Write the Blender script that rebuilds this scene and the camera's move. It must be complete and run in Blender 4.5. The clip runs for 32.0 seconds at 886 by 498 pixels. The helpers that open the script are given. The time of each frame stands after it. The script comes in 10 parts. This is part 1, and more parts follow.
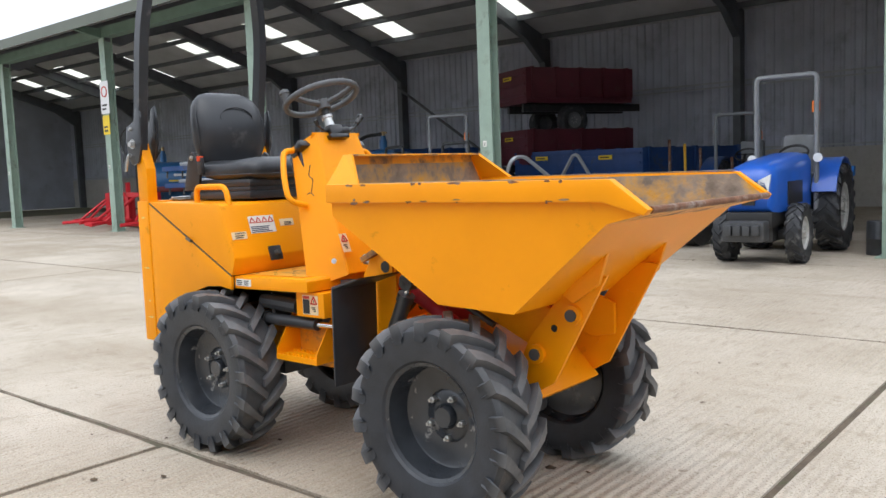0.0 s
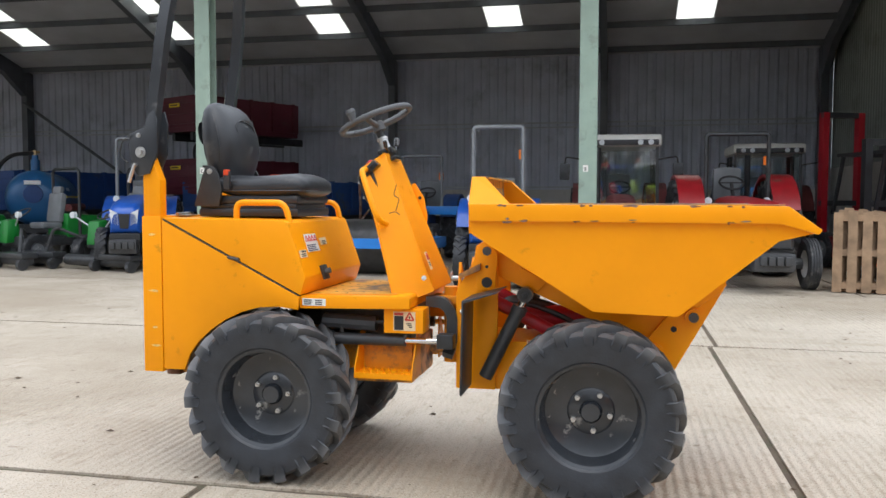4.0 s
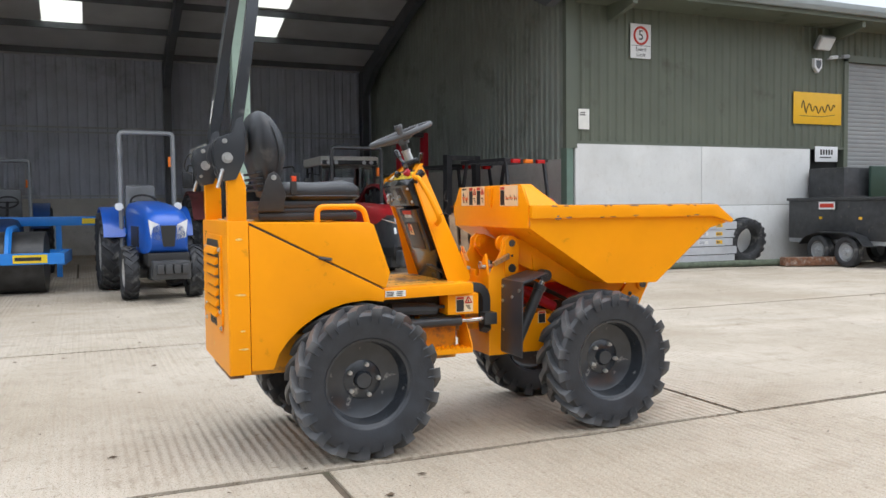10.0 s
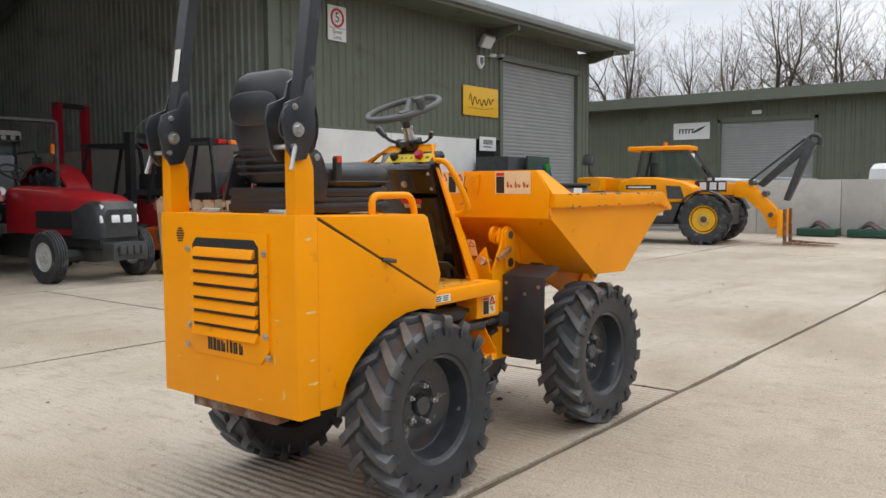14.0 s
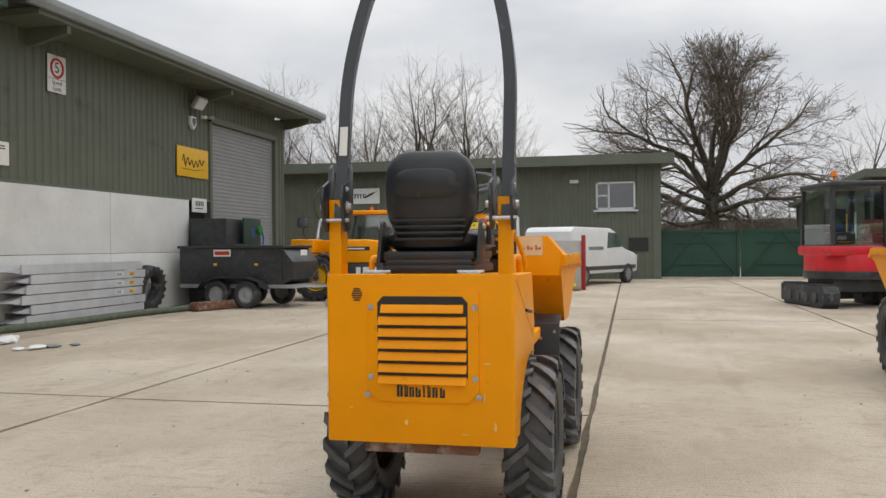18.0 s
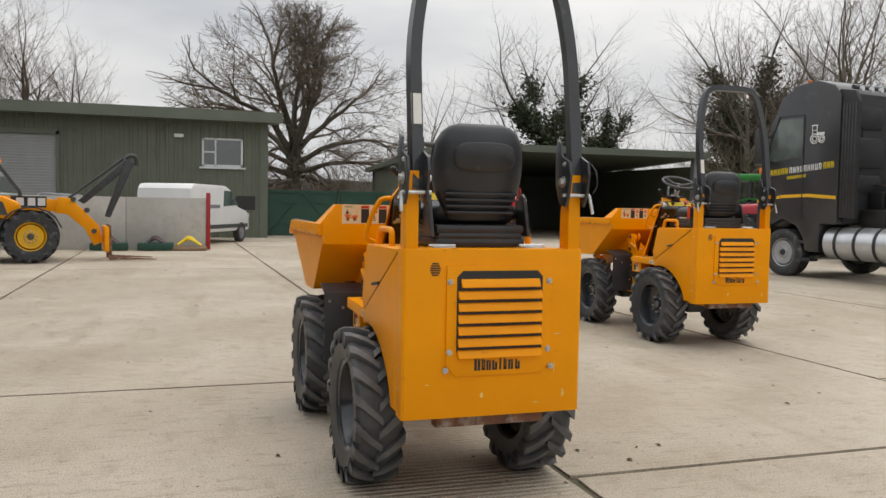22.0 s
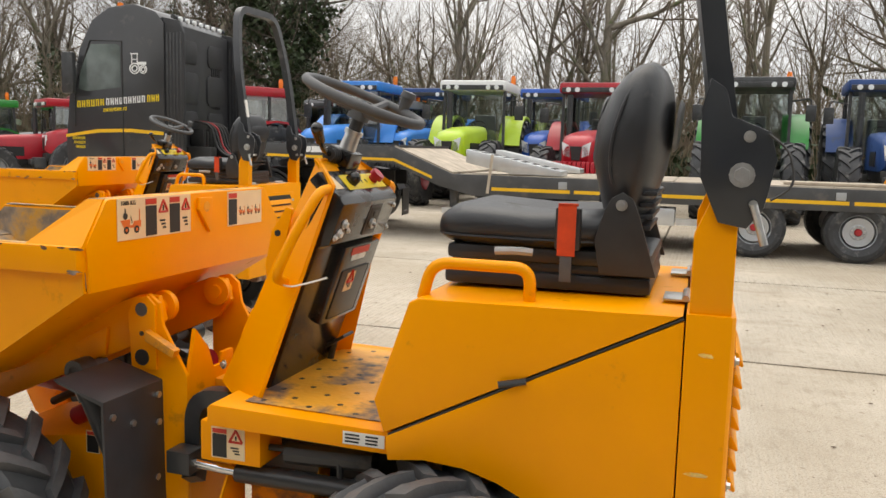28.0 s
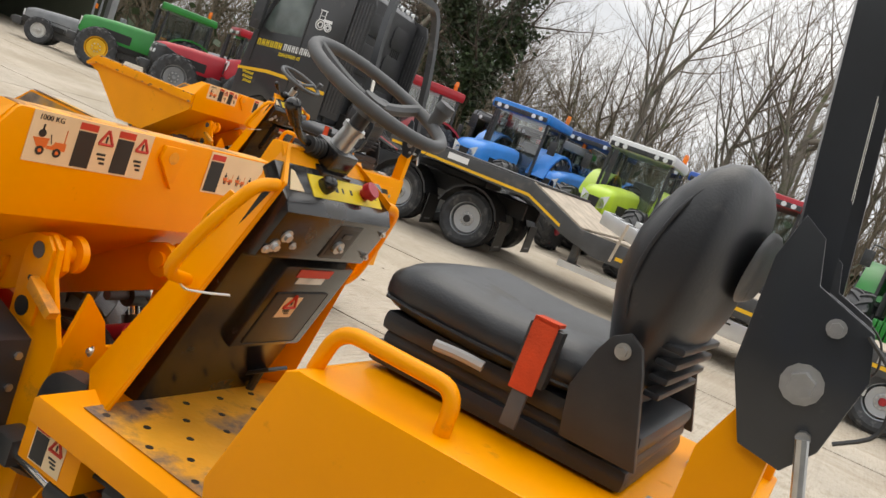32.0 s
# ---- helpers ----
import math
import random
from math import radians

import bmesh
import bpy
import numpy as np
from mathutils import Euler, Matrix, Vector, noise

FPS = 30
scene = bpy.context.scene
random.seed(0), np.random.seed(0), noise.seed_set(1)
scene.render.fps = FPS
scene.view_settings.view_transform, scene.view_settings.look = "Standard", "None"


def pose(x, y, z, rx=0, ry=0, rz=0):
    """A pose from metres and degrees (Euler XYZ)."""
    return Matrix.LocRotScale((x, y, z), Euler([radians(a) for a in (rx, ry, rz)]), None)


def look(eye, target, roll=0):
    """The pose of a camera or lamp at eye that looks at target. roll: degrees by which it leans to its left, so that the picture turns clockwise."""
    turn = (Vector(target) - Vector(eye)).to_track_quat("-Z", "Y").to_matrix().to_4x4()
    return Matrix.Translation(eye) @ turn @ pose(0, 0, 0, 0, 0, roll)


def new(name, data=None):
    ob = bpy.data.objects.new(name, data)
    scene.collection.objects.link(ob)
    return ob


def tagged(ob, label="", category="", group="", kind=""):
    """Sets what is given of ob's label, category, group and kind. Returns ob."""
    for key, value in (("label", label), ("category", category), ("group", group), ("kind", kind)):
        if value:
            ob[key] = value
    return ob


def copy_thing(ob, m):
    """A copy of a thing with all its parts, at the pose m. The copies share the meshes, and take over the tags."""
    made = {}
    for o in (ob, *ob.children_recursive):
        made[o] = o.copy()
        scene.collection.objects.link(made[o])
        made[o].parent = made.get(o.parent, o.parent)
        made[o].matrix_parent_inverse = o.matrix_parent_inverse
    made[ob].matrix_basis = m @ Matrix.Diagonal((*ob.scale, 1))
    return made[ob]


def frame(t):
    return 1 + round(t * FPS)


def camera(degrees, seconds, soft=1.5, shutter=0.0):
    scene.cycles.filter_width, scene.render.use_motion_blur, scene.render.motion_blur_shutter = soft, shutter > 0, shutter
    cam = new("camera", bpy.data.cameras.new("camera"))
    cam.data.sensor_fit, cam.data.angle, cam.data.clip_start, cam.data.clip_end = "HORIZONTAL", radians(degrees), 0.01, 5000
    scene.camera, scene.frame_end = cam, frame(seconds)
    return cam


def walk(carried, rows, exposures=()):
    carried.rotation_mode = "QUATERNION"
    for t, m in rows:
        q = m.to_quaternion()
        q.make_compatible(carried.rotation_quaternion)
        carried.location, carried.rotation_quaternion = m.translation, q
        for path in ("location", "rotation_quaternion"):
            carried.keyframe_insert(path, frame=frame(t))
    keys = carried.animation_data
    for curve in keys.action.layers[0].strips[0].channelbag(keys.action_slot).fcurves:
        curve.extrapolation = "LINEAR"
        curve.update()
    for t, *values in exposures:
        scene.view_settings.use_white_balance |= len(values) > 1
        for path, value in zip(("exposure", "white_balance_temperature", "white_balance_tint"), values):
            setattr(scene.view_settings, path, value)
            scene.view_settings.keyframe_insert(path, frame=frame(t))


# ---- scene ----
cam = camera(56.3, 32.0, soft=1.5)
PATH = [
    (0, (2.677, -2.685, 1.268), (1.396, -1.161, 1.083), -2.1),
    (0.5, (2.410, -2.777, 1.267), (1.224, -1.174, 1.113), -1.9),
    (1, (2.120, -2.844, 1.266), (1.019, -1.181, 1.109), -1.5),
    (1.5, (1.873, -2.971, 1.245), (0.865, -1.256, 1.045), -0.9),
    (2, (1.643, -3.199, 1.255), (0.728, -1.429, 1.077), -0.8),
    (2.5, (1.447, -3.338, 1.264), (0.635, -1.519, 1.096), -0.8),
    (3, (1.259, -3.563, 1.260), (0.580, -1.687, 1.124), -0.5),
    (3.5, (1.076, -3.787, 1.247), (0.529, -1.867, 1.128), -0.1),
    (4, (0.868, -3.864, 1.253), (0.453, -1.912, 1.134), 0.1),
    (4.5, (0.662, -3.946, 1.260), (0.381, -1.969, 1.149), 0.4),
    (6.5, (-0.205, -4.645, 1.269), (-0.081, -2.651, 1.176), -0.5),
    (7, (-0.406, -4.601, 1.260), (-0.184, -2.616, 1.155), -0.4),
    (7.5, (-0.641, -4.564, 1.263), (-0.318, -2.593, 1.159), -0.3),
    (8, (-0.958, -4.593, 1.264), (-0.541, -2.640, 1.164), -0.1),
    (8.5, (-1.168, -4.509, 1.245), (-0.655, -2.579, 1.155), -0.1),
    (9, (-1.372, -4.412, 1.262), (-0.757, -2.511, 1.172), -0.1),
    (9.5, (-1.657, -4.390, 1.256), (-0.954, -2.521, 1.160), -0.3),
    (10, (-1.908, -4.314, 1.235), (-1.110, -2.484, 1.132), -0.6),
    (10.5, (-2.170, -4.183, 1.256), (-1.286, -2.392, 1.148), -1.0),
    (11, (-2.437, -4.038, 1.273), (-1.457, -2.298, 1.162), -1.3),
    (11.5, (-2.654, -3.855, 1.250), (-1.570, -2.177, 1.146), -1.5),
    (12, (-2.782, -3.576, 1.260), (-1.585, -1.977, 1.163), -1.5),
    (12.5, (-2.886, -3.281, 1.261), (-1.496, -1.845, 1.194), -0.8),
    (13, (-2.909, -3.026, 1.258), (-1.363, -1.759, 1.204), -0.3),
    (13.5, (-2.991, -2.772, 1.266), (-1.429, -1.526, 1.167), 0.2),
    (14, (-3.205, -2.577, 1.271), (-1.645, -1.334, 1.121), -0.3),
    (14.5, (-3.425, -2.424, 1.281), (-1.843, -1.212, 1.111), -1.3),
    (16.5, (-4.362, -1.675, 1.299), (-2.560, -0.815, 1.181), -0.8),
    (17, (-4.492, -1.435, 1.314), (-2.630, -0.709, 1.223), -0.6),
    (17.5, (-4.678, -1.155, 1.331), (-2.767, -0.567, 1.279), -0.5),
    (18, (-4.707, -0.881, 1.298), (-2.756, -0.441, 1.289), -0.5),
    (18.5, (-4.756, -0.626, 1.340), (-2.782, -0.313, 1.376), -0.3),
    (19, (-4.938, -0.350, 1.330), (-2.945, -0.182, 1.370), 0.6),
    (19.5, (-5.073, -0.073, 1.326), (-3.074, -0.057, 1.352), 1.0),
    (20, (-4.985, 0.220, 1.316), (-2.989, 0.089, 1.319), 1.2),
    (20.5, (-4.950, 0.476, 1.330), (-2.968, 0.213, 1.304), 0.8),
    (21, (-4.922, 0.827, 1.352), (-2.958, 0.450, 1.298), 0.7),
    (21.5, (-4.807, 1.081, 1.328), (-2.871, 0.590, 1.240), 0.9),
    (22, (-4.593, 1.317, 1.364), (-2.695, 0.697, 1.255), 1.0),
    (22.5, (-4.451, 1.613, 1.355), (-2.603, 0.858, 1.235), 0.9),
    (23, (-4.331, 1.880, 1.355), (-2.538, 1.003, 1.228), 0.5),
    (23.5, (-4.079, 2.079, 1.347), (-2.345, 1.093, 1.201), 0.3),
    (24, (-3.865, 2.268, 1.329), (-2.199, 1.176, 1.151), 0.3),
    (24.5, (-3.610, 2.510, 1.352), (-2.021, 1.316, 1.135), 0.6),
    (26.5, (-2.152, 2.708, 1.297), (-1.072, 1.055, 0.982), 1.3),
    (27, (-1.802, 2.589, 1.338), (-0.894, 0.829, 1.053), 0.6),
    (27.5, (-1.449, 2.450, 1.436), (-0.728, 0.602, 1.177), 0.4),
    (28, (-1.214, 2.189, 1.509), (-0.622, 0.295, 1.264), 1.5),
    (28.5, (-1.027, 1.905, 1.576), (-0.487, -0.009, 1.359), 4.2),
    (29, (-0.897, 1.632, 1.637), (-0.340, -0.278, 1.433), 7.7),
    (29.5, (-0.917, 1.443, 1.654), (-0.304, -0.451, 1.456), 11.6),
    (30, (-1.008, 1.248, 1.681), (-0.359, -0.632, 1.470), 15.0),
    (30.5, (-1.037, 1.188, 1.657), (-0.336, -0.674, 1.450), 17.8),
    (31, (-1.196, 1.252, 1.635), (-0.425, -0.581, 1.420), 19.8),
    (31.5, (-1.274, 1.340, 1.616), (-0.442, -0.465, 1.390), 20.6),
    (32, (-1.314, 1.500, 1.587), (-0.427, -0.276, 1.345), 20.8),
]
EXPOSURES = [(0, 0.80, 6300, 10), (9, 0.82, 6300, 10), (13, 0.56, 6550, 10), (17, 0.26, 6850, 10), (20, 0.19, 7000, 10), (24, 0.28, 7150, 10), (26.5, 0.66, 7350, 10), (32, 0.54, 7150, 10)]
walk(cam, [(t, look(eye, target, roll)) for t, eye, target, roll in PATH], EXPOSURES)

# ---- sky and sun: bright overcast ----
world = bpy.data.worlds.new("overcast_sky")
scene.world = world
world.use_nodes = True
wn, wl = world.node_tree.nodes, world.node_tree.links
wn.clear()
w_out = wn.new("ShaderNodeOutputWorld")
w_bg = wn.new("ShaderNodeBackground")
w_sky = wn.new("ShaderNodeTexSky")
w_sky.sky_type, w_sky.sun_disc = "NISHITA", False
w_sky.sun_elevation, w_sky.sun_rotation = radians(70), radians(146)
w_sky.air_density, w_sky.dust_density, w_sky.ozone_density = 1.0, 6.0, 1.0
w_hsv = wn.new("ShaderNodeHueSaturation")
w_hsv.inputs["Saturation"].default_value = 0.25
w_hsv.inputs["Value"].default_value = 0.10
w_tc = wn.new("ShaderNodeTexCoord")
w_map = wn.new("ShaderNodeMapping")
w_map.inputs["Scale"].default_value = (1.0, 1.0, 3.2)
w_noise = wn.new("ShaderNodeTexNoise")
w_noise.inputs["Scale"].default_value, w_noise.inputs["Detail"].default_value = 2.2, 5.0
w_ramp = wn.new("ShaderNodeValToRGB")
w_ramp.color_ramp.elements[0].position, w_ramp.color_ramp.elements[0].color = 0.34, (0.50, 0.545, 0.62, 1)
w_ramp.color_ramp.elements[1].position, w_ramp.color_ramp.elements[1].color = 0.66, (0.80, 0.83, 0.88, 1)
w_mix = wn.new("ShaderNodeMix")
w_mix.data_type = "RGBA"
w_mix.inputs["Factor"].default_value = 0.93
wl.new(w_sky.outputs[0], w_hsv.inputs["Color"])
wl.new(w_tc.outputs["Generated"], w_map.inputs[0])
wl.new(w_map.outputs[0], w_noise.inputs["Vector"])
wl.new(w_noise.outputs["Fac"], w_ramp.inputs[0])
wl.new(w_hsv.outputs[0], w_mix.inputs["A"])
wl.new(w_ramp.outputs[0], w_mix.inputs["B"])
wl.new(w_mix.outputs["Result"], w_bg.inputs[0])
# an overcast sky is brighter overhead than near the horizon
w_sep, w_clamp = wn.new("ShaderNodeSeparateXYZ"), wn.new("ShaderNodeMapRange")
wl.new(w_tc.outputs["Generated"], w_sep.inputs[0])
wl.new(w_sep.outputs["Z"], w_clamp.inputs["Value"])
w_clamp.inputs["From Min"].default_value, w_clamp.inputs["From Max"].default_value = 0.12, 1.0
w_clamp.inputs["To Min"].default_value, w_clamp.inputs["To Max"].default_value = 0.90, 1.75
wl.new(w_clamp.outputs[0], w_bg.inputs[1])
wl.new(w_bg.outputs[0], w_out.inputs[0])
sun = new("sun", bpy.data.lights.new("sun", "SUN"))
sun.data.energy, sun.data.angle, sun.data.color = 0.6, radians(60), (1.0, 0.96, 0.9)
sun.matrix_world = look((8, -12, 40), (0, 0, 0))


# ---- materials ----
def mat(name, color, rough=0.5, metal=0.0, vary=0.12, scale=6.0, bump=0.0, bscale=60.0, dirt=None, dirt_amount=0.0, dscale=3.0, coat=0.0, spec=0.5, per_object=0.0):
    """A surface with two scales of variation, an optional layer of dirt or rust in patches, and fine relief."""
    m = bpy.data.materials.new(name)
    m.use_nodes = True
    n, l = m.node_tree.nodes, m.node_tree.links
    b = n["Principled BSDF"]
    b.inputs["Roughness"].default_value = rough
    b.inputs["Metallic"].default_value = metal
    b.inputs["Coat Weight"].default_value = coat
    b.inputs["Coat Roughness"].default_value = 0.15
    b.inputs["Specular IOR Level"].default_value = spec
    tc = n.new("ShaderNodeTexCoord")
    n1 = n.new("ShaderNodeTexNoise")
    n1.inputs["Scale"].default_value, n1.inputs["Detail"].default_value = scale, 6.0
    l.new(tc.outputs["Object"], n1.inputs["Vector"])
    ramp = n.new("ShaderNodeValToRGB")
    ramp.color_ramp.elements[0].position, ramp.color_ramp.elements[1].position = 0.3, 0.7
    ramp.color_ramp.elements[0].color = (*[max(0, c * (1 - vary)) for c in color[:3]], 1)
    ramp.color_ramp.elements[1].color = (*[min(1, c * (1 + vary)) for c in color[:3]], 1)
    l.new(n1.outputs["Fac"], ramp.inputs[0])
    out = ramp.outputs[0]
    if dirt is not None:
        n2 = n.new("ShaderNodeTexNoise")
        n2.inputs["Scale"].default_value, n2.inputs["Detail"].default_value, n2.inputs["Roughness"].default_value = dscale, 10.0, 0.65
        l.new(tc.outputs["Object"], n2.inputs["Vector"])
        r2 = n.new("ShaderNodeValToRGB")
        r2.color_ramp.elements[0].position = 0.62 - dirt_amount * 0.35
        r2.color_ramp.elements[1].position = 0.72 - dirt_amount * 0.2
        l.new(n2.outputs["Fac"], r2.inputs[0])
        mx = n.new("ShaderNodeMix")
        mx.data_type = "RGBA"
        l.new(r2.outputs[0], mx.inputs["Factor"])
        l.new(out, mx.inputs["A"])
        mx.inputs["B"].default_value = (*dirt, 1)
        out = mx.outputs["Result"]
        rr = n.new("ShaderNodeMapRange")
        rr.inputs["To Min"].default_value, rr.inputs["To Max"].default_value = rough, min(1.0, rough + 0.35)
        l.new(r2.outputs[0], rr.inputs["Value"])
        l.new(rr.outputs[0], b.inputs["Roughness"])
    if per_object:
        oi = n.new("ShaderNodeObjectInfo")
        hs = n.new("ShaderNodeHueSaturation")
        mr = n.new("ShaderNodeMapRange")
        mr.inputs["To Min"].default_value, mr.inputs["To Max"].default_value = 1 - per_object, 1 + per_object
        l.new(oi.outputs["Random"], mr.inputs["Value"])
        l.new(mr.outputs[0], hs.inputs["Value"])
        l.new(out, hs.inputs["Color"])
        out = hs.outputs[0]
    l.new(out, b.inputs["Base Color"])
    if bump:
        n3 = n.new("ShaderNodeTexNoise")
        n3.inputs["Scale"].default_value, n3.inputs["Detail"].default_value = bscale, 4.0
        l.new(tc.outputs["Object"], n3.inputs["Vector"])
        bp = n.new("ShaderNodeBump")
        bp.inputs["Strength"].default_value, bp.inputs["Distance"].default_value = bump, 0.01
        l.new(n3.outputs["Fac"], bp.inputs["Height"])
        l.new(bp.outputs[0], b.inputs["Normal"])
    return m


def glowing(name, color, strength):
    m = bpy.data.materials.new(name)
    m.use_nodes = True
    b = m.node_tree.nodes["Principled BSDF"]
    b.inputs["Base Color"].default_value = (*color, 1)
    b.inputs["Emission Color"].default_value = (*color, 1)
    b.inputs["Emission Strength"].default_value = strength
    return m


def glass_mat(name, tint, rough=0.02):
    """Tinted window glass: clear enough to see through, glossy on top."""
    m = bpy.data.materials.new(name)
    m.use_nodes = True
    n, l = m.node_tree.nodes, m.node_tree.links
    n.remove(n["Principled BSDF"])
    tr, gl, mx, fr = n.new("ShaderNodeBsdfTransparent"), n.new("ShaderNodeBsdfGlossy"), n.new("ShaderNodeMixShader"), n.new("ShaderNodeFresnel")
    tr.inputs[0].default_value = (*tint, 1)
    gl.inputs[1].default_value = rough
    fr.inputs[0].default_value = 1.6
    sheen = n.new("ShaderNodeMath")
    sheen.inputs[1].default_value = 0.13
    l.new(fr.outputs[0], sheen.inputs[0])
    l.new(sheen.outputs[0], mx.inputs[0])
    l.new(tr.outputs[0], mx.inputs[1])
    l.new(gl.outputs[0], mx.inputs[2])
    l.new(mx.outputs[0], n["Material Output"].inputs[0])
    return m


M_YELLOW = mat("yellow_paint", (0.92, 0.334, 0.0), 0.42, vary=0.05, scale=3, dirt=(0.66, 0.25, 0.008), dirt_amount=-0.05, dscale=9, coat=0.04, bump=0.02, bscale=30, spec=0.22)
M_SCUFF = mat("scuffed_paint", (0.86, 0.52, 0.16), 0.6, vary=0.3, scale=60, dirt=(0.9, 0.38, 0.02), dirt_amount=0.3, dscale=40)
M_LEVER = mat("pale_grey_plastic", (0.42, 0.42, 0.41), 0.5)
M_YWORN = mat("worn_yellow_paint", (0.80, 0.33, 0.012), 0.45, vary=0.1, scale=8, dirt=(0.20, 0.12, 0.07), dirt_amount=0.42, dscale=9, bump=0.1, bscale=40)
M_SCRAPED = mat("scraped_steel", (0.30, 0.24, 0.19), 0.5, metal=0.3, vary=0.4, scale=14, dirt=(0.62, 0.33, 0.05), dirt_amount=0.45, dscale=7, bump=0.25, bscale=50)
M_RUST = mat("rusty_steel", (0.16, 0.07, 0.035), 0.75, vary=0.4, scale=15, dirt=(0.32, 0.26, 0.22), dirt_amount=0.35, dscale=12, bump=0.2)
M_TYRE = mat("tyre_rubber", (0.034, 0.036, 0.040), 0.6, vary=0.25, scale=9, dirt=(0.17, 0.168, 0.16), dirt_amount=0.22, dscale=6, bump=0.15, bscale=90)
M_RIM = mat("black_rim_paint", (0.026, 0.030, 0.036), 0.26, vary=0.25, scale=10, dirt=(0.30, 0.29, 0.27), dirt_amount=-0.02, dscale=14, bump=0.04, coat=0.4)
M_GUARD = mat("black_guard_steel", (0.032, 0.035, 0.041), 0.4, vary=0.25, scale=7, bump=0.03)
M_BLACK = mat("black_paint", (0.038, 0.040, 0.043), 0.35, vary=0.3, scale=8, dirt=(0.10, 0.095, 0.085), dirt_amount=0.1, dscale=10, bump=0.03)
M_ROPS = mat("rollbar_black_paint", (0.026, 0.029, 0.034), 0.3, vary=0.2, scale=6, dirt=(0.10, 0.10, 0.10), dirt_amount=0.05, dscale=7, coat=0.3)
M_PLASTIC = mat("black_plastic", (0.030, 0.030, 0.031), 0.4, vary=0.15, scale=20, bump=0.05, bscale=250)
M_GLOSSBLACK = mat("gloss_black_plastic", (0.011, 0.010, 0.010), 0.22, vary=0.2, scale=14, bump=0.03, bscale=120, dirt=(0.05, 0.043, 0.035), dirt_amount=0.06, dscale=7, coat=0.3)
M_VINYL = mat("black_vinyl", (0.026, 0.028, 0.032), 0.38, vary=0.2, scale=6, bump=0.08, bscale=220, dirt=(0.09, 0.088, 0.083), dirt_amount=0.05, dscale=5)
M_RUBBER = mat("grey_rubber", (0.085, 0.088, 0.092), 0.6, vary=0.2, scale=10, bump=0.05)
M_STEEL = mat("zinc_steel", (0.55, 0.55, 0.54), 0.35, metal=0.9, vary=0.2, scale=25, bump=0.03)
M_CHROME = mat("chrome", (0.75, 0.75, 0.75), 0.12, metal=1.0, vary=0.05)
M_WHITE = mat("white_label", (0.78, 0.77, 0.72), 0.5, vary=0.05, scale=10)
M_CREAM = mat("cream_label", (0.80, 0.62, 0.38), 0.5, vary=0.06, scale=10)
# for print and black parts; in openings its black stands for the shade inside
M_INK = mat("black_ink", (0.02, 0.02, 0.02), 0.5, vary=0.1)
M_REDINK = mat("red_ink", (0.55, 0.04, 0.02), 0.5, vary=0.1)
M_REDP = mat("red_paint", (0.34, 0.010, 0.016), 0.35, vary=0.15, scale=5, coat=0.2, dirt=(0.2, 0.08, 0.06), dirt_amount=0.0)
M_REDCYL = mat("red_ram_paint", (0.40, 0.015, 0.03), 0.4, vary=0.15, scale=8)
M_BELT = mat("orange_red_webbing", (0.62, 0.06, 0.012), 0.8, vary=0.12, scale=30, bump=0.2, bscale=300)
M_LABELO = mat("orange_label_ink", (0.72, 0.16, 0.03), 0.5, vary=0.06)
M_LABELY = mat("yellow_label", (0.80, 0.58, 0.02), 0.45, vary=0.06)
M_ORANGE = mat("orange_lens", (0.85, 0.20, 0.02), 0.2, vary=0.05)
M_FLOORWEAR = mat("worn_floor_paint", (0.78, 0.36, 0.03), 0.45, vary=0.15, scale=6, dirt=(0.13, 0.11, 0.10), dirt_amount=0.30, dscale=5, bump=0.15)
M_NAVY = mat("navy_ink", (0.03, 0.05, 0.10), 0.5)
M_REDBUTTON = mat("red_button", (0.45, 0.012, 0.03), 0.35)
M_GLASS = glass_mat("cab_glass", (0.80, 0.86, 0.85))
M_DARKGLASS = glass_mat("dark_glass", (0.20, 0.22, 0.22))


# ---- small modelling kit ----
def box(bm, x0, x1, y0, y1, z0, z1, bevel=0.0):
    r = bmesh.ops.create_cube(bm, size=1.0, matrix=Matrix.Translation(((x0 + x1) / 2, (y0 + y1) / 2, (z0 + z1) / 2)) @ Matrix.Diagonal((x1 - x0, y1 - y0, z1 - z0, 1)))
    if bevel:
        es = list({e for v in r["verts"] for e in v.link_edges})
        bmesh.ops.bevel(bm, geom=es, offset=bevel, segments=2, affect="EDGES", profile=0.6)
    return bm


def obox(bm, m, sx, sy, sz, bevel=0.0):
    """A box of that size, centred on the pose m."""
    r = bmesh.ops.create_cube(bm, size=1.0, matrix=m @ Matrix.Diagonal((sx, sy, sz, 1)))
    if bevel:
        es = list({e for v in r["verts"] for e in v.link_edges})
        bmesh.ops.bevel(bm, geom=es, offset=bevel, segments=2, affect="EDGES", profile=0.6)
    return bm


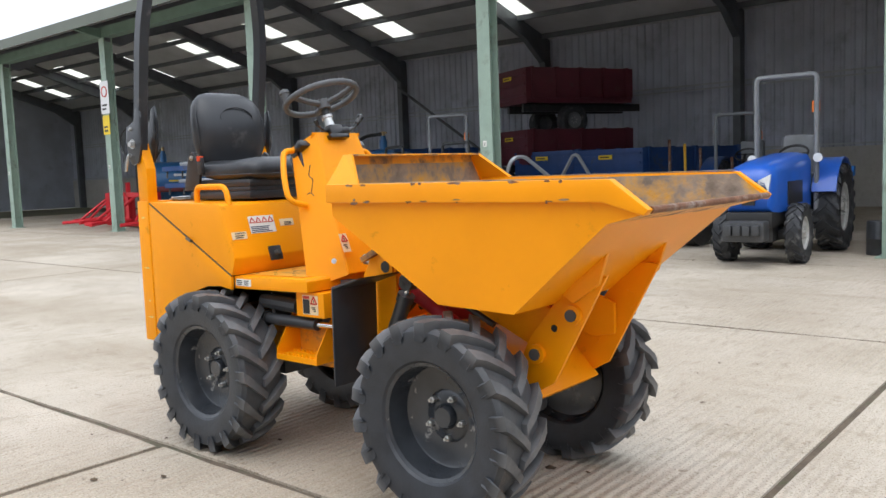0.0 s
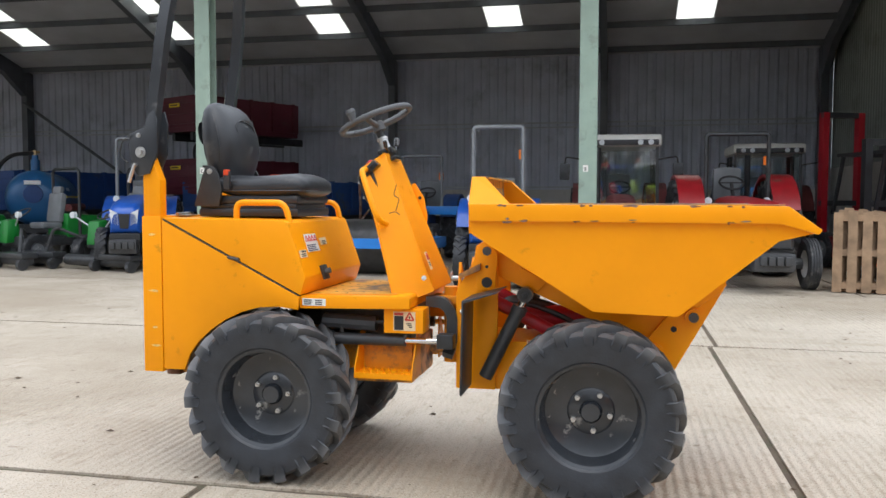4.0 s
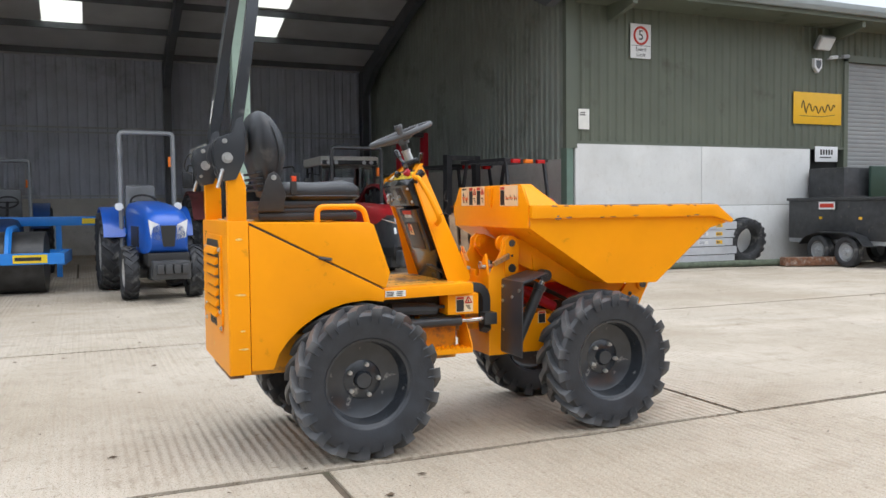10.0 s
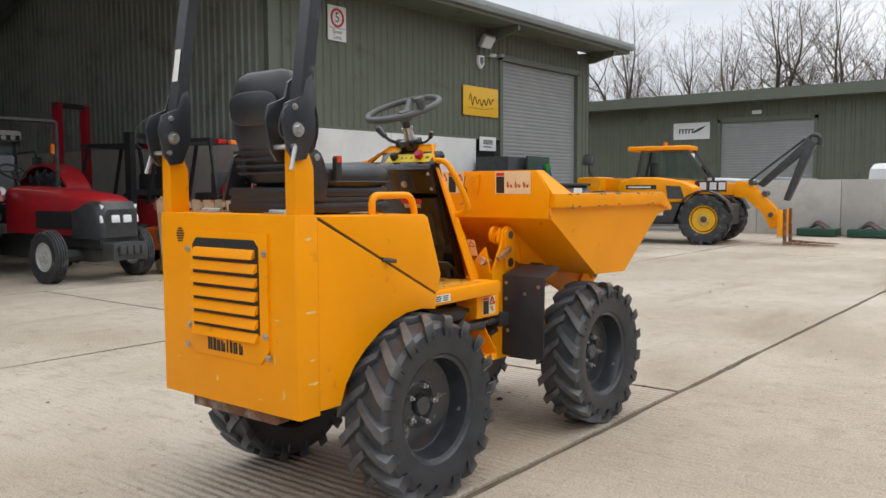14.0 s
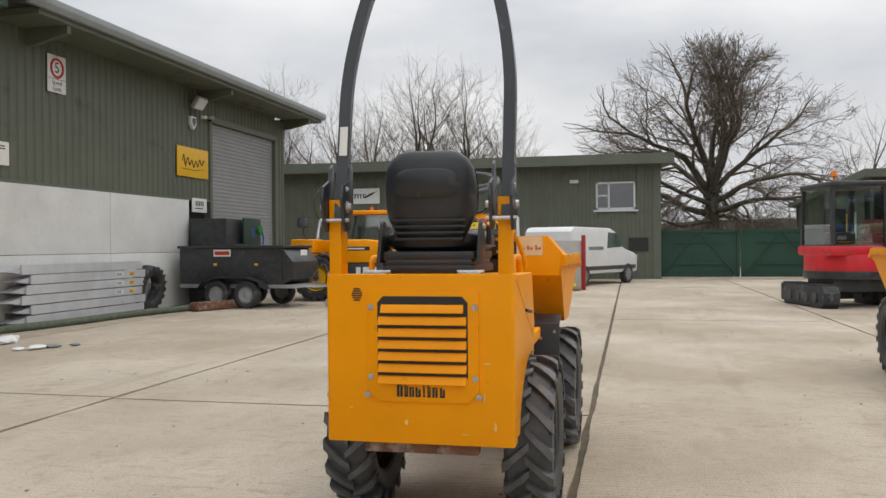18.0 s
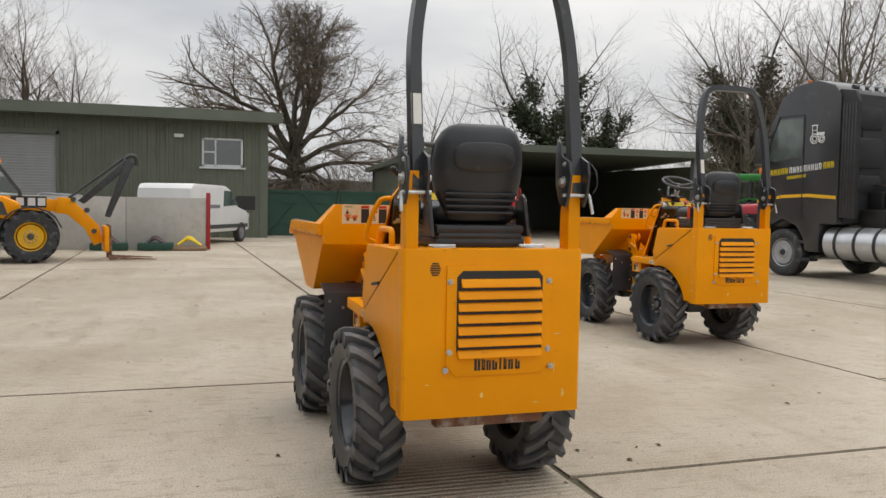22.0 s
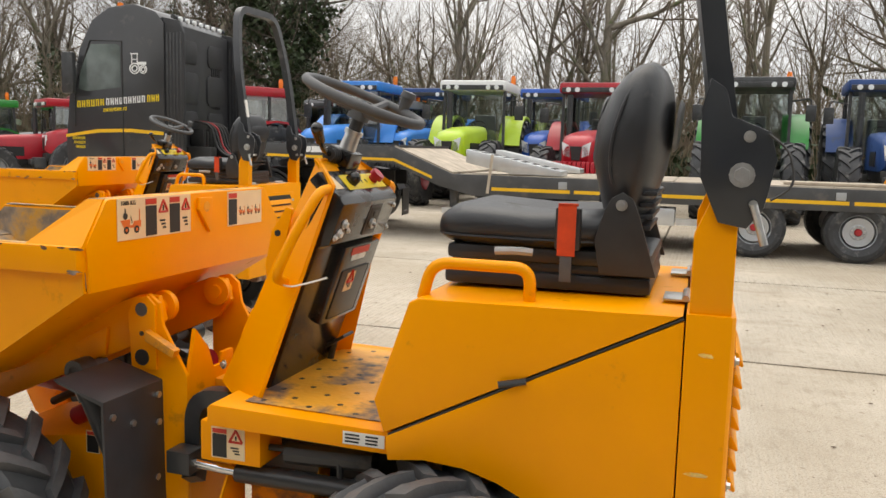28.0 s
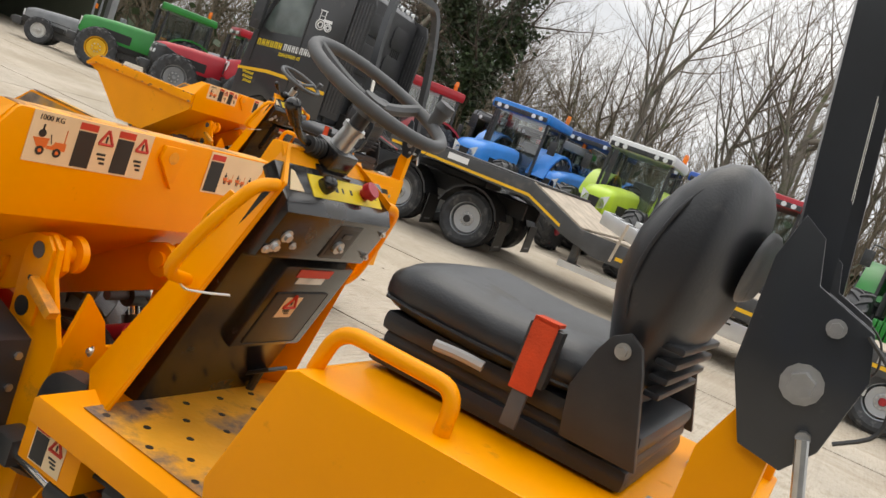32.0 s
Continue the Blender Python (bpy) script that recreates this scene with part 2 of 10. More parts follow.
def prism(bm, pts, axis, a, b, bevel=0.0):
    """A polygon extruded along an axis. axis 'y': points are (x, z); 'x': (y, z); 'z': (x, y)."""
    def place(p, d):
        return (p[0], d, p[1]) if axis == "y" else (d, p[0], p[1]) if axis == "x" else (p[0], p[1], d)
    va = [bm.verts.new(place(p, a)) for p in pts]
    vb = [bm.verts.new(place(p, b)) for p in pts]
    fs = [bm.faces.new(va), bm.faces.new(vb[::-1])]
    k = len(pts)
    for i in range(k):
        fs.append(bm.faces.new((va[i], vb[i], vb[(i + 1) % k], va[(i + 1) % k])))
    bmesh.ops.recalc_face_normals(bm, faces=fs)
    if bevel:
        es = list({e for v in va + vb for e in v.link_edges})
        bmesh.ops.bevel(bm, geom=es, offset=bevel, segments=2, affect="EDGES", profile=0.6)
    return bm


def tube(bm, pts, r, n=8, caps=True, r1=None):
    """A round tube along points."""
    pts = [Vector(p) for p in pts]
    rings, side = [], None
    for i, p in enumerate(pts):
        d = (pts[min(i + 1, len(pts) - 1)] - pts[max(i - 1, 0)]).normalized()
        if side is None:
            side = d.orthogonal().normalized()
        side = (side - d * side.dot(d)).normalized()
        up = d.cross(side)
        rr = r if r1 is None else r + (r1 - r) * i / (len(pts) - 1)
        rings.append([bm.verts.new(p + rr * (math.cos(a) * side + math.sin(a) * up)) for a in [2 * math.pi * k / n for k in range(n)]])
    for a, b in zip(rings, rings[1:]):
        for k in range(n):
            bm.faces.new((a[k], a[(k + 1) % n], b[(k + 1) % n], b[k]))
    if caps:
        bm.faces.new(rings[0][::-1])
        bm.faces.new(rings[-1])
    return bm


def bent(pts, radius, steps=5):
    """Points of a line with rounded corners."""
    pts = [Vector(p) for p in pts]
    out = [pts[0]]
    for a, b, c in zip(pts, pts[1:], pts[2:]):
        u, w = (a - b), (c - b)
        k = min(radius, u.length * 0.49, w.length * 0.49)
        p, q = b + u.normalized() * k, b + w.normalized() * k
        for i in range(steps + 1):
            s = i / steps
            out.append((1 - s) ** 2 * p + 2 * s * (1 - s) * b + s * s * q)
    out.append(pts[-1])
    return out


def rod(bm, p, q, r, n=12, r1=None):
    return tube(bm, [p, q], r, n, True, r1)


def lathe(bm, profile, n=32, centre=(0, 0, 0), axis="y", closed=False, caps=True):
    """(radius, offset) points turned about an axis through centre."""
    c = Vector(centre)
    rings = []
    for i in range(n):
        a = 2 * math.pi * i / n
        ca, sa = math.cos(a), math.sin(a)
        ring = []
        for r, o in profile:
            v = (r * ca, o, r * sa) if axis == "y" else (o, r * ca, r * sa) if axis == "x" else (r * ca, r * sa, o)
            ring.append(bm.verts.new(c + Vector(v)))
        rings.append(ring)
    m = len(profile)
    for i in range(n):
        a, b = rings[i], rings[(i + 1) % n]
        for j in range(m if closed else m - 1):
            bm.faces.new((a[j], a[(j + 1) % m], b[(j + 1) % m], b[j]))
    if not closed and caps:
        for j, flip in ((0, 1), (m - 1, 0)):
            if profile[j][0] > 1e-4:
                ring = [rings[i][j] for i in range(n)]
                bm.faces.new(ring if flip else ring[::-1])
    bmesh.ops.remove_doubles(bm, verts=[v for r in rings for v in r], dist=1e-6)
    bmesh.ops.recalc_face_normals(bm, faces=bm.faces)
    return bm


def mesh_of(name, bm, material, smooth=35.0):
    me = bpy.data.meshes.new(name)
    bmesh.ops.recalc_face_normals(bm, faces=bm.faces)
    for f in bm.faces:
        f.smooth = True
    lim = radians(smooth)
    for e in bm.edges:
        if len(e.link_faces) == 2:
            e.smooth = e.calc_face_angle(0.0) < lim
    bm.to_mesh(me)
    bm.free()
    me.materials.append(material)
    return me


def part(name, bm, material, parent=None, label="", smooth=35.0):
    if material in (M_GLASS, M_DARKGLASS):
        # a pane is one sheet of glass
        keep = max(bm.faces, key=lambda f: f.calc_area())
        bmesh.ops.delete(bm, geom=[f for f in bm.faces if f is not keep], context="FACES")
    ob = new(name, mesh_of(name, bm, material, smooth))
    if parent is not None:
        ob.parent = parent
    if label:
        tagged(ob, label)
    return ob


def thing(name, label, category, m=None, group="", kind=""):
    e = new(name)
    e.empty_display_size = 0.1
    if m is not None:
        e.matrix_basis = m
    return tagged(e, label, category, group, kind)


def B():
    return bmesh.new()


def flat_text(name, text, size, m, material, parent, label=""):
    """Lettering as a thin mesh, facing +z of the pose m, centred."""
    cu = bpy.data.curves.new(name, "FONT")
    cu.body, cu.size, cu.extrude, cu.align_x, cu.align_y, cu.resolution_u = text, size, 0.0008, "CENTER", "CENTER", 3
    tmp = bpy.data.objects.new(name, cu)
    scene.collection.objects.link(tmp)
    me = bpy.data.meshes.new_from_object(tmp.evaluated_get(bpy.context.evaluated_depsgraph_get()))
    bpy.data.objects.remove(tmp)
    bpy.data.curves.remove(cu)
    me.transform(m)
    me.materials.clear()
    me.materials.append(material)
    ob = new(name, me)
    ob.parent = parent
    if label:
        tagged(ob, label)
    return ob


def facing(p, normal, up=(0, 0, 1)):
    """A pose at p whose z looks along normal and whose y is up."""
    z = Vector(normal).normalized()
    x = Vector(up).cross(z).normalized()
    y = z.cross(x)
    return Matrix.Translation(p) @ Matrix((x, y, z)).transposed().to_4x4()


def plate(bm, m, w, h, t=0.0015, dx=0.0, dy=0.0):
    """A thin plate w by h on the pose m, moved by dx, dy in its plane."""
    return obox(bm, m @ Matrix.Translation((dx, dy, t / 2)), w, h, t)


def bars(bm, m, w, h, rows, fill=0.9, t=0.001, seed=1):
    """Rows of bars in place of unreadable writing."""
    rnd = random.Random(seed)
    for i in range(rows):
        ln = w * (fill - 0.25 * rnd.random())
        plate(bm, m, ln, h / rows * 0.5, t, -(w - ln) / 2, h / 2 - (i + 0.5) * h / rows)
    return bm
# ---- ground ----
def concrete_mat(name, color, ridges=True, dirty=1.0):
    m = mat(name, color, 0.85, vary=0.10, scale=0.9, spec=0.3)
    n, l = m.node_tree.nodes, m.node_tree.links
    b = n["Principled BSDF"]
    tc = n.new("ShaderNodeTexCoord")
    src = b.inputs["Base Color"].links[0].from_socket
    def layer(src, scale, lo, hi, color, amount, detail=8.0, stretch=(1, 1, 1)):
        mp = n.new("ShaderNodeMapping")
        mp.inputs["Scale"].default_value = stretch
        l.new(tc.outputs["Object"], mp.inputs[0])
        t = n.new("ShaderNodeTexNoise")
        t.inputs["Scale"].default_value, t.inputs["Detail"].default_value, t.inputs["Roughness"].default_value = scale, detail, 0.62
        l.new(mp.outputs[0], t.inputs["Vector"])
        r = n.new("ShaderNodeMapRange")
        r.inputs["From Min"].default_value, r.inputs["From Max"].default_value, r.inputs["To Max"].default_value = lo, hi, amount * dirty
        l.new(t.outputs["Fac"], r.inputs["Value"])
        mx = n.new("ShaderNodeMix")
        mx.data_type = "RGBA"
        mx.inputs["B"].default_value = (*color, 1)
        l.new(r.outputs[0], mx.inputs["Factor"])
        l.new(src, mx.inputs["A"])
        return mx.outputs["Result"]
    c = color
    src = layer(src, 0.35, 0.40, 0.62, (c[0] * 0.70, c[1] * 0.66, c[2] * 0.60), 0.85)
    src = layer(src, 2.6, 0.55, 0.72, (c[0] * 0.62, c[1] * 0.58, c[2] * 0.52), 0.6, stretch=(1, 1.6, 1))
    src = layer(src, 6.0, 0.54, 0.66, (c[0] * 0.60, c[1] * 0.56, c[2] * 0.50), 0.55, stretch=(2.2, 0.7, 1))
    src = layer(src, 1.1, 0.66, 0.74, (c[0] * 0.36, c[1] * 0.32, c[2] * 0.27), 0.65, 12.0)
    src = layer(src, 13.0, 0.62, 0.69, (c[0] * 0.36, c[1] * 0.31, c[2] * 0.26), 0.75)
    src = layer(src, 80.0, 0.52, 0.64, (min(1, c[0] * 1.28), min(1, c[1] * 1.28), min(1, c[2] * 1.26)), 0.35, 4.0)
    src = layer(src, 110.0, 0.56, 0.66, (c[0] * 0.36, c[1] * 0.33, c[2] * 0.29), 0.85, 2.0)
    src = layer(src, 28.0, 0.60, 0.72, (c[0] * 0.50, c[1] * 0.46, c[2] * 0.40), 0.6, 6.0, stretch=(1, 2.5, 1))
    src = layer(src, 0.9, 0.56, 0.70, (c[0] * 0.58, c[1] * 0.52, c[2] * 0.44), 0.55, 10.0, stretch=(0.35, 1.6, 1))
    oi, hs, mr = n.new("ShaderNodeObjectInfo"), n.new("ShaderNodeHueSaturation"), n.new("ShaderNodeMapRange")
    mr.inputs["To Min"].default_value, mr.inputs["To Max"].default_value = 0.93, 1.06
    l.new(oi.outputs["Random"], mr.inputs["Value"])
    l.new(mr.outputs[0], hs.inputs["Value"])
    l.new(src, hs.inputs["Color"])
    l.new(hs.outputs[0], b.inputs["Base Color"])
    # fine grain and the ridges of the tamping beam
    g = n.new("ShaderNodeTexNoise")
    g.inputs["Scale"].default_value, g.inputs["Detail"].default_value = 55.0, 6.0
    l.new(tc.outputs["Object"], g.inputs["Vector"])
    bp = n.new("ShaderNodeBump")
    bp.inputs["Strength"].default_value, bp.inputs["Distance"].default_value = 0.7, 0.007
    l.new(g.outputs["Fac"], bp.inputs["Height"])
    last = bp
    if ridges:
        w = n.new("ShaderNodeTexWave")
        w.wave_profile = "SIN"
        w.inputs["Scale"].default_value, w.inputs["Distortion"].default_value, w.inputs["Detail"].default_value, w.inputs["Detail Scale"].default_value = 6.2, 1.6, 4.0, 2.4
        w.inputs["Detail Roughness"].default_value = 0.65
        l.new(tc.outputs["Object"], w.inputs["Vector"])
        # the beam's marks are worn away in patches
        worn, keep, marks = n.new("ShaderNodeTexNoise"), n.new("ShaderNodeMapRange"), n.new("ShaderNodeMath")
        worn.inputs["Scale"].default_value, worn.inputs["Detail"].default_value = 0.8, 6.0
        keep.inputs["From Min"].default_value, keep.inputs["From Max"].default_value = 0.36, 0.60
        keep.inputs["To Min"].default_value = 0.35
        marks.operation = "MULTIPLY"
        l.new(tc.outputs["Object"], worn.inputs["Vector"])
        l.new(worn.outputs["Fac"], keep.inputs["Value"])
        l.new(keep.outputs[0], marks.inputs[0])
        l.new(w.outputs["Fac"], marks.inputs[1])
        b2 = n.new("ShaderNodeBump")
        b2.inputs["Strength"].default_value, b2.inputs["Distance"].default_value = 0.8, 0.011
        l.new(marks.outputs[0], b2.inputs["Height"])
        l.new(bp.outputs[0], b2.inputs["Normal"])
        last = b2
    l.new(last.outputs[0], b.inputs["Normal"])
    return m


M_CONC = concrete_mat("yard_concrete", (0.512, 0.453, 0.373))
M_PANEL = concrete_mat("precast_concrete", (0.70, 0.71, 0.70), False, 0.25)
M_BLOCKW = concrete_mat("block_concrete", (0.52, 0.51, 0.485), False, 0.5)
M_JOINT = mat("joint_dirt", (0.115, 0.088, 0.062), 0.95, vary=0.3, scale=8, bump=0.4, dirt=(0.07, 0.075, 0.04), dirt_amount=0.3, dscale=4)
M_SOIL = mat("ground_earth", (0.13, 0.115, 0.075), 0.95, vary=0.3, scale=0.4, bump=0.3, dirt=(0.10, 0.11, 0.045), dirt_amount=0.5, dscale=0.2)
M_CLAD = mat("green_cladding", (0.118, 0.132, 0.098), 0.5, vary=0.08, scale=1.5, dirt=(0.10, 0.105, 0.08), dirt_amount=0.1, dscale=1.2)
M_ENDWALL = mat("barn_end_cladding", (0.24, 0.265, 0.235), 0.6, vary=0.1, scale=1.5, dirt=(0.18, 0.19, 0.17), dirt_amount=0.2, dscale=0.9)
M_CLADLOW = mat("green_fascia", (0.115, 0.132, 0.10), 0.45, vary=0.08, scale=1.5)
M_INNER = mat("barn_inner_cladding", (0.47, 0.50, 0.58), 0.7, vary=0.12, scale=1.2, dirt=(0.34, 0.36, 0.41), dirt_amount=0.2, dscale=0.7)
M_ROOFIN = mat("roof_sheet", (0.55, 0.56, 0.58), 0.7, vary=0.12, scale=1.0)
M_BEAM = mat("dark_steel_beam", (0.11, 0.12, 0.135), 0.5, vary=0.15, scale=3)
M_POST = mat("pale_green_post", (0.30, 0.40, 0.33), 0.5, vary=0.08, scale=4, dirt=(0.22, 0.27, 0.22), dirt_amount=0.2, dscale=3)
M_POSTD = mat("mid_green_post", (0.13, 0.20, 0.16), 0.5, vary=0.1, scale=4)
M_GALV = mat("galvanised", (0.42, 0.44, 0.46), 0.45, metal=0.6, vary=0.12, scale=3)
M_SHUTTER = mat("grey_shutter", (0.30, 0.31, 0.31), 0.5, metal=0.2, vary=0.06, scale=2)
M_ALU = mat("dull_aluminium", (0.60, 0.59, 0.56), 0.45, metal=0.25, vary=0.14, scale=4, dirt=(0.36, 0.34, 0.30), dirt_amount=0.2, dscale=3)
M_GUTTER = mat("grey_gutter", (0.26, 0.29, 0.29), 0.5, vary=0.08, scale=3)
M_GATE = mat("dark_green_gate", (0.012, 0.062, 0.040), 0.5, vary=0.12, scale=1.5)
M_SIGNW = mat("white_sign", (0.75, 0.76, 0.76), 0.4, vary=0.03)
M_SIGNY = mat("yellow_sign", (0.80, 0.46, 0.02), 0.4, vary=0.03)
M_FRAMEW = mat("white_frame", (0.62, 0.65, 0.66), 0.4, vary=0.04)
M_SKYL = bpy.data.materials.new("translucent_rooflight")
M_SKYL.use_nodes = True
_n, _l = M_SKYL.node_tree.nodes, M_SKYL.node_tree.links
_t = _n.new("ShaderNodeBsdfTranslucent")
_t.inputs[0].default_value = (0.88, 0.87, 0.80, 1)
_n.remove(_n["Principled BSDF"])
_l.new(_t.outputs[0], _n["Material Output"].inputs[0])

# one sheet to the horizon, then the cast slabs of the yard on it
bm = B()
bmesh.ops.create_grid(bm, x_segments=2, y_segments=2, size=900)
bmesh.ops.translate(bm, vec=(0, 0, -0.03), verts=bm.verts)
ground = tagged(part("ground", bm, M_SOIL), "bare earth and rough grass around the yard", "ground", kind="structure")
bm = B()
box(bm, -34, 42, -24, 21, -0.029, -0.012)
pav = tagged(part("pavement", bm, M_JOINT, ground), "dirt filled joints between the cast slabs", kind="structure")
STRIPS = [(-24.0, -20.4, (-14, -2, 9, 21)), (-20.4, -16.3, (-9, 3, 14)), (-16.3, -12.25, (-12, -0.6, 10.4, 22)), (-12.25, -8.2, (-8, 1.6, 12)), (-8.2, -4.15, (-10, 0.66, 11.2, 22)), (-4.15, -0.58, (-11.5, -0.90, 9.8, 20.5)),
          (-0.58, 3.50, (-9.2, 1.64, 12.4, 23)), (3.50, 7.70, (-19, -9.2, 1.70, 12.6, 23)), (7.70, 12.0, (-20, -8, 4, 16)), (12.0, 16.3, (-14, -2)), (16.3, 20.6, (-17, -6))]
for y0, y1, cuts in STRIPS:
    xs = [-34] + list(cuts) + [42]
    for x0, x1 in zip(xs, xs[1:]):
        g = 0.020
        bm = B()
        n = max(2, int((x1 - x0) / 0.11))
        # edges wander a little, as cast and chipped edges do
        rows = []
        for yy, sg in ((y0 + g, 1), (y1 - g, -1)):
            rows.append([bm.verts.new((x0 + g + (x1 - x0 - 2 * g) * i / n, yy + sg * (0.012 * noise.noise((x0 + i * 0.13, yy, 1.5)) + 0.012 * max(0.0, noise.noise((x0 + i * 0.55, yy, 4.5)))), 0.0)) for i in range(n + 1)])
        for i in range(n):
            bm.faces.new((rows[0][i], rows[0][i + 1], rows[1][i + 1], rows[1][i]))
        r = bmesh.ops.extrude_face_region(bm, geom=list(bm.faces))
        bmesh.ops.translate(bm, vec=(0, 0, -0.012), verts=[v for v in r["geom"] if isinstance(v, bmesh.types.BMVert)])
        part("slab", bm, M_CONC, pav)


# ---- buildings ----
def cladding(name, a, b, z0, z1, material, parent, pitch=0.2, depth=0.032, out=1):
    """Box-profile sheet from a to b in plan, its ribs standing out to the left of a to b if out is 1."""
    a, b = Vector((*a, 0)), Vector((*b, 0))
    d = (b - a).normalized()
    nrm = Vector((-d.y, d.x, 0)) * out
    L = (b - a).length
    bm = B()
    rows = []
    n = max(1, int(L / pitch))
    for i in range(n + 1):
        for u, o in ((0.0, 0.0), (0.52, 0.0), (0.66, depth), (0.88, depth)):
            s = (i + u) * pitch
            if s <= L:
                p = a + d * s + nrm * o
                rows.append((bm.verts.new((p.x, p.y, z0)), bm.verts.new((p.x, p.y, z1))))
    p = b
    rows.append((bm.verts.new((p.x, p.y, z0)), bm.verts.new((p.x, p.y, z1))))
    for (p, q), (r, s) in zip(rows, rows[1:]):
        bm.faces.new((p, r, s, q))
    return part(name, bm, material, parent, "", 10)


def shutter(parent, a, b, z1, axis, at, out):
    """Roller shutter: each slat is a piece."""
    n = int(z1 / 0.09)
    for i in range(n):
        z = i * z1 / n
        bm = B()
        h = z1 / n
        if axis == "x":
            prism(bm, [(at, z), (at, z + h), (at + out * 0.008, z + h * 0.93), (at + out * 0.018, z + h * 0.5), (at + out * 0.008, z + h * 0.07)], "y", a, b)
        else:
            prism(bm, [(at, z), (at, z + h), (at + out * 0.008, z + h * 0.93), (at + out * 0.018, z + h * 0.5), (at + out * 0.008, z + h * 0.07)], "x", a, b)
        part("slat", bm, M_SHUTTER, parent)


EAVE, RIDGE_Y, RIDGE_Z, BACK = 5.38, 14.8, 7.08, 20.5
barn = thing("barn", "open-fronted steel machinery barn with pale green posts", "barn", kind="structure")
# posts: rolled H sections
for i, x in enumerate((0.40, -5.80, -12.05, -18.3, -24.5, -30.7, -36.9, -43.1)):
    bm = B()
    box(bm, x - 0.13, x + 0.13, 8.64, 8.66, 0, EAVE - 0.1)
    box(bm, x - 0.13, x + 0.13, 8.86, 8.88, 0, EAVE - 0.1)
    box(bm, x - 0.008, x + 0.008, 8.66, 8.86, 0, EAVE - 0.1)
    box(bm, x - 0.2, x + 0.2, 8.6, 8.92, 0, 0.02)
    p = part("post", bm, M_POST, barn, "pale green steel H post")
    bm = B()
    mm = facing((x - 0.03, 8.639, 1.72), (0, -1, 0))
    plate(bm, mm, 0.075, 0.10)
    s = part("notice", bm, M_WHITE, p)
    bm = B()
    bars(bm, mm @ Matrix.Translation((0, -0.01, 0.0015)), 0.05, 0.06, 3, seed=i)
    part("notice_print", bm, M_INK, s)
# rafters and back columns
for x in (6.2, 0.40, -5.80, -12.05, -18.3, -24.5, -30.7, -36.9, -43.1):
    bm = B()
    prism(bm, [(8.70, EAVE - 0.35), (8.70, EAVE - 0.02), (RIDGE_Y, RIDGE_Z - 0.02), (BACK - 0.1, EAVE + 0.0), (BACK - 0.1, EAVE - 0.75), (BACK - 0.45, EAVE - 0.75), (BACK - 1.4, EAVE - 0.10), (RIDGE_Y, RIDGE_Z - 0.34), (10.2, EAVE + 0.02), (9.2, EAVE - 0.45)], "x", x - 0.09, x + 0.09)
    part("rafter", bm, M_BEAM, barn)
    bm = B()
    box(bm, x - 0.10, x + 0.10, BACK - 0.40, BACK - 0.06, 0, EAVE - 0.02)
    part("column", bm, M_BEAM, barn)
def roof_z(y):
    return EAVE + (RIDGE_Z - EAVE) * ((y - 8.0) / (RIDGE_Y - 8.0) if y < RIDGE_Y else (BACK - y) / (BACK - RIDGE_Y))
# roof sheets with rooflights let into them
ROOFLIGHT_X = (2.7, -2.2, -7.05, -11.85, -16.65, -21.45, -26.25, -31.05, -35.85, -40.65)
def sheet_cell(x0, x1, ya, yb, material, name, zo=0.0):
    bm = B()
    prism(bm, [(ya, roof_z(ya) + zo), (yb, roof_z(yb) + zo), (yb, roof_z(yb) + zo + 0.03), (ya, roof_z(ya) + zo + 0.03)], "x", x0, x1)
    return part(name, bm, material, barn)
LIGHT_BANDS = ((15.9, 17.2), (17.45, 18.75))
ys = [7.9, 10.0, 12.4, RIDGE_Y, 15.9, 17.2, 17.45, 18.75, BACK + 0.15]
for ya, yb in zip(ys, ys[1:]):
    lit = (ya, yb) in LIGHT_BANDS
    xs = [-44.5]
    if lit:
        for x in sorted(ROOFLIGHT_X):
            xs += [x - 0.47, x + 0.47]
    xs += [6.6]
    for i, (x0, x1) in enumerate(zip(xs, xs[1:])):
        sheet_cell(x0, x1, ya, yb, M_SKYL if lit and i % 2 == 1 else M_ROOFIN, "rooflight" if lit and i % 2 == 1 else "roof_sheet")
for k in range(9):
    y = 9.2 + k * 1.35
    bm = B()
    box(bm, -44.4, 6.5, y - 0.03, y + 0.03, roof_z(y) - 0.17, roof_z(y) - 0.01)
    part("purlin", bm, M_BEAM, barn)
# eaves beam, fascia and gutter of the barn
bm = B()
box(bm, -44.5, 6.5, 8.62, 8.90, EAVE - 0.28, EAVE - 0.02)
part("eaves_beam", bm, M_POSTD, barn)
bm = B()
box(bm, -44.5, 6.6, 7.86, 7.90, EAVE - 0.15, EAVE + 0.12)
part("fascia", bm, M_CLADLOW, barn)
for x in (0.40, -5.80, -12.05, -18.3, -24.5, -30.7, -36.9, -43.1):
    bm = B()
    prism(bm, [(7.9, EAVE - 0.05), (8.62, EAVE - 0.05), (8.62, EAVE - 0.30), (7.9, EAVE - 0.14)], "x", x - 0.06, x + 0.06)
    part("eaves_bracket", bm, M_POSTD, barn)
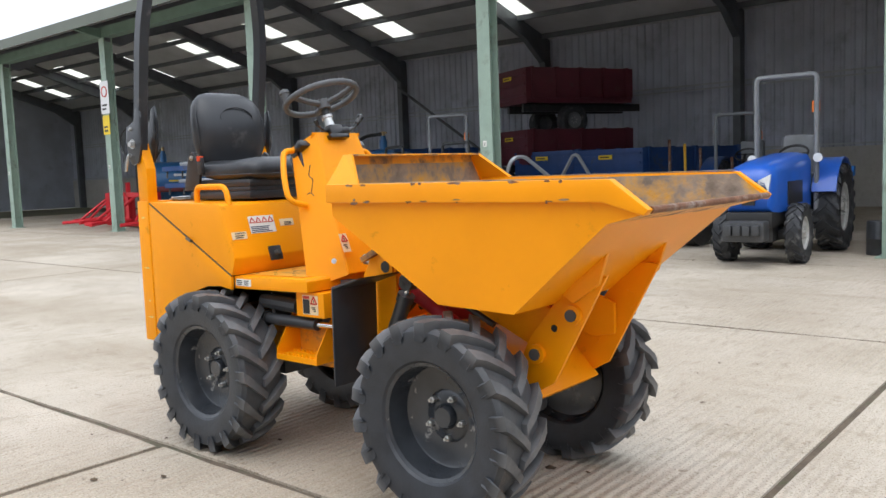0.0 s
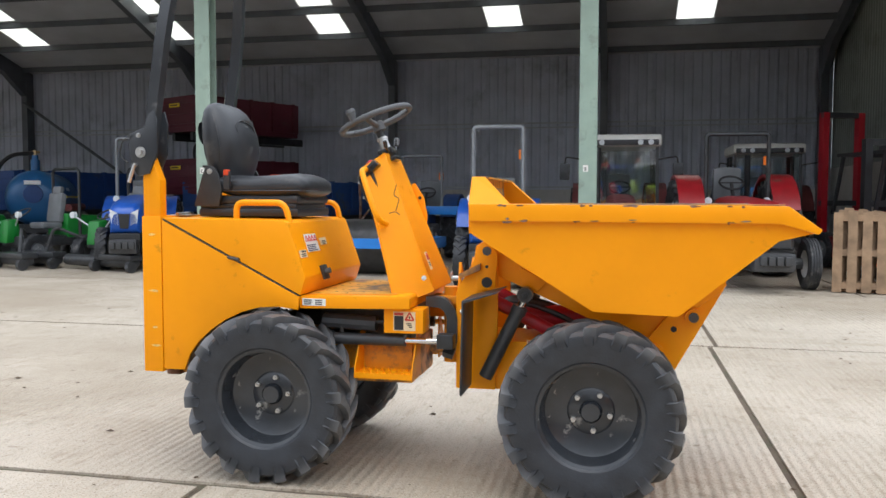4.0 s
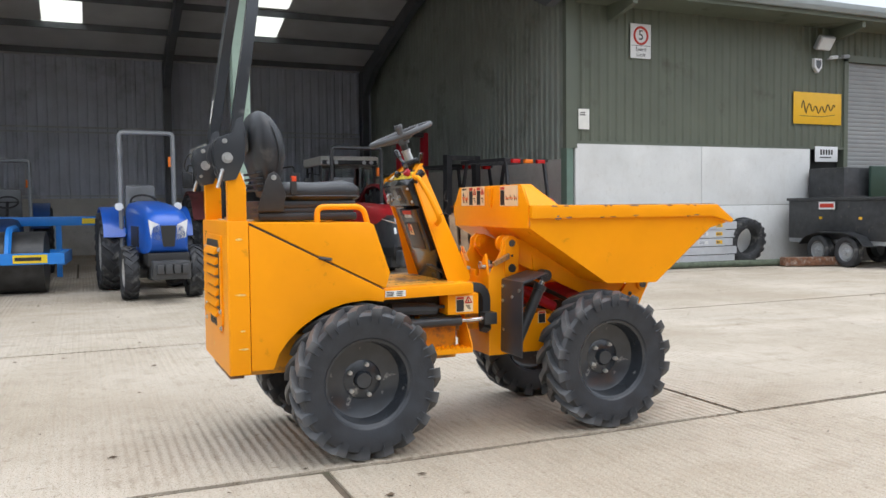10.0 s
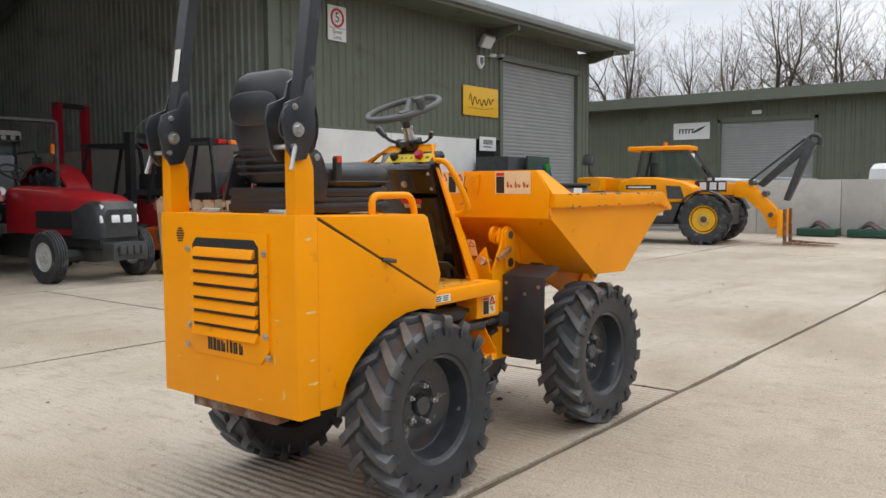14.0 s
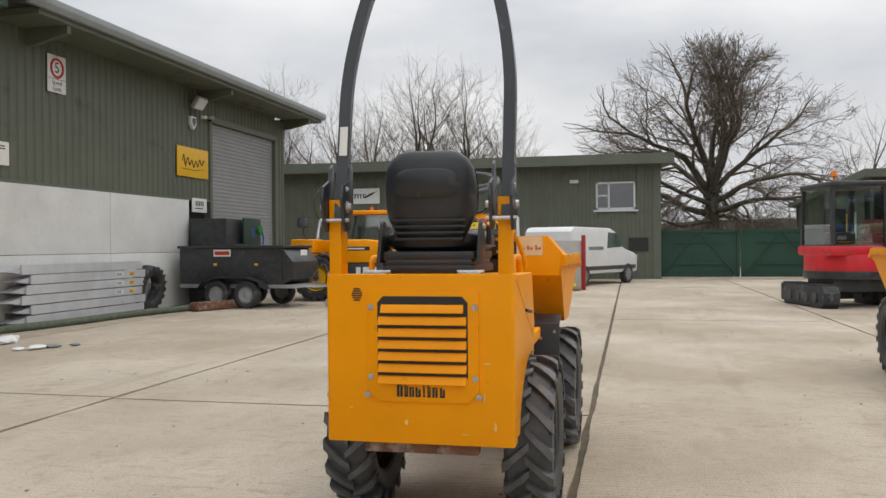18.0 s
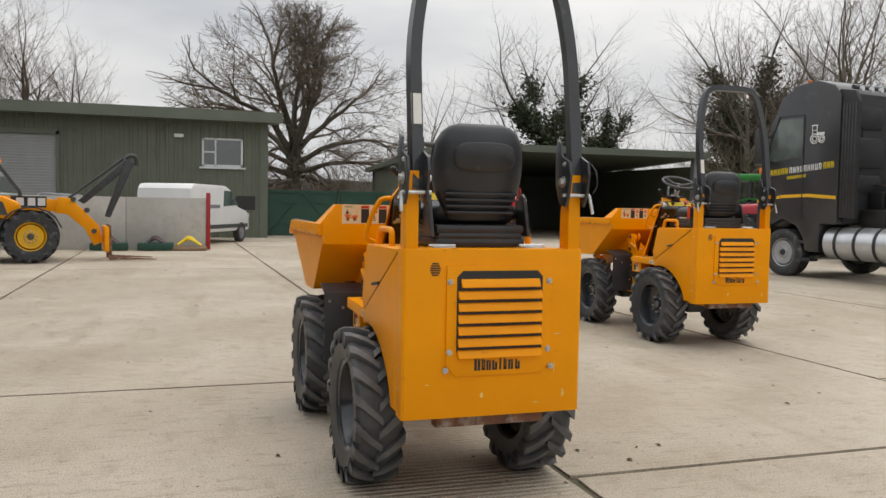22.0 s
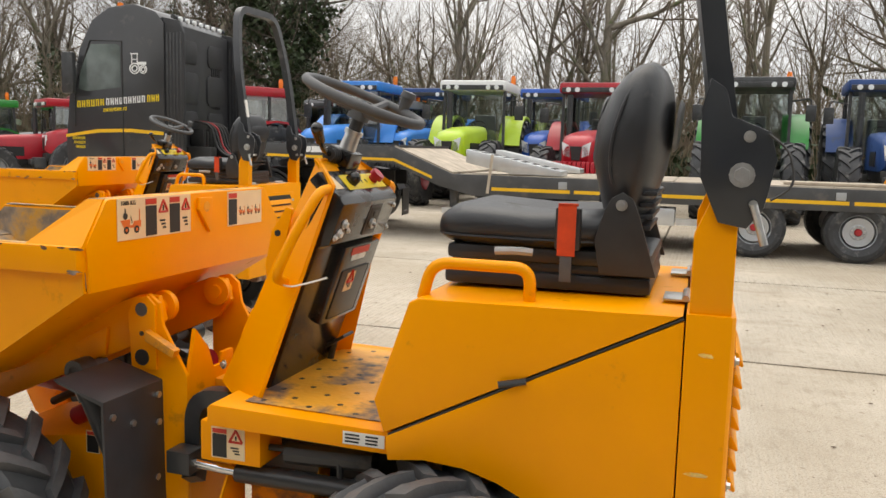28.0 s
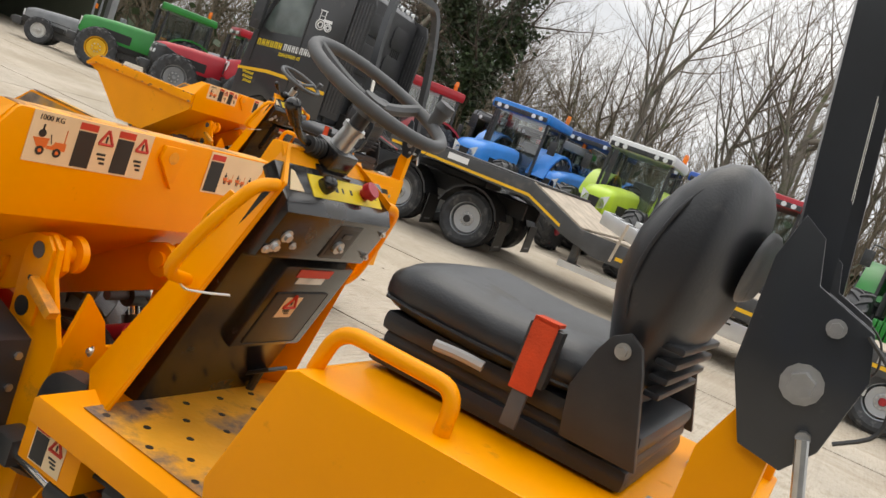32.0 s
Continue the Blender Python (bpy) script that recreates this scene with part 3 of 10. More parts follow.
# walls of the barn
cladding("back_cladding", (-44.4, BACK), (6.4, BACK), 1.55, EAVE + 0.02, M_INNER, barn, 0.25, 0.035, -1)
bm = B()
box(bm, -44.4, 6.5, BACK + 0.04, BACK + 0.2, 0, EAVE)
part("wall_back", bm, M_INNER, barn)
bm = B()
box(bm, -44.4, 6.4, BACK - 0.08, BACK + 0.03, 0, 1.55)
part("back_plinth", bm, M_BLOCKW, barn)
for z in (1.62, 3.35, 3.48):
    bm = B()
    box(bm, -44.4, 6.4, BACK - 0.07, BACK - 0.035, z - 0.022, z + 0.022)
    part("sheeting_rail", bm, M_GALV, barn)
bm = B()
tube(bm, [(-18.3, BACK - 0.45, 4.4), (-12.05, BACK - 0.45, 0.3)], 0.05, 6)
part("brace", bm, M_BEAM, barn)
bm = B()
prism(bm, [(8.6, 0), (BACK + 0.2, 0), (BACK + 0.2, EAVE), (RIDGE_Y, RIDGE_Z), (8.6, EAVE + 0.15)], "x", -44.6, -44.45)
part("wall_west", bm, M_INNER, barn)
cladding("end_cladding", (6.53, 9.1), (6.53, BACK), 2.12, 6.6, M_ENDWALL, barn, 0.2, 0.032, 1)
bm = B()
prism(bm, [(9.06, 2.12), (BACK + 0.2, 2.12), (BACK + 0.2, EAVE), (RIDGE_Y, RIDGE_Z), (9.06, EAVE + 0.3)], "x", 6.54, 6.64)
part("wall_east", bm, M_ENDWALL, barn)
bm = B()
box(bm, 6.52, 6.68, 9.3, BACK + 0.2, 0, 2.12)
part("end_plinth", bm, M_BLOCKW, barn)
# corner flashing and post foot between the two buildings
bm = B()
box(bm, 6.42, 6.66, 8.98, 9.10, 2.30, 5.2)
part("corner_flashing", bm, M_CLADLOW, barn)
bm = B()
box(bm, 6.44, 6.58, 9.0, 9.2, 0, 2.31)
part("corner_post", bm, M_POSTD, barn)
# warning boards on a post of the barn
board = thing("sign_board", "white speed sign above a yellow warning sign on a barn post", "sign")
bm = B()
mm = facing((-18.3, 8.63, 3.55), (0, -1, 0))
plate(bm, mm, 0.42, 0.85, 0.006)
part("white_panel", bm, M_SIGNW, board)
bm = B()
plate(bm, mm @ Matrix.Translation((0, -0.72, 0)), 0.34, 0.5, 0.006)
part("yellow_panel", bm, M_LABELY, board)
bm = B()
tube(bm, [mm @ Vector((0.13 * math.cos(a), 0.15 + 0.13 * math.sin(a), 0.008)) for a in [2 * math.pi * k / 20 for k in range(21)]], 0.016, 6, False)
part("red_ring", bm, M_REDINK, board)
bm = B()
bars(bm, mm @ Matrix.Translation((0, -0.25, 0.0065)), 0.3, 0.2, 2, seed=8)
bars(bm, mm @ Matrix.Translation((0, -0.82, 0.0065)), 0.22, 0.2, 2, seed=9)
part("sign_print", bm, M_INK, board)

# workshop
WY = 9.05
RISE, RISE_STORE = Matrix.Diagonal((1, 1, 1.03, 1)), Matrix.Diagonal((1, 1, 1.035, 1))
shop = thing("workshop", "green clad workshop with precast concrete plinth and grey roller shutter", "workshop", RISE, kind="structure")
for x0, x1 in ((6.62, 9.62), (9.62, 12.58)):
    for z0, z1 in ((0.0, 1.16), (1.16, 2.32)):
        bm = B()
        box(bm, x0 + 0.006, x1 - 0.006, WY - 0.06, WY + 0.10, z0 + 0.004, z1 - 0.004, 0.008)
        part("panel", bm, M_PANEL, shop)
cladding("cladding", (6.66, WY), (13.62, WY), 2.36, 5.0, M_CLAD, shop, 0.2, 0.032, -1)
cladding("cladding", (13.62, WY), (17.4, WY), 4.22, 5.05, M_CLAD, shop, 0.2, 0.032, -1)
cladding("cladding", (17.4, WY), (18.1, WY), 0.0, 4.8, M_CLAD, shop, 0.2, 0.032, -1)
bm = B()
box(bm, 6.66, 18.1, WY + 0.34, WY + 0.44, 0, 4.9)
box(bm, 6.66, 12.6, WY + 0.12, WY + 0.34, 0, 4.9)
part("wall_south", bm, M_CLAD, shop)
bm = B()
box(bm, 6.66, 13.62, WY - 0.05, WY - 0.005, 2.32, 2.37)
part("drip_flashing", bm, M_CLADLOW, shop)
for x in (13.58, 17.36):
    bm = B()
    box(bm, x, x + 0.12, WY - 0.06, WY + 0.12, 0, 4.28)
    part("door_jamb", bm, M_CLADLOW, shop)
bm = B()
box(bm, 13.58, 17.48, WY - 0.06, WY + 0.12, 4.20, 4.34)
part("door_head", bm, M_CLADLOW, shop)
bm = B()
box(bm, 13.7, 17.36, WY + 0.06, WY + 0.10, 0, 4.20)
door = part("door_1", bm, M_SHUTTER, shop, "closed grey roller shutter door")
shutter(door, 13.7, 17.36, 4.20, "y", WY + 0.06, -1)
# black sheet in place of the shade inside the doorway
bm = B()
box(bm, 12.60, 13.58, WY + 0.12, WY + 0.16, 0, 2.32)
part("doorway_shade", bm, M_INK, shop)
# east gable of the workshop and its roof with deep eaves
cladding("gable_cladding", (18.12, WY), (18.12, 21), 0.0, 4.9, M_CLAD, shop, 0.2, 0.032, -1)
bm = B()
prism(bm, [(8.15, 4.96), (8.15, 5.08), (14.8, 6.66), (21.3, 5.08), (21.3, 4.96), (14.8, 6.52)], "x", 6.62, 18.85)
part("roof", bm, M_CLADLOW, shop, "green sheet roof with deep eaves")
bm = B()
box(bm, 6.62, 18.85, 8.15, 9.02, 4.86, 4.96)
part("soffit", bm, M_CLAD, shop)
bm = B()
prism(bm, [(8.02, 5.12), (8.02, 5.02), (8.06, 4.94), (8.14, 4.94), (8.16, 5.02), (8.16, 5.12)], "x", 6.3, 18.9, 0.01)
part("gutter", bm, M_GUTTER, shop)
for x in (7.4, 13.2, 18.0):
    bm = B()
    prism(bm, [(8.2, 4.86), (9.0, 4.86), (9.0, 4.58), (8.85, 4.58), (8.2, 4.74)], "x", x - 0.05, x + 0.05)
    part("eaves_bracket", bm, M_CLAD, shop)
# signs on the workshop
def wall_sign(name, label, x0, x1, z0, z1, material):
    e = thing(name, label, "sign", RISE)
    bm = B()
    box(bm, x0, x1, WY - 0.052, WY - 0.036, z0, z1, 0.003)
    part("panel", bm, material, e)
    return e
s5 = wall_sign("speed_sign", "white 5 speed limit sign on green cladding", 7.88, 8.36, 3.94, 4.58, M_SIGNW)
mm = facing((8.12, WY - 0.053, 4.36), (0, -1, 0))
bm = B()
tube(bm, [mm @ Vector((0.155 * math.cos(a), 0.155 * math.sin(a), 0.002)) for a in [2 * math.pi * k / 28 for k in range(29)]], 0.022, 6, False)
part("red_ring", bm, M_REDINK, s5)
flat_text("figure", "5", 0.26, mm @ Matrix.Translation((0, 0, 0.002)), M_INK, s5)
flat_text("words", "Speed\nLimit", 0.105, mm @ Matrix.Translation((0, -0.305, 0.002)), M_INK, s5)
bm = B()
box(bm, 7.9, 8.34, WY - 0.0545, WY - 0.052, 4.17, 4.178)
part("rule_line", bm, M_INK, s5)
nb = wall_sign("notice_box", "cream notice box on the green cladding", 6.70, 6.94, 2.58, 2.95, M_WHITE)
mm = facing((6.82, WY - 0.053, 2.86), (0, -1, 0))
bm = B()
bars(bm, mm, 0.18, 0.08, 2, seed=2)
part("notice_print", bm, M_INK, nb)
ys_ = wall_sign("yellow_sign", "yellow sign with a black script mark on green cladding", 12.10, 13.50, 2.84, 3.50, M_SIGNY)
mm = facing((12.8, WY - 0.053, 3.17), (0, -1, 0))
bm = B()
pts = []
for k in range(46):
    u = k / 45
    pts.append(mm @ Vector((-0.48 + 0.98 * u, 0.07 * math.sin(u * 34) * (1.0 if u > 0.15 else 2.0) + 0.03 * math.sin(u * 9), 0.002)))
tube(bm, pts, 0.011, 5, False)
tube(bm, [mm @ Vector((-0.52, -0.16, 0.002)), mm @ Vector((0.1, -0.17, 0.002)), mm @ Vector((0.5, -0.12, 0.002))], 0.006, 5)
part("script_mark", bm, M_INK, ys_)
sm = wall_sign("small_sign", "small white sign with black marks beside the shutter", 12.74, 13.41, 2.06, 2.38, M_SIGNW)
mm = facing((13.07, WY - 0.053, 2.24), (0, -1, 0))
bm = B()
for k in range(5):
    plate(bm, mm, 0.05, 0.11, 0.001, -0.16 + k * 0.08, 0.02)
bars(bm, mm @ Matrix.Translation((0, -0.09, 0)), 0.4, 0.05, 1)
part("sign_print", bm, M_INK, sm)
# flood light, alarm box and cameras above the shutter
fl = thing("flood_light", "grey floodlight over the shutter", "light", RISE)
bm = B()
obox(bm, pose(12.75, 8.80, 4.50, 35, 0, 0), 0.42, 0.10, 0.30, 0.02)
part("housing", bm, M_GALV, fl)
bm = B()
obox(bm, pose(12.75, 8.75, 4.47, 35, 0, 0), 0.36, 0.02, 0.24)
part("lens", bm, M_FRAMEW, fl)
bm = B()
tube(bm, [(12.75, 9.04, 4.56), (12.75, 8.84, 4.54)], 0.02, 6)
part("bracket", bm, M_BLACK, fl)
ab = thing("alarm_box", "white alarm box with a dark shield on the wall", "alarm", RISE)
bm = B()
prism(bm, [(12.62, 4.20), (12.84, 4.20), (12.84, 4.02), (12.73, 3.90), (12.62, 4.02)], "y", WY - 0.12, WY - 0.035, 0.01)
part("case", bm, M_SIGNW, ab)
bm = B()
prism(bm, [(12.66, 4.16), (12.80, 4.16), (12.80, 4.05), (12.73, 3.97), (12.66, 4.05)], "y", WY - 0.126, WY - 0.12)
part("badge", bm, M_BEAM, ab)
for x, z in ((13.1, 4.20), (13.45, 4.24)):
    cm = thing("security_camera", "small camera bracketed on the wall above the shutter", "camera", RISE, group="wall cameras")
    bm = B()
    tube(bm, [(x, WY - 0.03, z + 0.02), (x, WY - 0.16, z + 0.03)], 0.02, 8)
    part("bracket", bm, M_GALV, cm)
    bm = B()
    rod(bm, (x - 0.1, WY - 0.2, z + 0.02), (x + 0.12, WY - 0.16, z + 0.05), 0.04, 10)
    part("body", bm, M_SIGNW if x < 13.2 else M_GALV, cm)

# end building across the yard
EX = 26.5
eb = thing("store_building", "long low green clad store with roller door and white window", "building", RISE_STORE, kind="structure")
cladding("cladding", (EX, 24), (EX, 8.35), 0, 4.05, M_CLAD, eb, 0.3, 0.03, -1)
cladding("cladding", (EX, 8.35), (EX, 5.05), 3.40, 4.05, M_CLAD, eb, 0.3, 0.03, -1)
cladding("cladding", (EX, 5.05), (EX, -1.95), 0, 4.05, M_CLAD, eb, 0.3, 0.03, -1)
bm = B()
box(bm, EX + 0.22, EX + 0.4, -1.95, 24, 0, 4.05)
box(bm, EX + 0.02, EX + 12, -1.98, -1.94, 0, 4.05)
part("wall_west", bm, M_CLAD, eb)
bm = B()
prism(bm, [(EX - 0.75, 4.02), (EX - 0.75, 4.38), (EX + 12, 5.3), (EX + 12, 4.9), (EX + 0.1, 4.05)], "y", -2.45, 24.2)
part("roof", bm, M_CLADLOW, eb, "green fascia and low sheet roof")
bm = B()
box(bm, EX - 0.06, EX + 0.1, -2.0, -1.72, 0, 4.05)
part("corner_trim", bm, M_CLADLOW, eb)
bm = B()
box(bm, EX + 0.05, EX + 0.1, 5.12, 8.28, 0, 3.38)
d2 = part("door_2", bm, M_SHUTTER, eb, "closed grey roller door")
shutter(d2, 5.12, 8.28, 3.38, "x", EX + 0.05, -1)
bm = B()
box(bm, EX - 0.05, EX + 0.2, 5.0, 5.12, 0, 3.5)
box(bm, EX - 0.05, EX + 0.2, 8.28, 8.4, 0, 3.5)
box(bm, EX - 0.05, EX + 0.2, 5.0, 8.4, 3.38, 3.56)
part("door_frame", bm, M_CLADLOW, eb)
win = new("window_1")
win.parent = eb
bm = B()
for a, b, c, d in ((-1.10, 0.33, 3.40, 3.46), (-1.10, 0.33, 2.46, 2.54), (-1.10, -1.03, 2.46, 3.46), (0.26, 0.33, 2.46, 3.46), (-0.17, -0.11, 2.46, 3.46), (-0.15, 0.3, 2.95, 3.0)):
    box(bm, EX - 0.06, EX + 0.02, a, b, c, d)
part("window_frame", bm, M_FRAMEW, win)
bm = B()
box(bm, EX - 0.035, EX - 0.03, -1.06, 0.3, 2.5, 3.43)
part("pane", bm, M_DARKGLASS, win)
bm = B()
box(bm, EX - 0.034, EX - 0.012, -1.03, -0.17, 2.52, 3.42)
part("blind", bm, M_GALV, win)
bm = B()
box(bm, EX - 0.12, EX, -1.2, 0.42, 2.40, 2.46)
part("window_sill", bm, M_FRAMEW, win)
sg = thing("hanging_sign", "grey white sign with a dark green swoosh mark", "sign", RISE_STORE)
bm = B()
box(bm, EX - 0.05, EX - 0.034, 8.68, 10.05, 2.86, 3.44)
part("panel", bm, M_SIGNW, sg)
bm = B()
mm = facing((EX - 0.051, 9.36, 3.15), (-1, 0, 0))
for k in range(5):
    plate(bm, mm, 0.05, 0.16, 0.001, -0.45 + k * 0.12, 0.0)
    plate(bm, mm, 0.10, 0.035, 0.001, -0.42 + k * 0.12, 0.06)
part("mark", bm, M_INK, sg)
bm = B()
prism(bm, [(0.0, -0.05), (0.3, 0.10), (0.58, 0.18), (0.35, 0.02), (0.1, -0.08)], "z", 0, 0.002)
bmesh.ops.transform(bm, matrix=mm, verts=bm.verts)
part("swoosh", bm, M_GATE, sg)
for y, z in ((1.12, 3.50), (7.0, 3.68)):
    lt = thing("bulkhead_light", "small white bulkhead light under the eaves", "light", RISE_STORE, group="bulkhead lights")
    bm = B()
    box(bm, EX - 0.14, EX - 0.034, y - 0.16, y + 0.16, z - 0.06, z + 0.06, 0.02)
    part("housing", bm, M_SIGNW, lt)
hatch = thing("wall_hatch", "black plate standing for the shaded hatch in the green wall", "hatch", kind="structure")
# the wall is uncut: a black plate stands for the hatch's shade
bm = B()
box(bm, EX - 0.045, EX - 0.036, -1.55, -0.85, 1.02, 1.52)
part("hatch_shade", bm, M_INK, hatch)

# precast block wall in front of the van
bw = thing("block_wall", "grey precast concrete retaining wall with a red end post", "wall", kind="structure")
for k in range(4):
    y0 = 0.46 + k * 2.05
    bm = B()
    box(bm, 19.0, 19.22, y0, y0 + 2.04, 0, 1.40, 0.012)
    part("panel", bm, M_BLOCKW, bw)
bm = B()
box(bm, 18.97, 19.25, 0.34, 0.45, 0, 1.55, 0.008)
part("end_post", bm, M_REDP, bw)

# gate and open shed
gate = thing("yard_gate", "tall dark green sheeted double gate", "gate", kind="structure")
for a, b in ((-4.78, -1.98), (-7.62, -4.82)):
    bm = B()
    box(bm, 27.0, 27.05, a, b, 0.06, 1.78)
    leaf = part("gate_leaf", bm, M_GATE, gate)
    for z in (0.12, 0.55, 1.35, 1.72):
        bm = B()
        box(bm, 26.94, 27.0, a + (0.05 if z in (0.12, 1.72) else 0.55), b - (0.05 if z in (0.12, 1.72) else 0.55), z - 0.04, z + 0.04)
        part("rail", bm, M_GATE, leaf)
    for yy in (a + 0.05, b - 0.05):
        bm = B()
        box(bm, 26.94, 27.0, yy - 0.05, yy + 0.05, 0.06, 1.78)
        part("stile", bm, M_GATE, leaf)
    bm = B()
    tube(bm, [(26.97, a + 0.1, 0.1), (26.97, (a + b) / 2, 1.7)], 0.03, 4)
    tube(bm, [(26.97, b - 0.1, 0.1), (26.97, (a + b) / 2, 1.7)], 0.03, 4)
    part("brace", bm, M_GATE, leaf)
shed = thing("open_shed", "low green open-fronted shed with dark interior", "shed", kind="structure")
cladding("side_cladding", (40, -9.6), (27, -8.95), 0, 3.0, M_CLAD, shed, 0.3, 0.03, 1)
bm = B()
prism(bm, [(27.0, 0), (40, 0), (40, 3.05), (27, 3.55)], "y", -9.25, -9.15)
part("wall_north", bm, M_CLAD, shed)
bm = B()
prism(bm, [(26.2, 3.52), (26.2, 3.80), (40.3, 3.25), (40.3, 3.05)], "y", -20.9, -8.75)
part("roof", bm, M_CLADLOW, shed, "green mono-pitch sheet roof")
bm = B()
box(bm, 39.8, 40, -20.7, -9.1, 0, 3.1)
box(bm, 27, 40, -20.8, -20.6, 0, 3.2)
part("wall_east", bm, M_CLAD, shed)
for y in (-14.6, -20.5):
    bm = B()
    box(bm, 26.6, 26.85, y - 0.14, y + 0.14, 0, 3.55)
    part("post", bm, M_GALV, shed)
for k, (y, col) in enumerate(((-8.62, M_SIGNY), (-8.9, M_SIGNW))):
    e = thing("wall_notice", "coloured safety notice on the shed wall", "sign", group="shed notices")
    bm = B()
    yy = -8.90 - k * 0.02
    obox(bm, pose(30.0 - k * 1.3, -9.02, 1.9, 0, 0, -2.9), 0.9, 0.02, 0.95)
    part("panel", bm, col, e)
# ---- wheels ----
def tyre_mesh(R, W, rim, lugs=18, lug_h=0.05, ribbed=False):
    """A tyre about the y axis: carcass and tread bars in one mesh."""
    bm = B()
    w = W / 2
    base = R * (1 - lug_h)
    prof = [(rim * 0.97, -w * 0.72), (rim * 1.03, -w * 0.84), (rim + (R - rim) * 0.45, -w), (R * 0.88, -w * 0.97), (base, -w * 0.80), (base * 1.008, -w * 0.3),
            (base * 1.008, w * 0.3), (base, w * 0.80), (R * 0.88, w * 0.97), (rim + (R - rim) * 0.45, w), (rim * 1.03, w * 0.84), (rim * 0.97, w * 0.72)]
    lathe(bm, prof, 40, closed=True)
    if ribbed:
        for k in (-0.62, -0.2, 0.2, 0.62):
            lathe(bm, [(base * 0.99, w * k - w * 0.15), (R, w * k - w * 0.14), (R, w * k + w * 0.14), (base * 0.99, w * k + w * 0.15)], 40, closed=True)
        return bm
    pitch = 2 * math.pi / lugs
    for i in range(lugs):
        for s in (-1, 1):
            a0 = i * pitch + (pitch / 2 if s > 0 else 0)
            rings = []
            for u, rt, rb, hw in ((-0.08, R * 0.985, base * 0.985, 0.13), (0.35, R, base * 0.985, 0.14), (0.78, R * 0.995, base * 0.97, 0.17), (1.03, R * 0.97, R * 0.84, 0.19), (1.06, R * 0.89, R * 0.80, 0.15), (1.01, R * 0.82, R * 0.78, 0.10)):
                y = s * u * w
                a = a0 + 0.85 * pitch * max(u, 0) ** 0.9
                rings.append([bm.verts.new((r * math.cos(a + d), y, r * math.sin(a + d))) for r, d in
                              ((rb, -hw * pitch * 1.25), (rt, -hw * pitch), (rt, hw * pitch), (rb, hw * pitch * 1.25))])
            for p, q in zip(rings, rings[1:]):
                for k in range(3):
                    bm.faces.new((p[k], p[k + 1], q[k + 1], q[k]))
            bm.faces.new(rings[0])
            bm.faces.new(rings[-1][::-1])
    return bm


WHEELS = {}


def tread_mat(name, radius):
    """Tyre rubber that is scuffed and dusty on the tread bars, blacker on the walls."""
    m = mat(name, (0.026, 0.030, 0.037), 0.42, vary=0.35, scale=9, bump=0.15, bscale=90)
    n, l = m.node_tree.nodes, m.node_tree.links
    b = n["Principled BSDF"]
    src = b.inputs["Base Color"].links[0].from_socket
    tc, flat, ln = n.new("ShaderNodeTexCoord"), n.new("ShaderNodeVectorMath"), n.new("ShaderNodeVectorMath")
    flat.operation, ln.operation = "MULTIPLY", "LENGTH"
    flat.inputs[1].default_value = (1, 0, 1)
    l.new(tc.outputs["Object"], flat.inputs[0])
    l.new(flat.outputs[0], ln.inputs[0])
    mr, ns, mu, mx = n.new("ShaderNodeMapRange"), n.new("ShaderNodeTexNoise"), n.new("ShaderNodeMath"), n.new("ShaderNodeMix")
    mr.inputs["From Min"].default_value, mr.inputs["From Max"].default_value = radius * 0.86, radius * 0.99
    l.new(ln.outputs["Value"], mr.inputs["Value"])
    ns.inputs["Scale"].default_value, ns.inputs["Detail"].default_value = 14.0, 8.0
    l.new(tc.outputs["Object"], ns.inputs["Vector"])
    mu.operation = "MULTIPLY"
    l.new(mr.outputs[0], mu.inputs[0])
    l.new(ns.outputs["Fac"], mu.inputs[1])
    mx.data_type = "RGBA"
    mx.inputs["B"].default_value = (0.20, 0.20, 0.20, 1)
    l.new(mu.outputs[0], mx.inputs["Factor"])
    l.new(src, mx.inputs["A"])
    l.new(mx.outputs["Result"], b.inputs["Base Color"])
    return m


M_TREAD = tread_mat("dumper_tyre_rubber", 0.378)


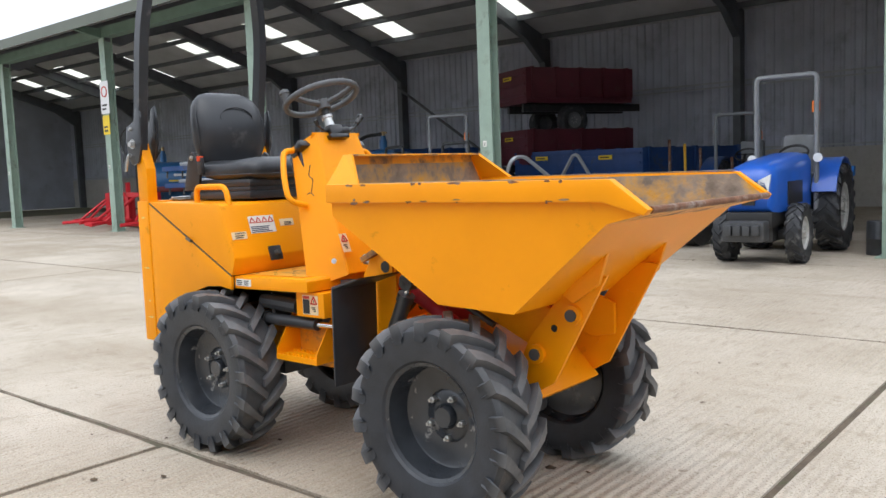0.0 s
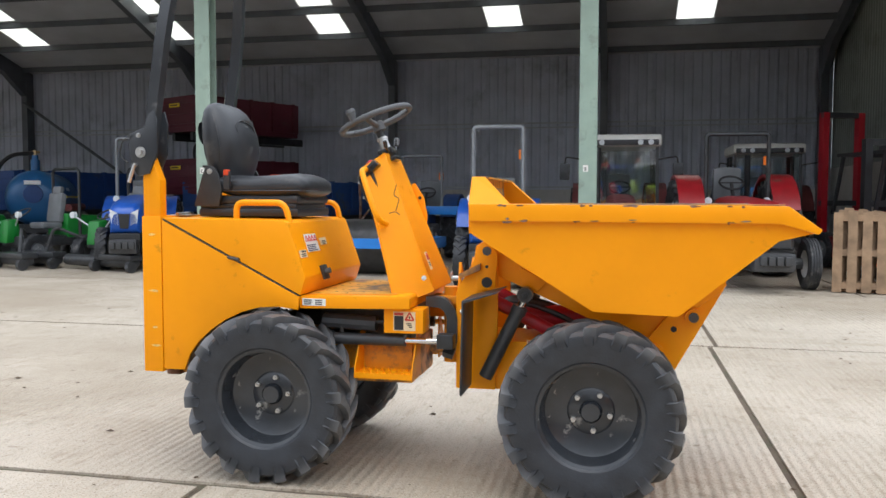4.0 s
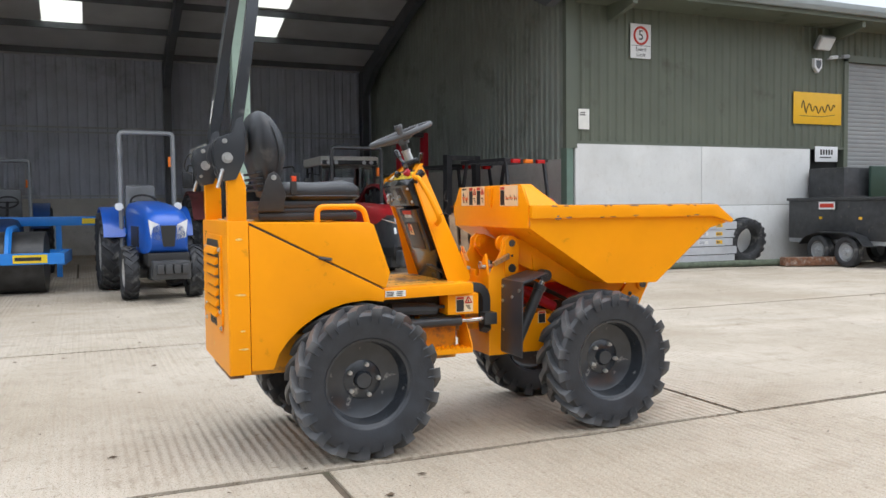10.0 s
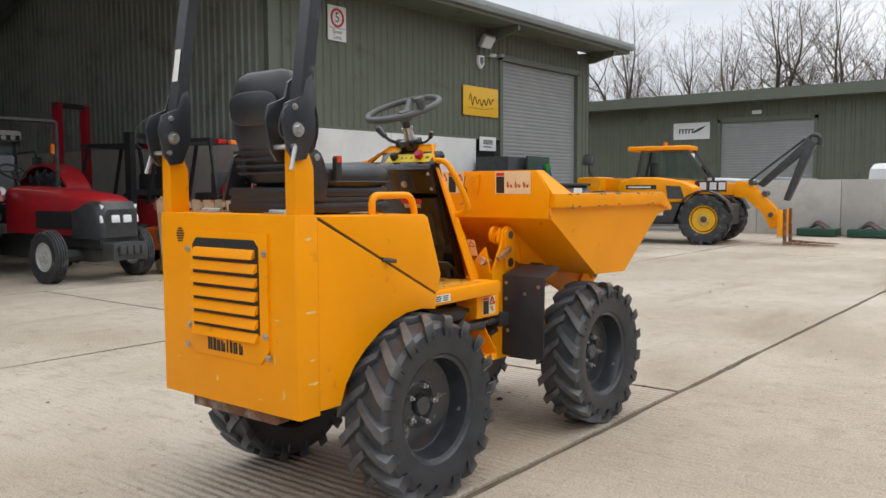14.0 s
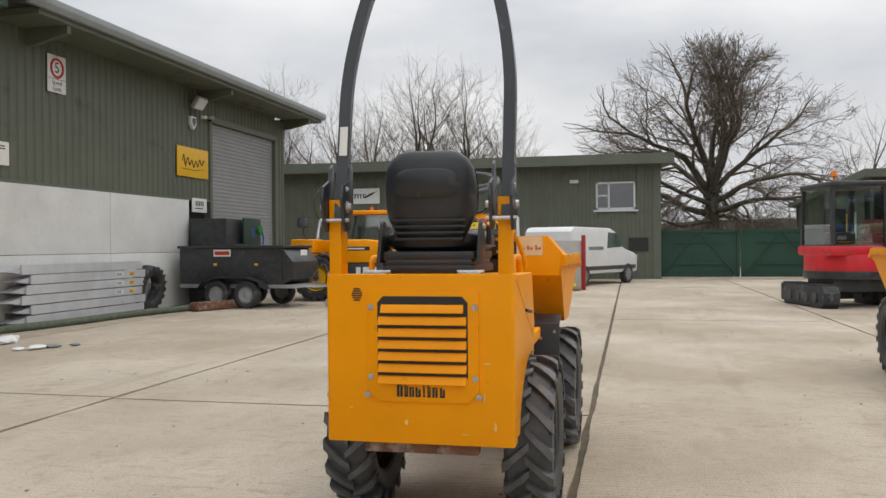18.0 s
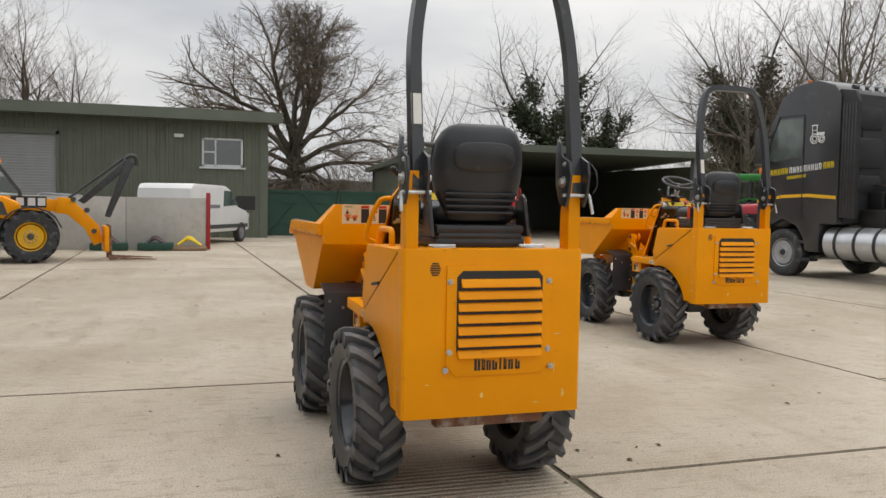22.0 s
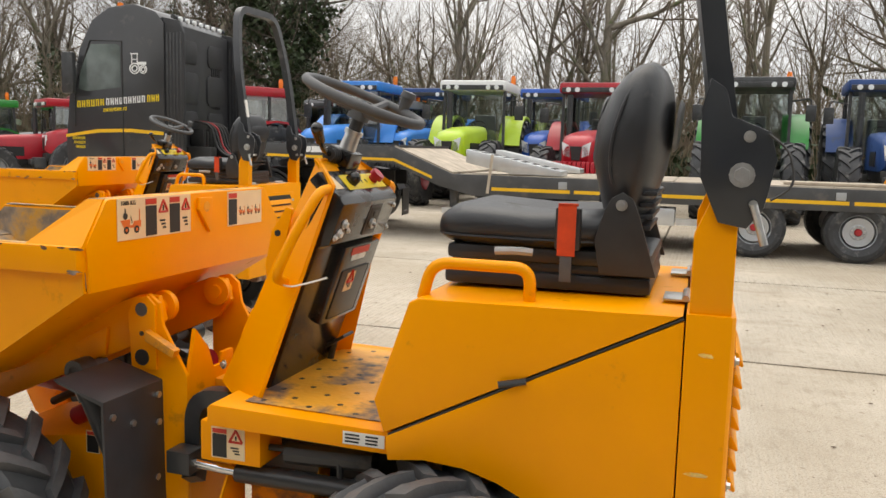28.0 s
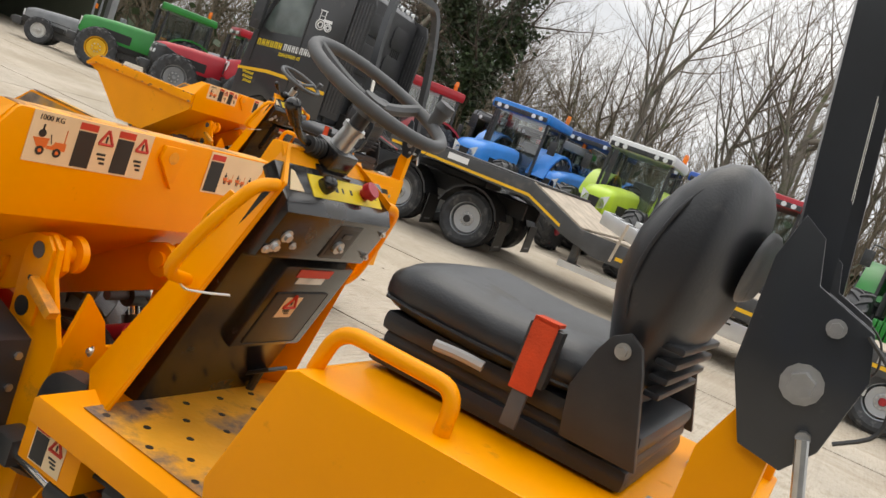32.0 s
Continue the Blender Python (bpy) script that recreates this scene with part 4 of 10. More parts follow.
def wheel(parent, x, y, z, R, W, rim, rim_mat, side=-1, lugs=18, nuts=5, dish=0.35, ribbed=False, turn=0.0, tyre_mat=None, hub_mat=None, lug_h=0.05):
    """A wheel whose outer face looks along side * y. wheel > tyre, hub, wheel_nut. Alike wheels share their meshes."""
    key = (R, W, rim, rim_mat.name, lugs, nuts, dish, ribbed, lug_h)
    w = W / 2
    if key not in WHEELS:
        rb = B()
        d = -w * (1 - dish * 2)
        prof = [(rim * 1.0, -w * 0.80), (rim * 1.05, -w * 0.82), (rim * 1.05, -w * 0.74), (rim * 0.96, -w * 0.66), (rim * 0.90, -w * 0.3), (rim * 0.86, d * 0.3), (rim * 0.82, d - 0.012 * R), (rim * 0.45, d + 0.02 * R), (rim * 0.40, d), (0.0, d)]
        prof[0] = (rim * 0.93, -w * 0.70)
        lathe(rb, prof[::-1], 36, caps=False)
        # the inner face of the rim
        lathe(rb, [(rim * 0.96, w * 0.75), (rim * 0.9, w * 0.3), (rim * 0.8, d + 0.03 * R), (0.0, d + 0.03 * R)], 36, caps=False)
        hb = B()
        lathe(hb, [(0.0, d - 0.07 * R), (rim * 0.17, d - 0.07 * R), (rim * 0.21, d - 0.04 * R), (rim * 0.22, d)], 20)
        nb = B()
        bmesh.ops.create_cone(nb, cap_ends=True, segments=6, radius1=0.032 * R, radius2=0.030 * R, depth=0.06 * R, matrix=Matrix.Rotation(radians(90), 4, "X"))
        bmesh.ops.create_cone(nb, cap_ends=True, segments=8, radius1=0.018 * R, radius2=0.016 * R, depth=0.09 * R, matrix=Matrix.Translation((0, -0.02 * R, 0)) @ Matrix.Rotation(radians(90), 4, "X"))
        WHEELS[key] = (mesh_of("wheel", rb, rim_mat), mesh_of("tyre", tyre_mesh(R, W, rim, lugs, lug_h, ribbed), tyre_mat or M_TYRE, 30), mesh_of("hub", hb, hub_mat or rim_mat), mesh_of("wheel_nut", nb, M_STEEL), d)
    mw, mt, mh, mn, d = WHEELS[key]
    o = new("wheel", mw)
    o.parent = parent
    o.matrix_basis = pose(x, y, z, 0, 0, 0 if side < 0 else 180) @ Matrix.Rotation(radians(turn), 4, "Y")
    for nm, me in (("tyre", mt), ("hub", mh)):
        c = new(nm, me)
        c.parent = o
    for k in range(nuts):
        a = 2 * math.pi * k / nuts + 0.3
        c = new("wheel_nut", mn)
        c.parent = o
        c.matrix_basis = pose(rim * 0.36 * math.cos(a), d - 0.02 * R, rim * 0.36 * math.sin(a))
    return o


# ---- the site dumper ----
def loop_handle(parent, pts, r, radius=0.05, name="grab_handle"):
    bm = B()
    tube(bm, bent(pts, radius, 6), r, 12)
    return part(name, bm, M_YELLOW, parent, "yellow painted tube grab handle")


def add(bm, other):
    """Copies a small bmesh into another."""
    vs = {v: bm.verts.new(v.co) for v in other.verts}
    for f in other.faces:
        bm.faces.new([vs[v] for v in f.verts])
    other.free()


def sticker_danger(parent, m, w, h, cells, name="warning_label"):
    """A cream warning label with a dark text panel and little signs."""
    bm = B()
    plate(bm, m, w, h, 0.0012)
    lab = part(name, bm, M_CREAM, parent, "cream warning label with black text panels and signs")
    up = m @ Matrix.Translation((0, 0, 0.0014))
    ink, red, tri, body = B(), B(), B(), B()
    for kind, x0, x1 in cells:
        cx, cw = (x0 + x1) / 2 * w - w / 2, (x1 - x0) * w
        if kind == "text":
            plate(ink, up, cw * 0.92, h * 0.74, 0.0008, cx, -h * 0.09)
            plate(red, up, cw * 0.92, h * 0.14, 0.0008, cx, h * 0.38)
        elif kind == "sign":
            t = up @ Matrix.Translation((cx, h * 0.2, 0))
            s = cw * 0.46
            for a in range(3):
                p, q = [Vector((s * math.sin(b), s * math.cos(b), 0.0006)) for b in (a * 2.0944, (a + 1) * 2.0944)]
                rod(tri, t @ p, t @ q, 0.0035, 5)
            plate(ink, up, cw * 0.1, h * 0.14, 0.0008, cx, h * 0.2)
            for i in range(3):
                plate(ink, up, cw * (0.5 - 0.1 * i), h * 0.05, 0.0008, cx + cw * 0.08 * (i - 1), -h * (0.12 + 0.09 * i))
        else:
            u = min(cw, h) * 0.9
            at = up @ Matrix.Translation((cx, -h * 0.10, 0))
            for x in (-0.24, 0.22):
                rod(ink, at @ Vector((x * u, -0.20 * u, 0)), at @ Vector((x * u, -0.20 * u, 0.0010)), 0.115 * u, 16)
                rod(body, at @ Vector((x * u, -0.20 * u, 0.0008)), at @ Vector((x * u, -0.20 * u, 0.0014)), 0.05 * u, 12)
            skip = B()
            prism(skip, [(-0.50 * u, 0.10 * u), (-0.06 * u, 0.12 * u), (-0.10 * u, -0.12 * u), (-0.34 * u, -0.12 * u)], "z", 0, 0.0008)
            prism(skip, [(-0.08 * u, -0.14 * u), (0.42 * u, -0.14 * u), (0.42 * u, 0.06 * u), (0.12 * u, 0.06 * u), (0.04 * u, -0.06 * u), (-0.08 * u, -0.06 * u)], "z", 0, 0.0009)
            bmesh.ops.transform(skip, matrix=at, verts=skip.verts)
            add(body, skip)
            rod(body, at @ Vector((0.36 * u, 0.06 * u, 0.0004)), at @ Vector((0.36 * u, 0.40 * u, 0.0004)), 0.014 * u, 5)
            rod(ink, at @ Vector((0.02 * u, 0.0, 0.0004)), at @ Vector((-0.04 * u, 0.22 * u, 0.0004)), 0.012 * u, 5)
            rod(ink, at @ Vector((-0.28 * u, 0.22 * u, 0)), at @ Vector((-0.28 * u, 0.22 * u, 0.0008)), 0.10 * u, 12)
            plate(ink, at, 0.05 * u, 0.16 * u, 0.0008, -0.28 * u, 0.36 * u)
    part("label_print", ink, M_INK, lab)
    if len(red.verts):
        part("label_red_print", red, M_REDINK, lab)
    if len(body.verts):
        part("label_machine_print", body, M_LABELO, lab)
    if len(tri.verts):
        part("label_sign", tri, M_REDINK, lab)
    return lab


def bolt(parent, p, normal, r=0.012, name="bolt", material=None):
    bm = B()
    m = facing(p, normal, (0, 0.1, 1) if abs(normal[2]) < 0.9 else (1, 0, 0))
    bmesh.ops.create_cone(bm, cap_ends=True, segments=12, radius1=r * 1.5, radius2=r * 1.5, depth=r * 0.3, matrix=m @ Matrix.Translation((0, 0, r * 0.15)))
    bmesh.ops.create_cone(bm, cap_ends=True, segments=6, radius1=r, radius2=r * 0.92, depth=r * 0.9, matrix=m @ Matrix.Translation((0, 0, r * 0.7)))
    return part(name, bm, material or M_STEEL, parent)


def site_dumper(m):
    D = thing("site_dumper", "yellow articulated site dumper with folding roll bar parked on the concrete", "dumper", m, "yellow site dumpers")
    HW = 0.405
    XR, ZT = -1.295, 1.175
    # rear body: lower side panels with the wheel arch cut out
    arch = [(-0.53, 0.760), (-0.62, 0.772), (-0.72, 0.765), (-0.80, 0.742), (-0.88, 0.705), (-0.955, 0.655), (-1.015, 0.60), (-1.06, 0.54), (-1.088, 0.466)]
    for s in (-1, 1):
        bm = B()
        prism(bm, [(-1.192, 1.157), (-0.524, 0.8185)] + arch + [(-1.192, 0.466)], "y", s * HW, s * (HW - 0.016), 0.003)
        part("side_panel", bm, M_YELLOW, D)
        bm = B()
        rod(bm, (-0.86, s * (HW + 0.004), 0.992), (-0.80, s * (HW + 0.02), 0.982), 0.008, 8)
        part("panel_catch", bm, M_BLACK, D)
        bm = B()
        tube(bm, [(-1.19, s * (HW - 0.006), 1.1615), (-0.53, s * (HW - 0.006), 0.8225)], 0.0042, 6)
        part("seal", bm, M_INK, D, "black rubber seal along the panel gap")
    # inner box that closes the engine bay
    bm = B()
    prism(bm, [(-1.19, 1.14), (-0.53, 0.80), (-0.53, 0.772), (-0.72, 0.777), (-0.88, 0.717), (-1.02, 0.61), (-1.10, 0.47), (-1.19, 0.47)], "y", -HW + 0.018, HW - 0.018)
    part("engine_bay_box", bm, M_BLACK, D)
    # bonnet under the seat
    bm = B()
    prism(bm, [(-1.192, 1.168), (-0.60, 1.160), (-0.575, 1.148), (-0.492, 0.905), (-0.518, 0.824)], "y", -HW, HW, 0.008)
    part("bonnet", bm, M_YELLOW, D)
    # tail with chamfered corners
    bm = B()
    prism(bm, [(-1.195, -HW - 0.004), (-1.287, -HW - 0.006), (-1.295, -HW + 0.004), (-1.295, HW - 0.004), (-1.287, HW + 0.006), (-1.195, HW + 0.004)], "z", 0.452, ZT, 0.004)
    tail = part("tail_panel", bm, M_YELLOW, D)
    # pale scuffs where the corners have been knocked
    rng = random.Random(17)
    for y, z, w, h in ((0.055, 0.545, 0.016, 0.026), (-0.285, 0.655, 0.006, 0.05), (-0.33, 0.535, 0.012, 0.035), (-0.30, 0.80, 0.05, 0.006), (0.20, 0.90, 0.006, 0.03), (-0.20, 0.50, 0.03, 0.008), (0.30, 0.60, 0.02, 0.006)):
        bm = B()
        mm = facing((-1.2952, y, z), (-1, 0, 0))
        vs = [bm.verts.new(mm @ Vector((math.cos(a) * w * rng.uniform(0.3, 0.65), math.sin(a) * h * rng.uniform(0.3, 0.65), 0.0006))) for a in [k * math.tau / 9 for k in range(9)]]
        bm.faces.new(vs)
        part("paint_scuff", bm, M_SCUFF, tail)
    for s in (-1, 1):
        for x, z, w in ((-1.235, 0.83, 0.05), (-1.225, 0.575, 0.045), (-1.24, 1.09, 0.03), (-1.23, 0.66, 0.025)):
            bm = B()
            mm = facing((x, s * (HW + 0.0052), z), (0, s, 0))
            vs = [bm.verts.new(mm @ Vector((math.cos(a) * w * rng.uniform(0.35, 0.65), math.sin(a) * 0.012 * rng.uniform(0.3, 0.65), 0.0006))) for a in [k * math.tau / 9 for k in range(9)]]
            bm.faces.new(vs)
            part("paint_scuff", bm, M_SCUFF, tail)
    # louvred grille door
    bm = B()
    gy0, gy1, gz0, gz1 = -0.262, 0.222, 0.632, 1.106
    prism(bm, [(gy0, gz1), (gy1, gz1), (gy1, gz0 + 0.05), (gy1 - 0.045, gz0), (gy0 + 0.045, gz0), (gy0, gz0 + 0.05)], "x", XR - 0.010, XR + 0.002, 0.002)
    grille = part("grille_door", bm, M_YELLOW, D)
    # black plate for the shade behind the louvres; the door has no hole
    bm = B()
    prism(bm, [(gy0 + 0.045, gz1 - 0.05), (gy0 + 0.07, gz1 - 0.024), (gy1 - 0.07, gz1 - 0.024), (gy1 - 0.045, gz1 - 0.05), (gy1 - 0.045, gz0 + 0.105), (gy0 + 0.045, gz0 + 0.105)], "x", XR - 0.0125, XR - 0.009)
    part("grille_shade", bm, M_INK, grille)
    for i in range(7):
        z = gz1 - 0.062 - i * 0.0505
        bm = B()
        ya, yb = gy0 + 0.05 + (0.012 if i == 0 else 0), gy1 - 0.05 - (0.012 if i == 0 else 0)
        prism(bm, [(XR - 0.012, z + 0.004), (XR - 0.020, z + 0.001), (XR - 0.034, z - 0.029), (XR - 0.030, z - 0.033), (XR - 0.012, z - 0.026)], "y", ya, yb, 0.002)
        part("louvre", bm, M_YELLOW, grille)
    for y, z in ((gy0 + 0.014, gz1 - 0.07), (gy1 - 0.014, gz1 - 0.07), (gy0 + 0.014, gz0 + 0.105), (gy1 - 0.014, gz0 + 0.105), (gy0 - 0.002, gz0 + 0.028), (gy1 + 0.002, gz0 + 0.028)):
        bolt(grille, (XR - 0.010, y, z), (-1, 0, 0), 0.009)
    # maker's mark as plain upright strokes
    bm = B()
    mm = facing((XR - 0.0105, -0.02, 0.682), (-1, 0, 0))
    for i, (dx, ww, hh) in enumerate(((-0.100, 0.030, 0.058), (-0.072, 0.018, 0.058), (-0.048, 0.024, 0.042), (-0.020, 0.026, 0.042), (0.006, 0.010, 0.056), (0.028, 0.016, 0.056), (0.054, 0.026, 0.042), (0.086, 0.024, 0.042))):
        plate(bm, mm, ww * 0.38, hh, 0.0012, dx - ww * 0.25, hh / 2 - 0.028)
        plate(bm, mm, ww * 0.38, hh * 0.8, 0.0012, dx + ww * 0.25, hh * 0.4 - 0.028)
        plate(bm, mm, ww * 0.9, hh * 0.16, 0.0012, dx, (hh * 0.92 if i % 2 == 0 else hh * 0.1) - 0.028)
    part("maker_mark", bm, M_INK, grille, "black maker's mark drawn as plain strokes")
    # round air vent: black bars stand for the shade in its slots
    bm = B()
    for i in range(6):
        h = 0.026 - abs(i - 2.5) * 0.005
        box(bm, XR - 0.003, XR + 0.001, 0.272 - h, 0.272 + h, 1.062 + i * 0.0098, 1.067 + i * 0.0098)
    part("vent_slot_shade", bm, M_INK, D, "round air vent, its shaded slots laid on as black bars")
    # rear chassis below the tail
    bm = B()
    box(bm, -1.24, -0.05, -0.22, 0.22, 0.41, 0.60, 0.01)
    part("rear_chassis", bm, M_YWORN, D, "yellow rear chassis with rust at its edges")
    bm = B()
    box(bm, -1.27, -1.20, -0.25, 0.25, 0.405, 0.455, 0.006)
    part("tow_beam", bm, M_RUST, D)
    bm = B()
    rod(bm, (-0.65, -0.36, 0.378), (-0.65, 0.36, 0.378), 0.055, 16)
    box(bm, -0.72, -0.54, -0.11, 0.11, 0.29, 0.47, 0.03)
    part("rear_axle", bm, M_BLACK, D)
    # floor and step
    bm = B()
    prism(bm, [(-0.53, 0.822), (-0.03, 0.832), (-0.02, 0.822), (-0.02, 0.775), (-0.53, 0.765)], "y", -0.385, 0.385, 0.004)
    part("foot_plate", bm, M_YELLOW, D)
    bm = B()
    prism(bm, [(-0.505, 0.8245), (-0.10, 0.8330), (-0.10, 0.8345), (-0.505, 0.8262)], "y", -0.33, 0.33)
    part("tread_plate", bm, M_FLOORWEAR, D, "yellow floor worn to bare metal by boots")
    # grip holes as black discs, coloured for the shade inside them
    bm = B()
    lathe(bm, [(0.0, 0.0), (0.0065, 0.0), (0.0085, 0.0), (0.0085, -0.004)], 10)
    bmesh.ops.rotate(bm, matrix=Matrix.Rotation(radians(90), 3, "X"), verts=bm.verts)
    hole_shade = mesh_of("grip_hole_shade", bm, M_INK)
    for i in range(6):
        for j in range(6):
            o = new("grip_hole_shade", hole_shade)
            o.parent = D
            o.matrix_basis = Matrix.Translation((-0.47 + i * 0.066, -0.275 + j * 0.11 + (0.03 if i % 2 else -0.02), 0.8272 + i * 0.0014))
    for s in (-1, 1):
        bm = B()
        y0, y1 = s * 0.20, s * 0.355
        box(bm, -0.285, -0.015, min(y0, y1), max(y0, y1), 0.470, 0.476)
        for i in range(9):
            xx = -0.278 + i * 0.029
            prism(bm, [(xx, 0.476), (xx + 0.013, 0.490), (xx + 0.022, 0.476)], "y", s * 0.351, s * 0.343)
            prism(bm, [(xx, 0.476), (xx + 0.013, 0.490), (xx + 0.022, 0.476)], "y", s * 0.27, s * 0.262)
        box(bm, -0.285, -0.015, min(s * 0.351, s * 0.358), max(s * 0.351, s * 0.358), 0.455, 0.480)
        for xx in (-0.285, -0.021):
            prism(bm, [(s * 0.20, 0.66), (s * 0.25, 0.66), (s * 0.355, 0.50), (s * 0.355, 0.455), (s * 0.20, 0.455)], "x", xx, xx + 0.006)
        part("step", bm, M_YELLOW, D, "yellow serrated access step")
        # steering ram and hoses
        bm = B()
        rod(bm, (-0.40, s * 0.30, 0.622), (-0.06, s * 0.30, 0.622), 0.027, 14)
        rod(bm, (-0.42, s * 0.30, 0.622), (-0.40, s * 0.30, 0.622), 0.034, 14)
        ram = part("steering_ram", bm, M_BLACK, D)
        bm = B()
        rod(bm, (-0.06, s * 0.30, 0.622), (0.09, s * 0.285, 0.622), 0.014, 12)
        part("ram_rod", bm, M_CHROME, ram)
        bm = B()
        tube(bm, bent([(-0.36, s * 0.30, 0.65), (-0.36, s * 0.30, 0.70), (-0.30, s * 0.29, 0.705), (-0.12, s * 0.29, 0.70), (-0.07, s * 0.30, 0.69), (-0.07, s * 0.30, 0.645)], 0.03), 0.009, 8)
        part("hose", bm, M_PLASTIC, ram)
        bm = B()
        box(bm, -0.15, 0.03, min(s * 0.22, s * 0.34), max(s * 0.22, s * 0.34), 0.66, 0.77, 0.005)
        part("side_bracket", bm, M_YELLOW, D)
        sticker_danger(D, facing((-0.055, s * 0.341, 0.715), (0, s, 0)), 0.10, 0.085, (("text", 0.02, 0.48), ("sign", 0.5, 0.98)))
        bm = B()
        mm = facing((-0.46, s * 0.3852, 0.795), (0, s, 0))
        plate(bm, mm, 0.11, 0.032)
        lab = part("pressure_label", bm, M_WHITE, D)
        bm = B()
        bars(bm, mm @ Matrix.Translation((-0.026, 0, 0.0015)), 0.045, 0.026, 3, seed=4)
        bars(bm, mm @ Matrix.Translation((0.028, 0, 0.0015)), 0.045, 0.026, 3, seed=5)
        part("label_print", bm, M_INK, lab)
        # seat side rails
        loop_handle(D, [(-0.848, s * 0.345, 1.160), (-0.848, s * 0.345, 1.238), (-0.612, s * 0.345, 1.238), (-0.59, s * 0.345, 1.150)], 0.0145, 0.055)
    # dark gearbox in the gap between floor and chassis
    bm = B()
    box(bm, -0.50, -0.06, -0.2, 0.2, 0.60, 0.765, 0.01)
    rod(bm, (-0.45, -0.28, 0.70), (-0.2, -0.28, 0.69), 0.035, 10)
    rod(bm, (-0.45, 0.28, 0.70), (-0.2, 0.28, 0.69), 0.03, 10)
    part("transmission", bm, M_BLACK, D)
    # front face of the bonnet: labels and key switch
    nf = Vector((0.256, 0, 0.083)).normalized()
    def on_front(y, h):
        return facing(Vector((-0.492, y, 0.905)) + Vector((-0.083, 0, 0.243)) * h + nf * 0.001, nf)
    bm = B()
    mm = on_front(-0.20, 0.60)
    plate(bm, mm, 0.15, 0.085)
    lab = part("warning_label", bm, M_WHITE, D, "white label with a red row of signs and dark blue text")
    for k in range(4):
        bm = B()
        t = mm @ Matrix.Translation((-0.054 + 0.036 * k, 0.018, 0.002))
        for a in range(3):
            p, q = [Vector((0.017 * math.sin(c), 0.017 * math.cos(c), 0)) for c in (a * 2.0944, (a + 1) * 2.0944)]
            rod(bm, t @ p, t @ q, 0.0026, 5)
        part("label_sign", bm, M_REDINK, lab)
    bm = B()
    bars(bm, mm @ Matrix.Translation((0, -0.024, 0.0015)), 0.138, 0.034, 4, seed=12)
    part("label_print", bm, M_NAVY, lab)
    bm = B()
    mm = on_front(-0.05, 0.6)
    plate(bm, mm, 0.085, 0.035)
    lab = part("caution_label", bm, M_CREAM, D)
    bm = B()
    bars(bm, mm @ Matrix.Translation((0.01, -0.006, 0.0015)), 0.055, 0.02, 3, seed=7)
    part("label_print", bm, M_INK, lab)
    bm = B()
    mm = on_front(-0.17, 0.02)
    obox(bm, mm @ Matrix.Translation((0, 0, 0.006)), 0.07, 0.07, 0.012, 0.004)
    key = part("isolator_switch", bm, M_BLACK, D)
    bm = B()
    rod(bm, mm @ Vector((0, 0, 0.01)), mm @ Vector((0, 0, 0.035)), 0.013, 10)
    part("switch_knob", bm, M_RUBBER, key)
    # caution label on the bonnet's side
    bm = B()
    mm = on_front(-0.345, 0.42)
    plate(bm, mm, 0.085, 0.035)
    lab = part("caution_label", bm, M_CREAM, D)
    bm = B()
    bars(bm, mm @ Matrix.Translation((0.006, -0.006, 0.0015)), 0.06, 0.018, 2, seed=3)
    part("label_print", bm, M_INK, lab)
    flat_text("label_word", "CAUTION", 0.0125, mm @ Matrix.Translation((0.006, 0.010, 0.0018)), M_INK, lab)
    # hinges on the tail top
    for y in (-0.21, 0.21):
        bm = B()
        box(bm, -1.235, -1.14, y - 0.05, y + 0.05, 1.174, 1.180, 0.002)
        rod(bm, (-1.19, y - 0.06, 1.183), (-1.19, y + 0.06, 1.183), 0.008, 8)
        part("hinge", bm, M_STEEL, D)
    # roll bar
    rb = B()
    lean = lambda z: -1.262 + 0.155 * (z - 1.45)
    pts = [(lean(1.42), -0.385, 1.42), (lean(2.04), -0.390, 2.04), (lean(2.30), -0.355, 2.30), (lean(2.53), -0.295, 2.53), (lean(2.53), 0.235, 2.53), (lean(2.30), 0.302, 2.30), (lean(2.04), 0.348, 2.04), (lean(1.42), 0.352, 1.42)]
    tube(rb, bent(pts, 0.14, 6), 0.036, 4)
    bar = part("roll_bar", rb, M_ROPS, D, "black folding steel roll bar", 50)
    bm = B()
    plate(bm, facing((lean(1.76) - 0.027, 0.350, 1.76), (-1, 0, 0.155)), 0.045, 0.13, 0.001)
    part("white_sticker", bm, M_WHITE, bar)
    for s in (-1, 1):
        bm = B()
        prism(bm, [(-1.285, 1.165), (-1.20, 1.165), (-1.20, 1.34), (-1.265, 1.50), (-1.285, 1.50)], "y", s * 0.40, s * 0.345, 0.003)
        part("rollbar_post", bm, M_YELLOW, D)
        for k, yy in ((1, 0.415), (2, 0.327)):
            bm = B()
            prism(bm, [(-1.33, 1.40), (-1.30, 1.36), (-1.245, 1.37), (-1.205, 1.46), (-1.20, 1.60), (-1.215, 1.66), (-1.245, 1.64), (-1.26, 1.585), (-1.335, 1.555), (-1.35, 1.50)], "y", s * yy, s * (yy - 0.012), 0.002)
            hp = part("hinge_plate", bm, M_ROPS, bar)
            bolt(hp, (-1.285, s * (yy if k == 1 else yy - 0.012), 1.468), (0, s if k == 1 else -s, 0), 0.017)
            bolt(hp, (-1.295, s * (yy if k == 1 else yy - 0.012), 1.545), (0, s if k == 1 else -s, 0), 0.008)
        bm = B()
        rod(bm, (-1.31, s * 0.43, 1.41), (-1.31, s * 0.30, 1.41), 0.009, 8)
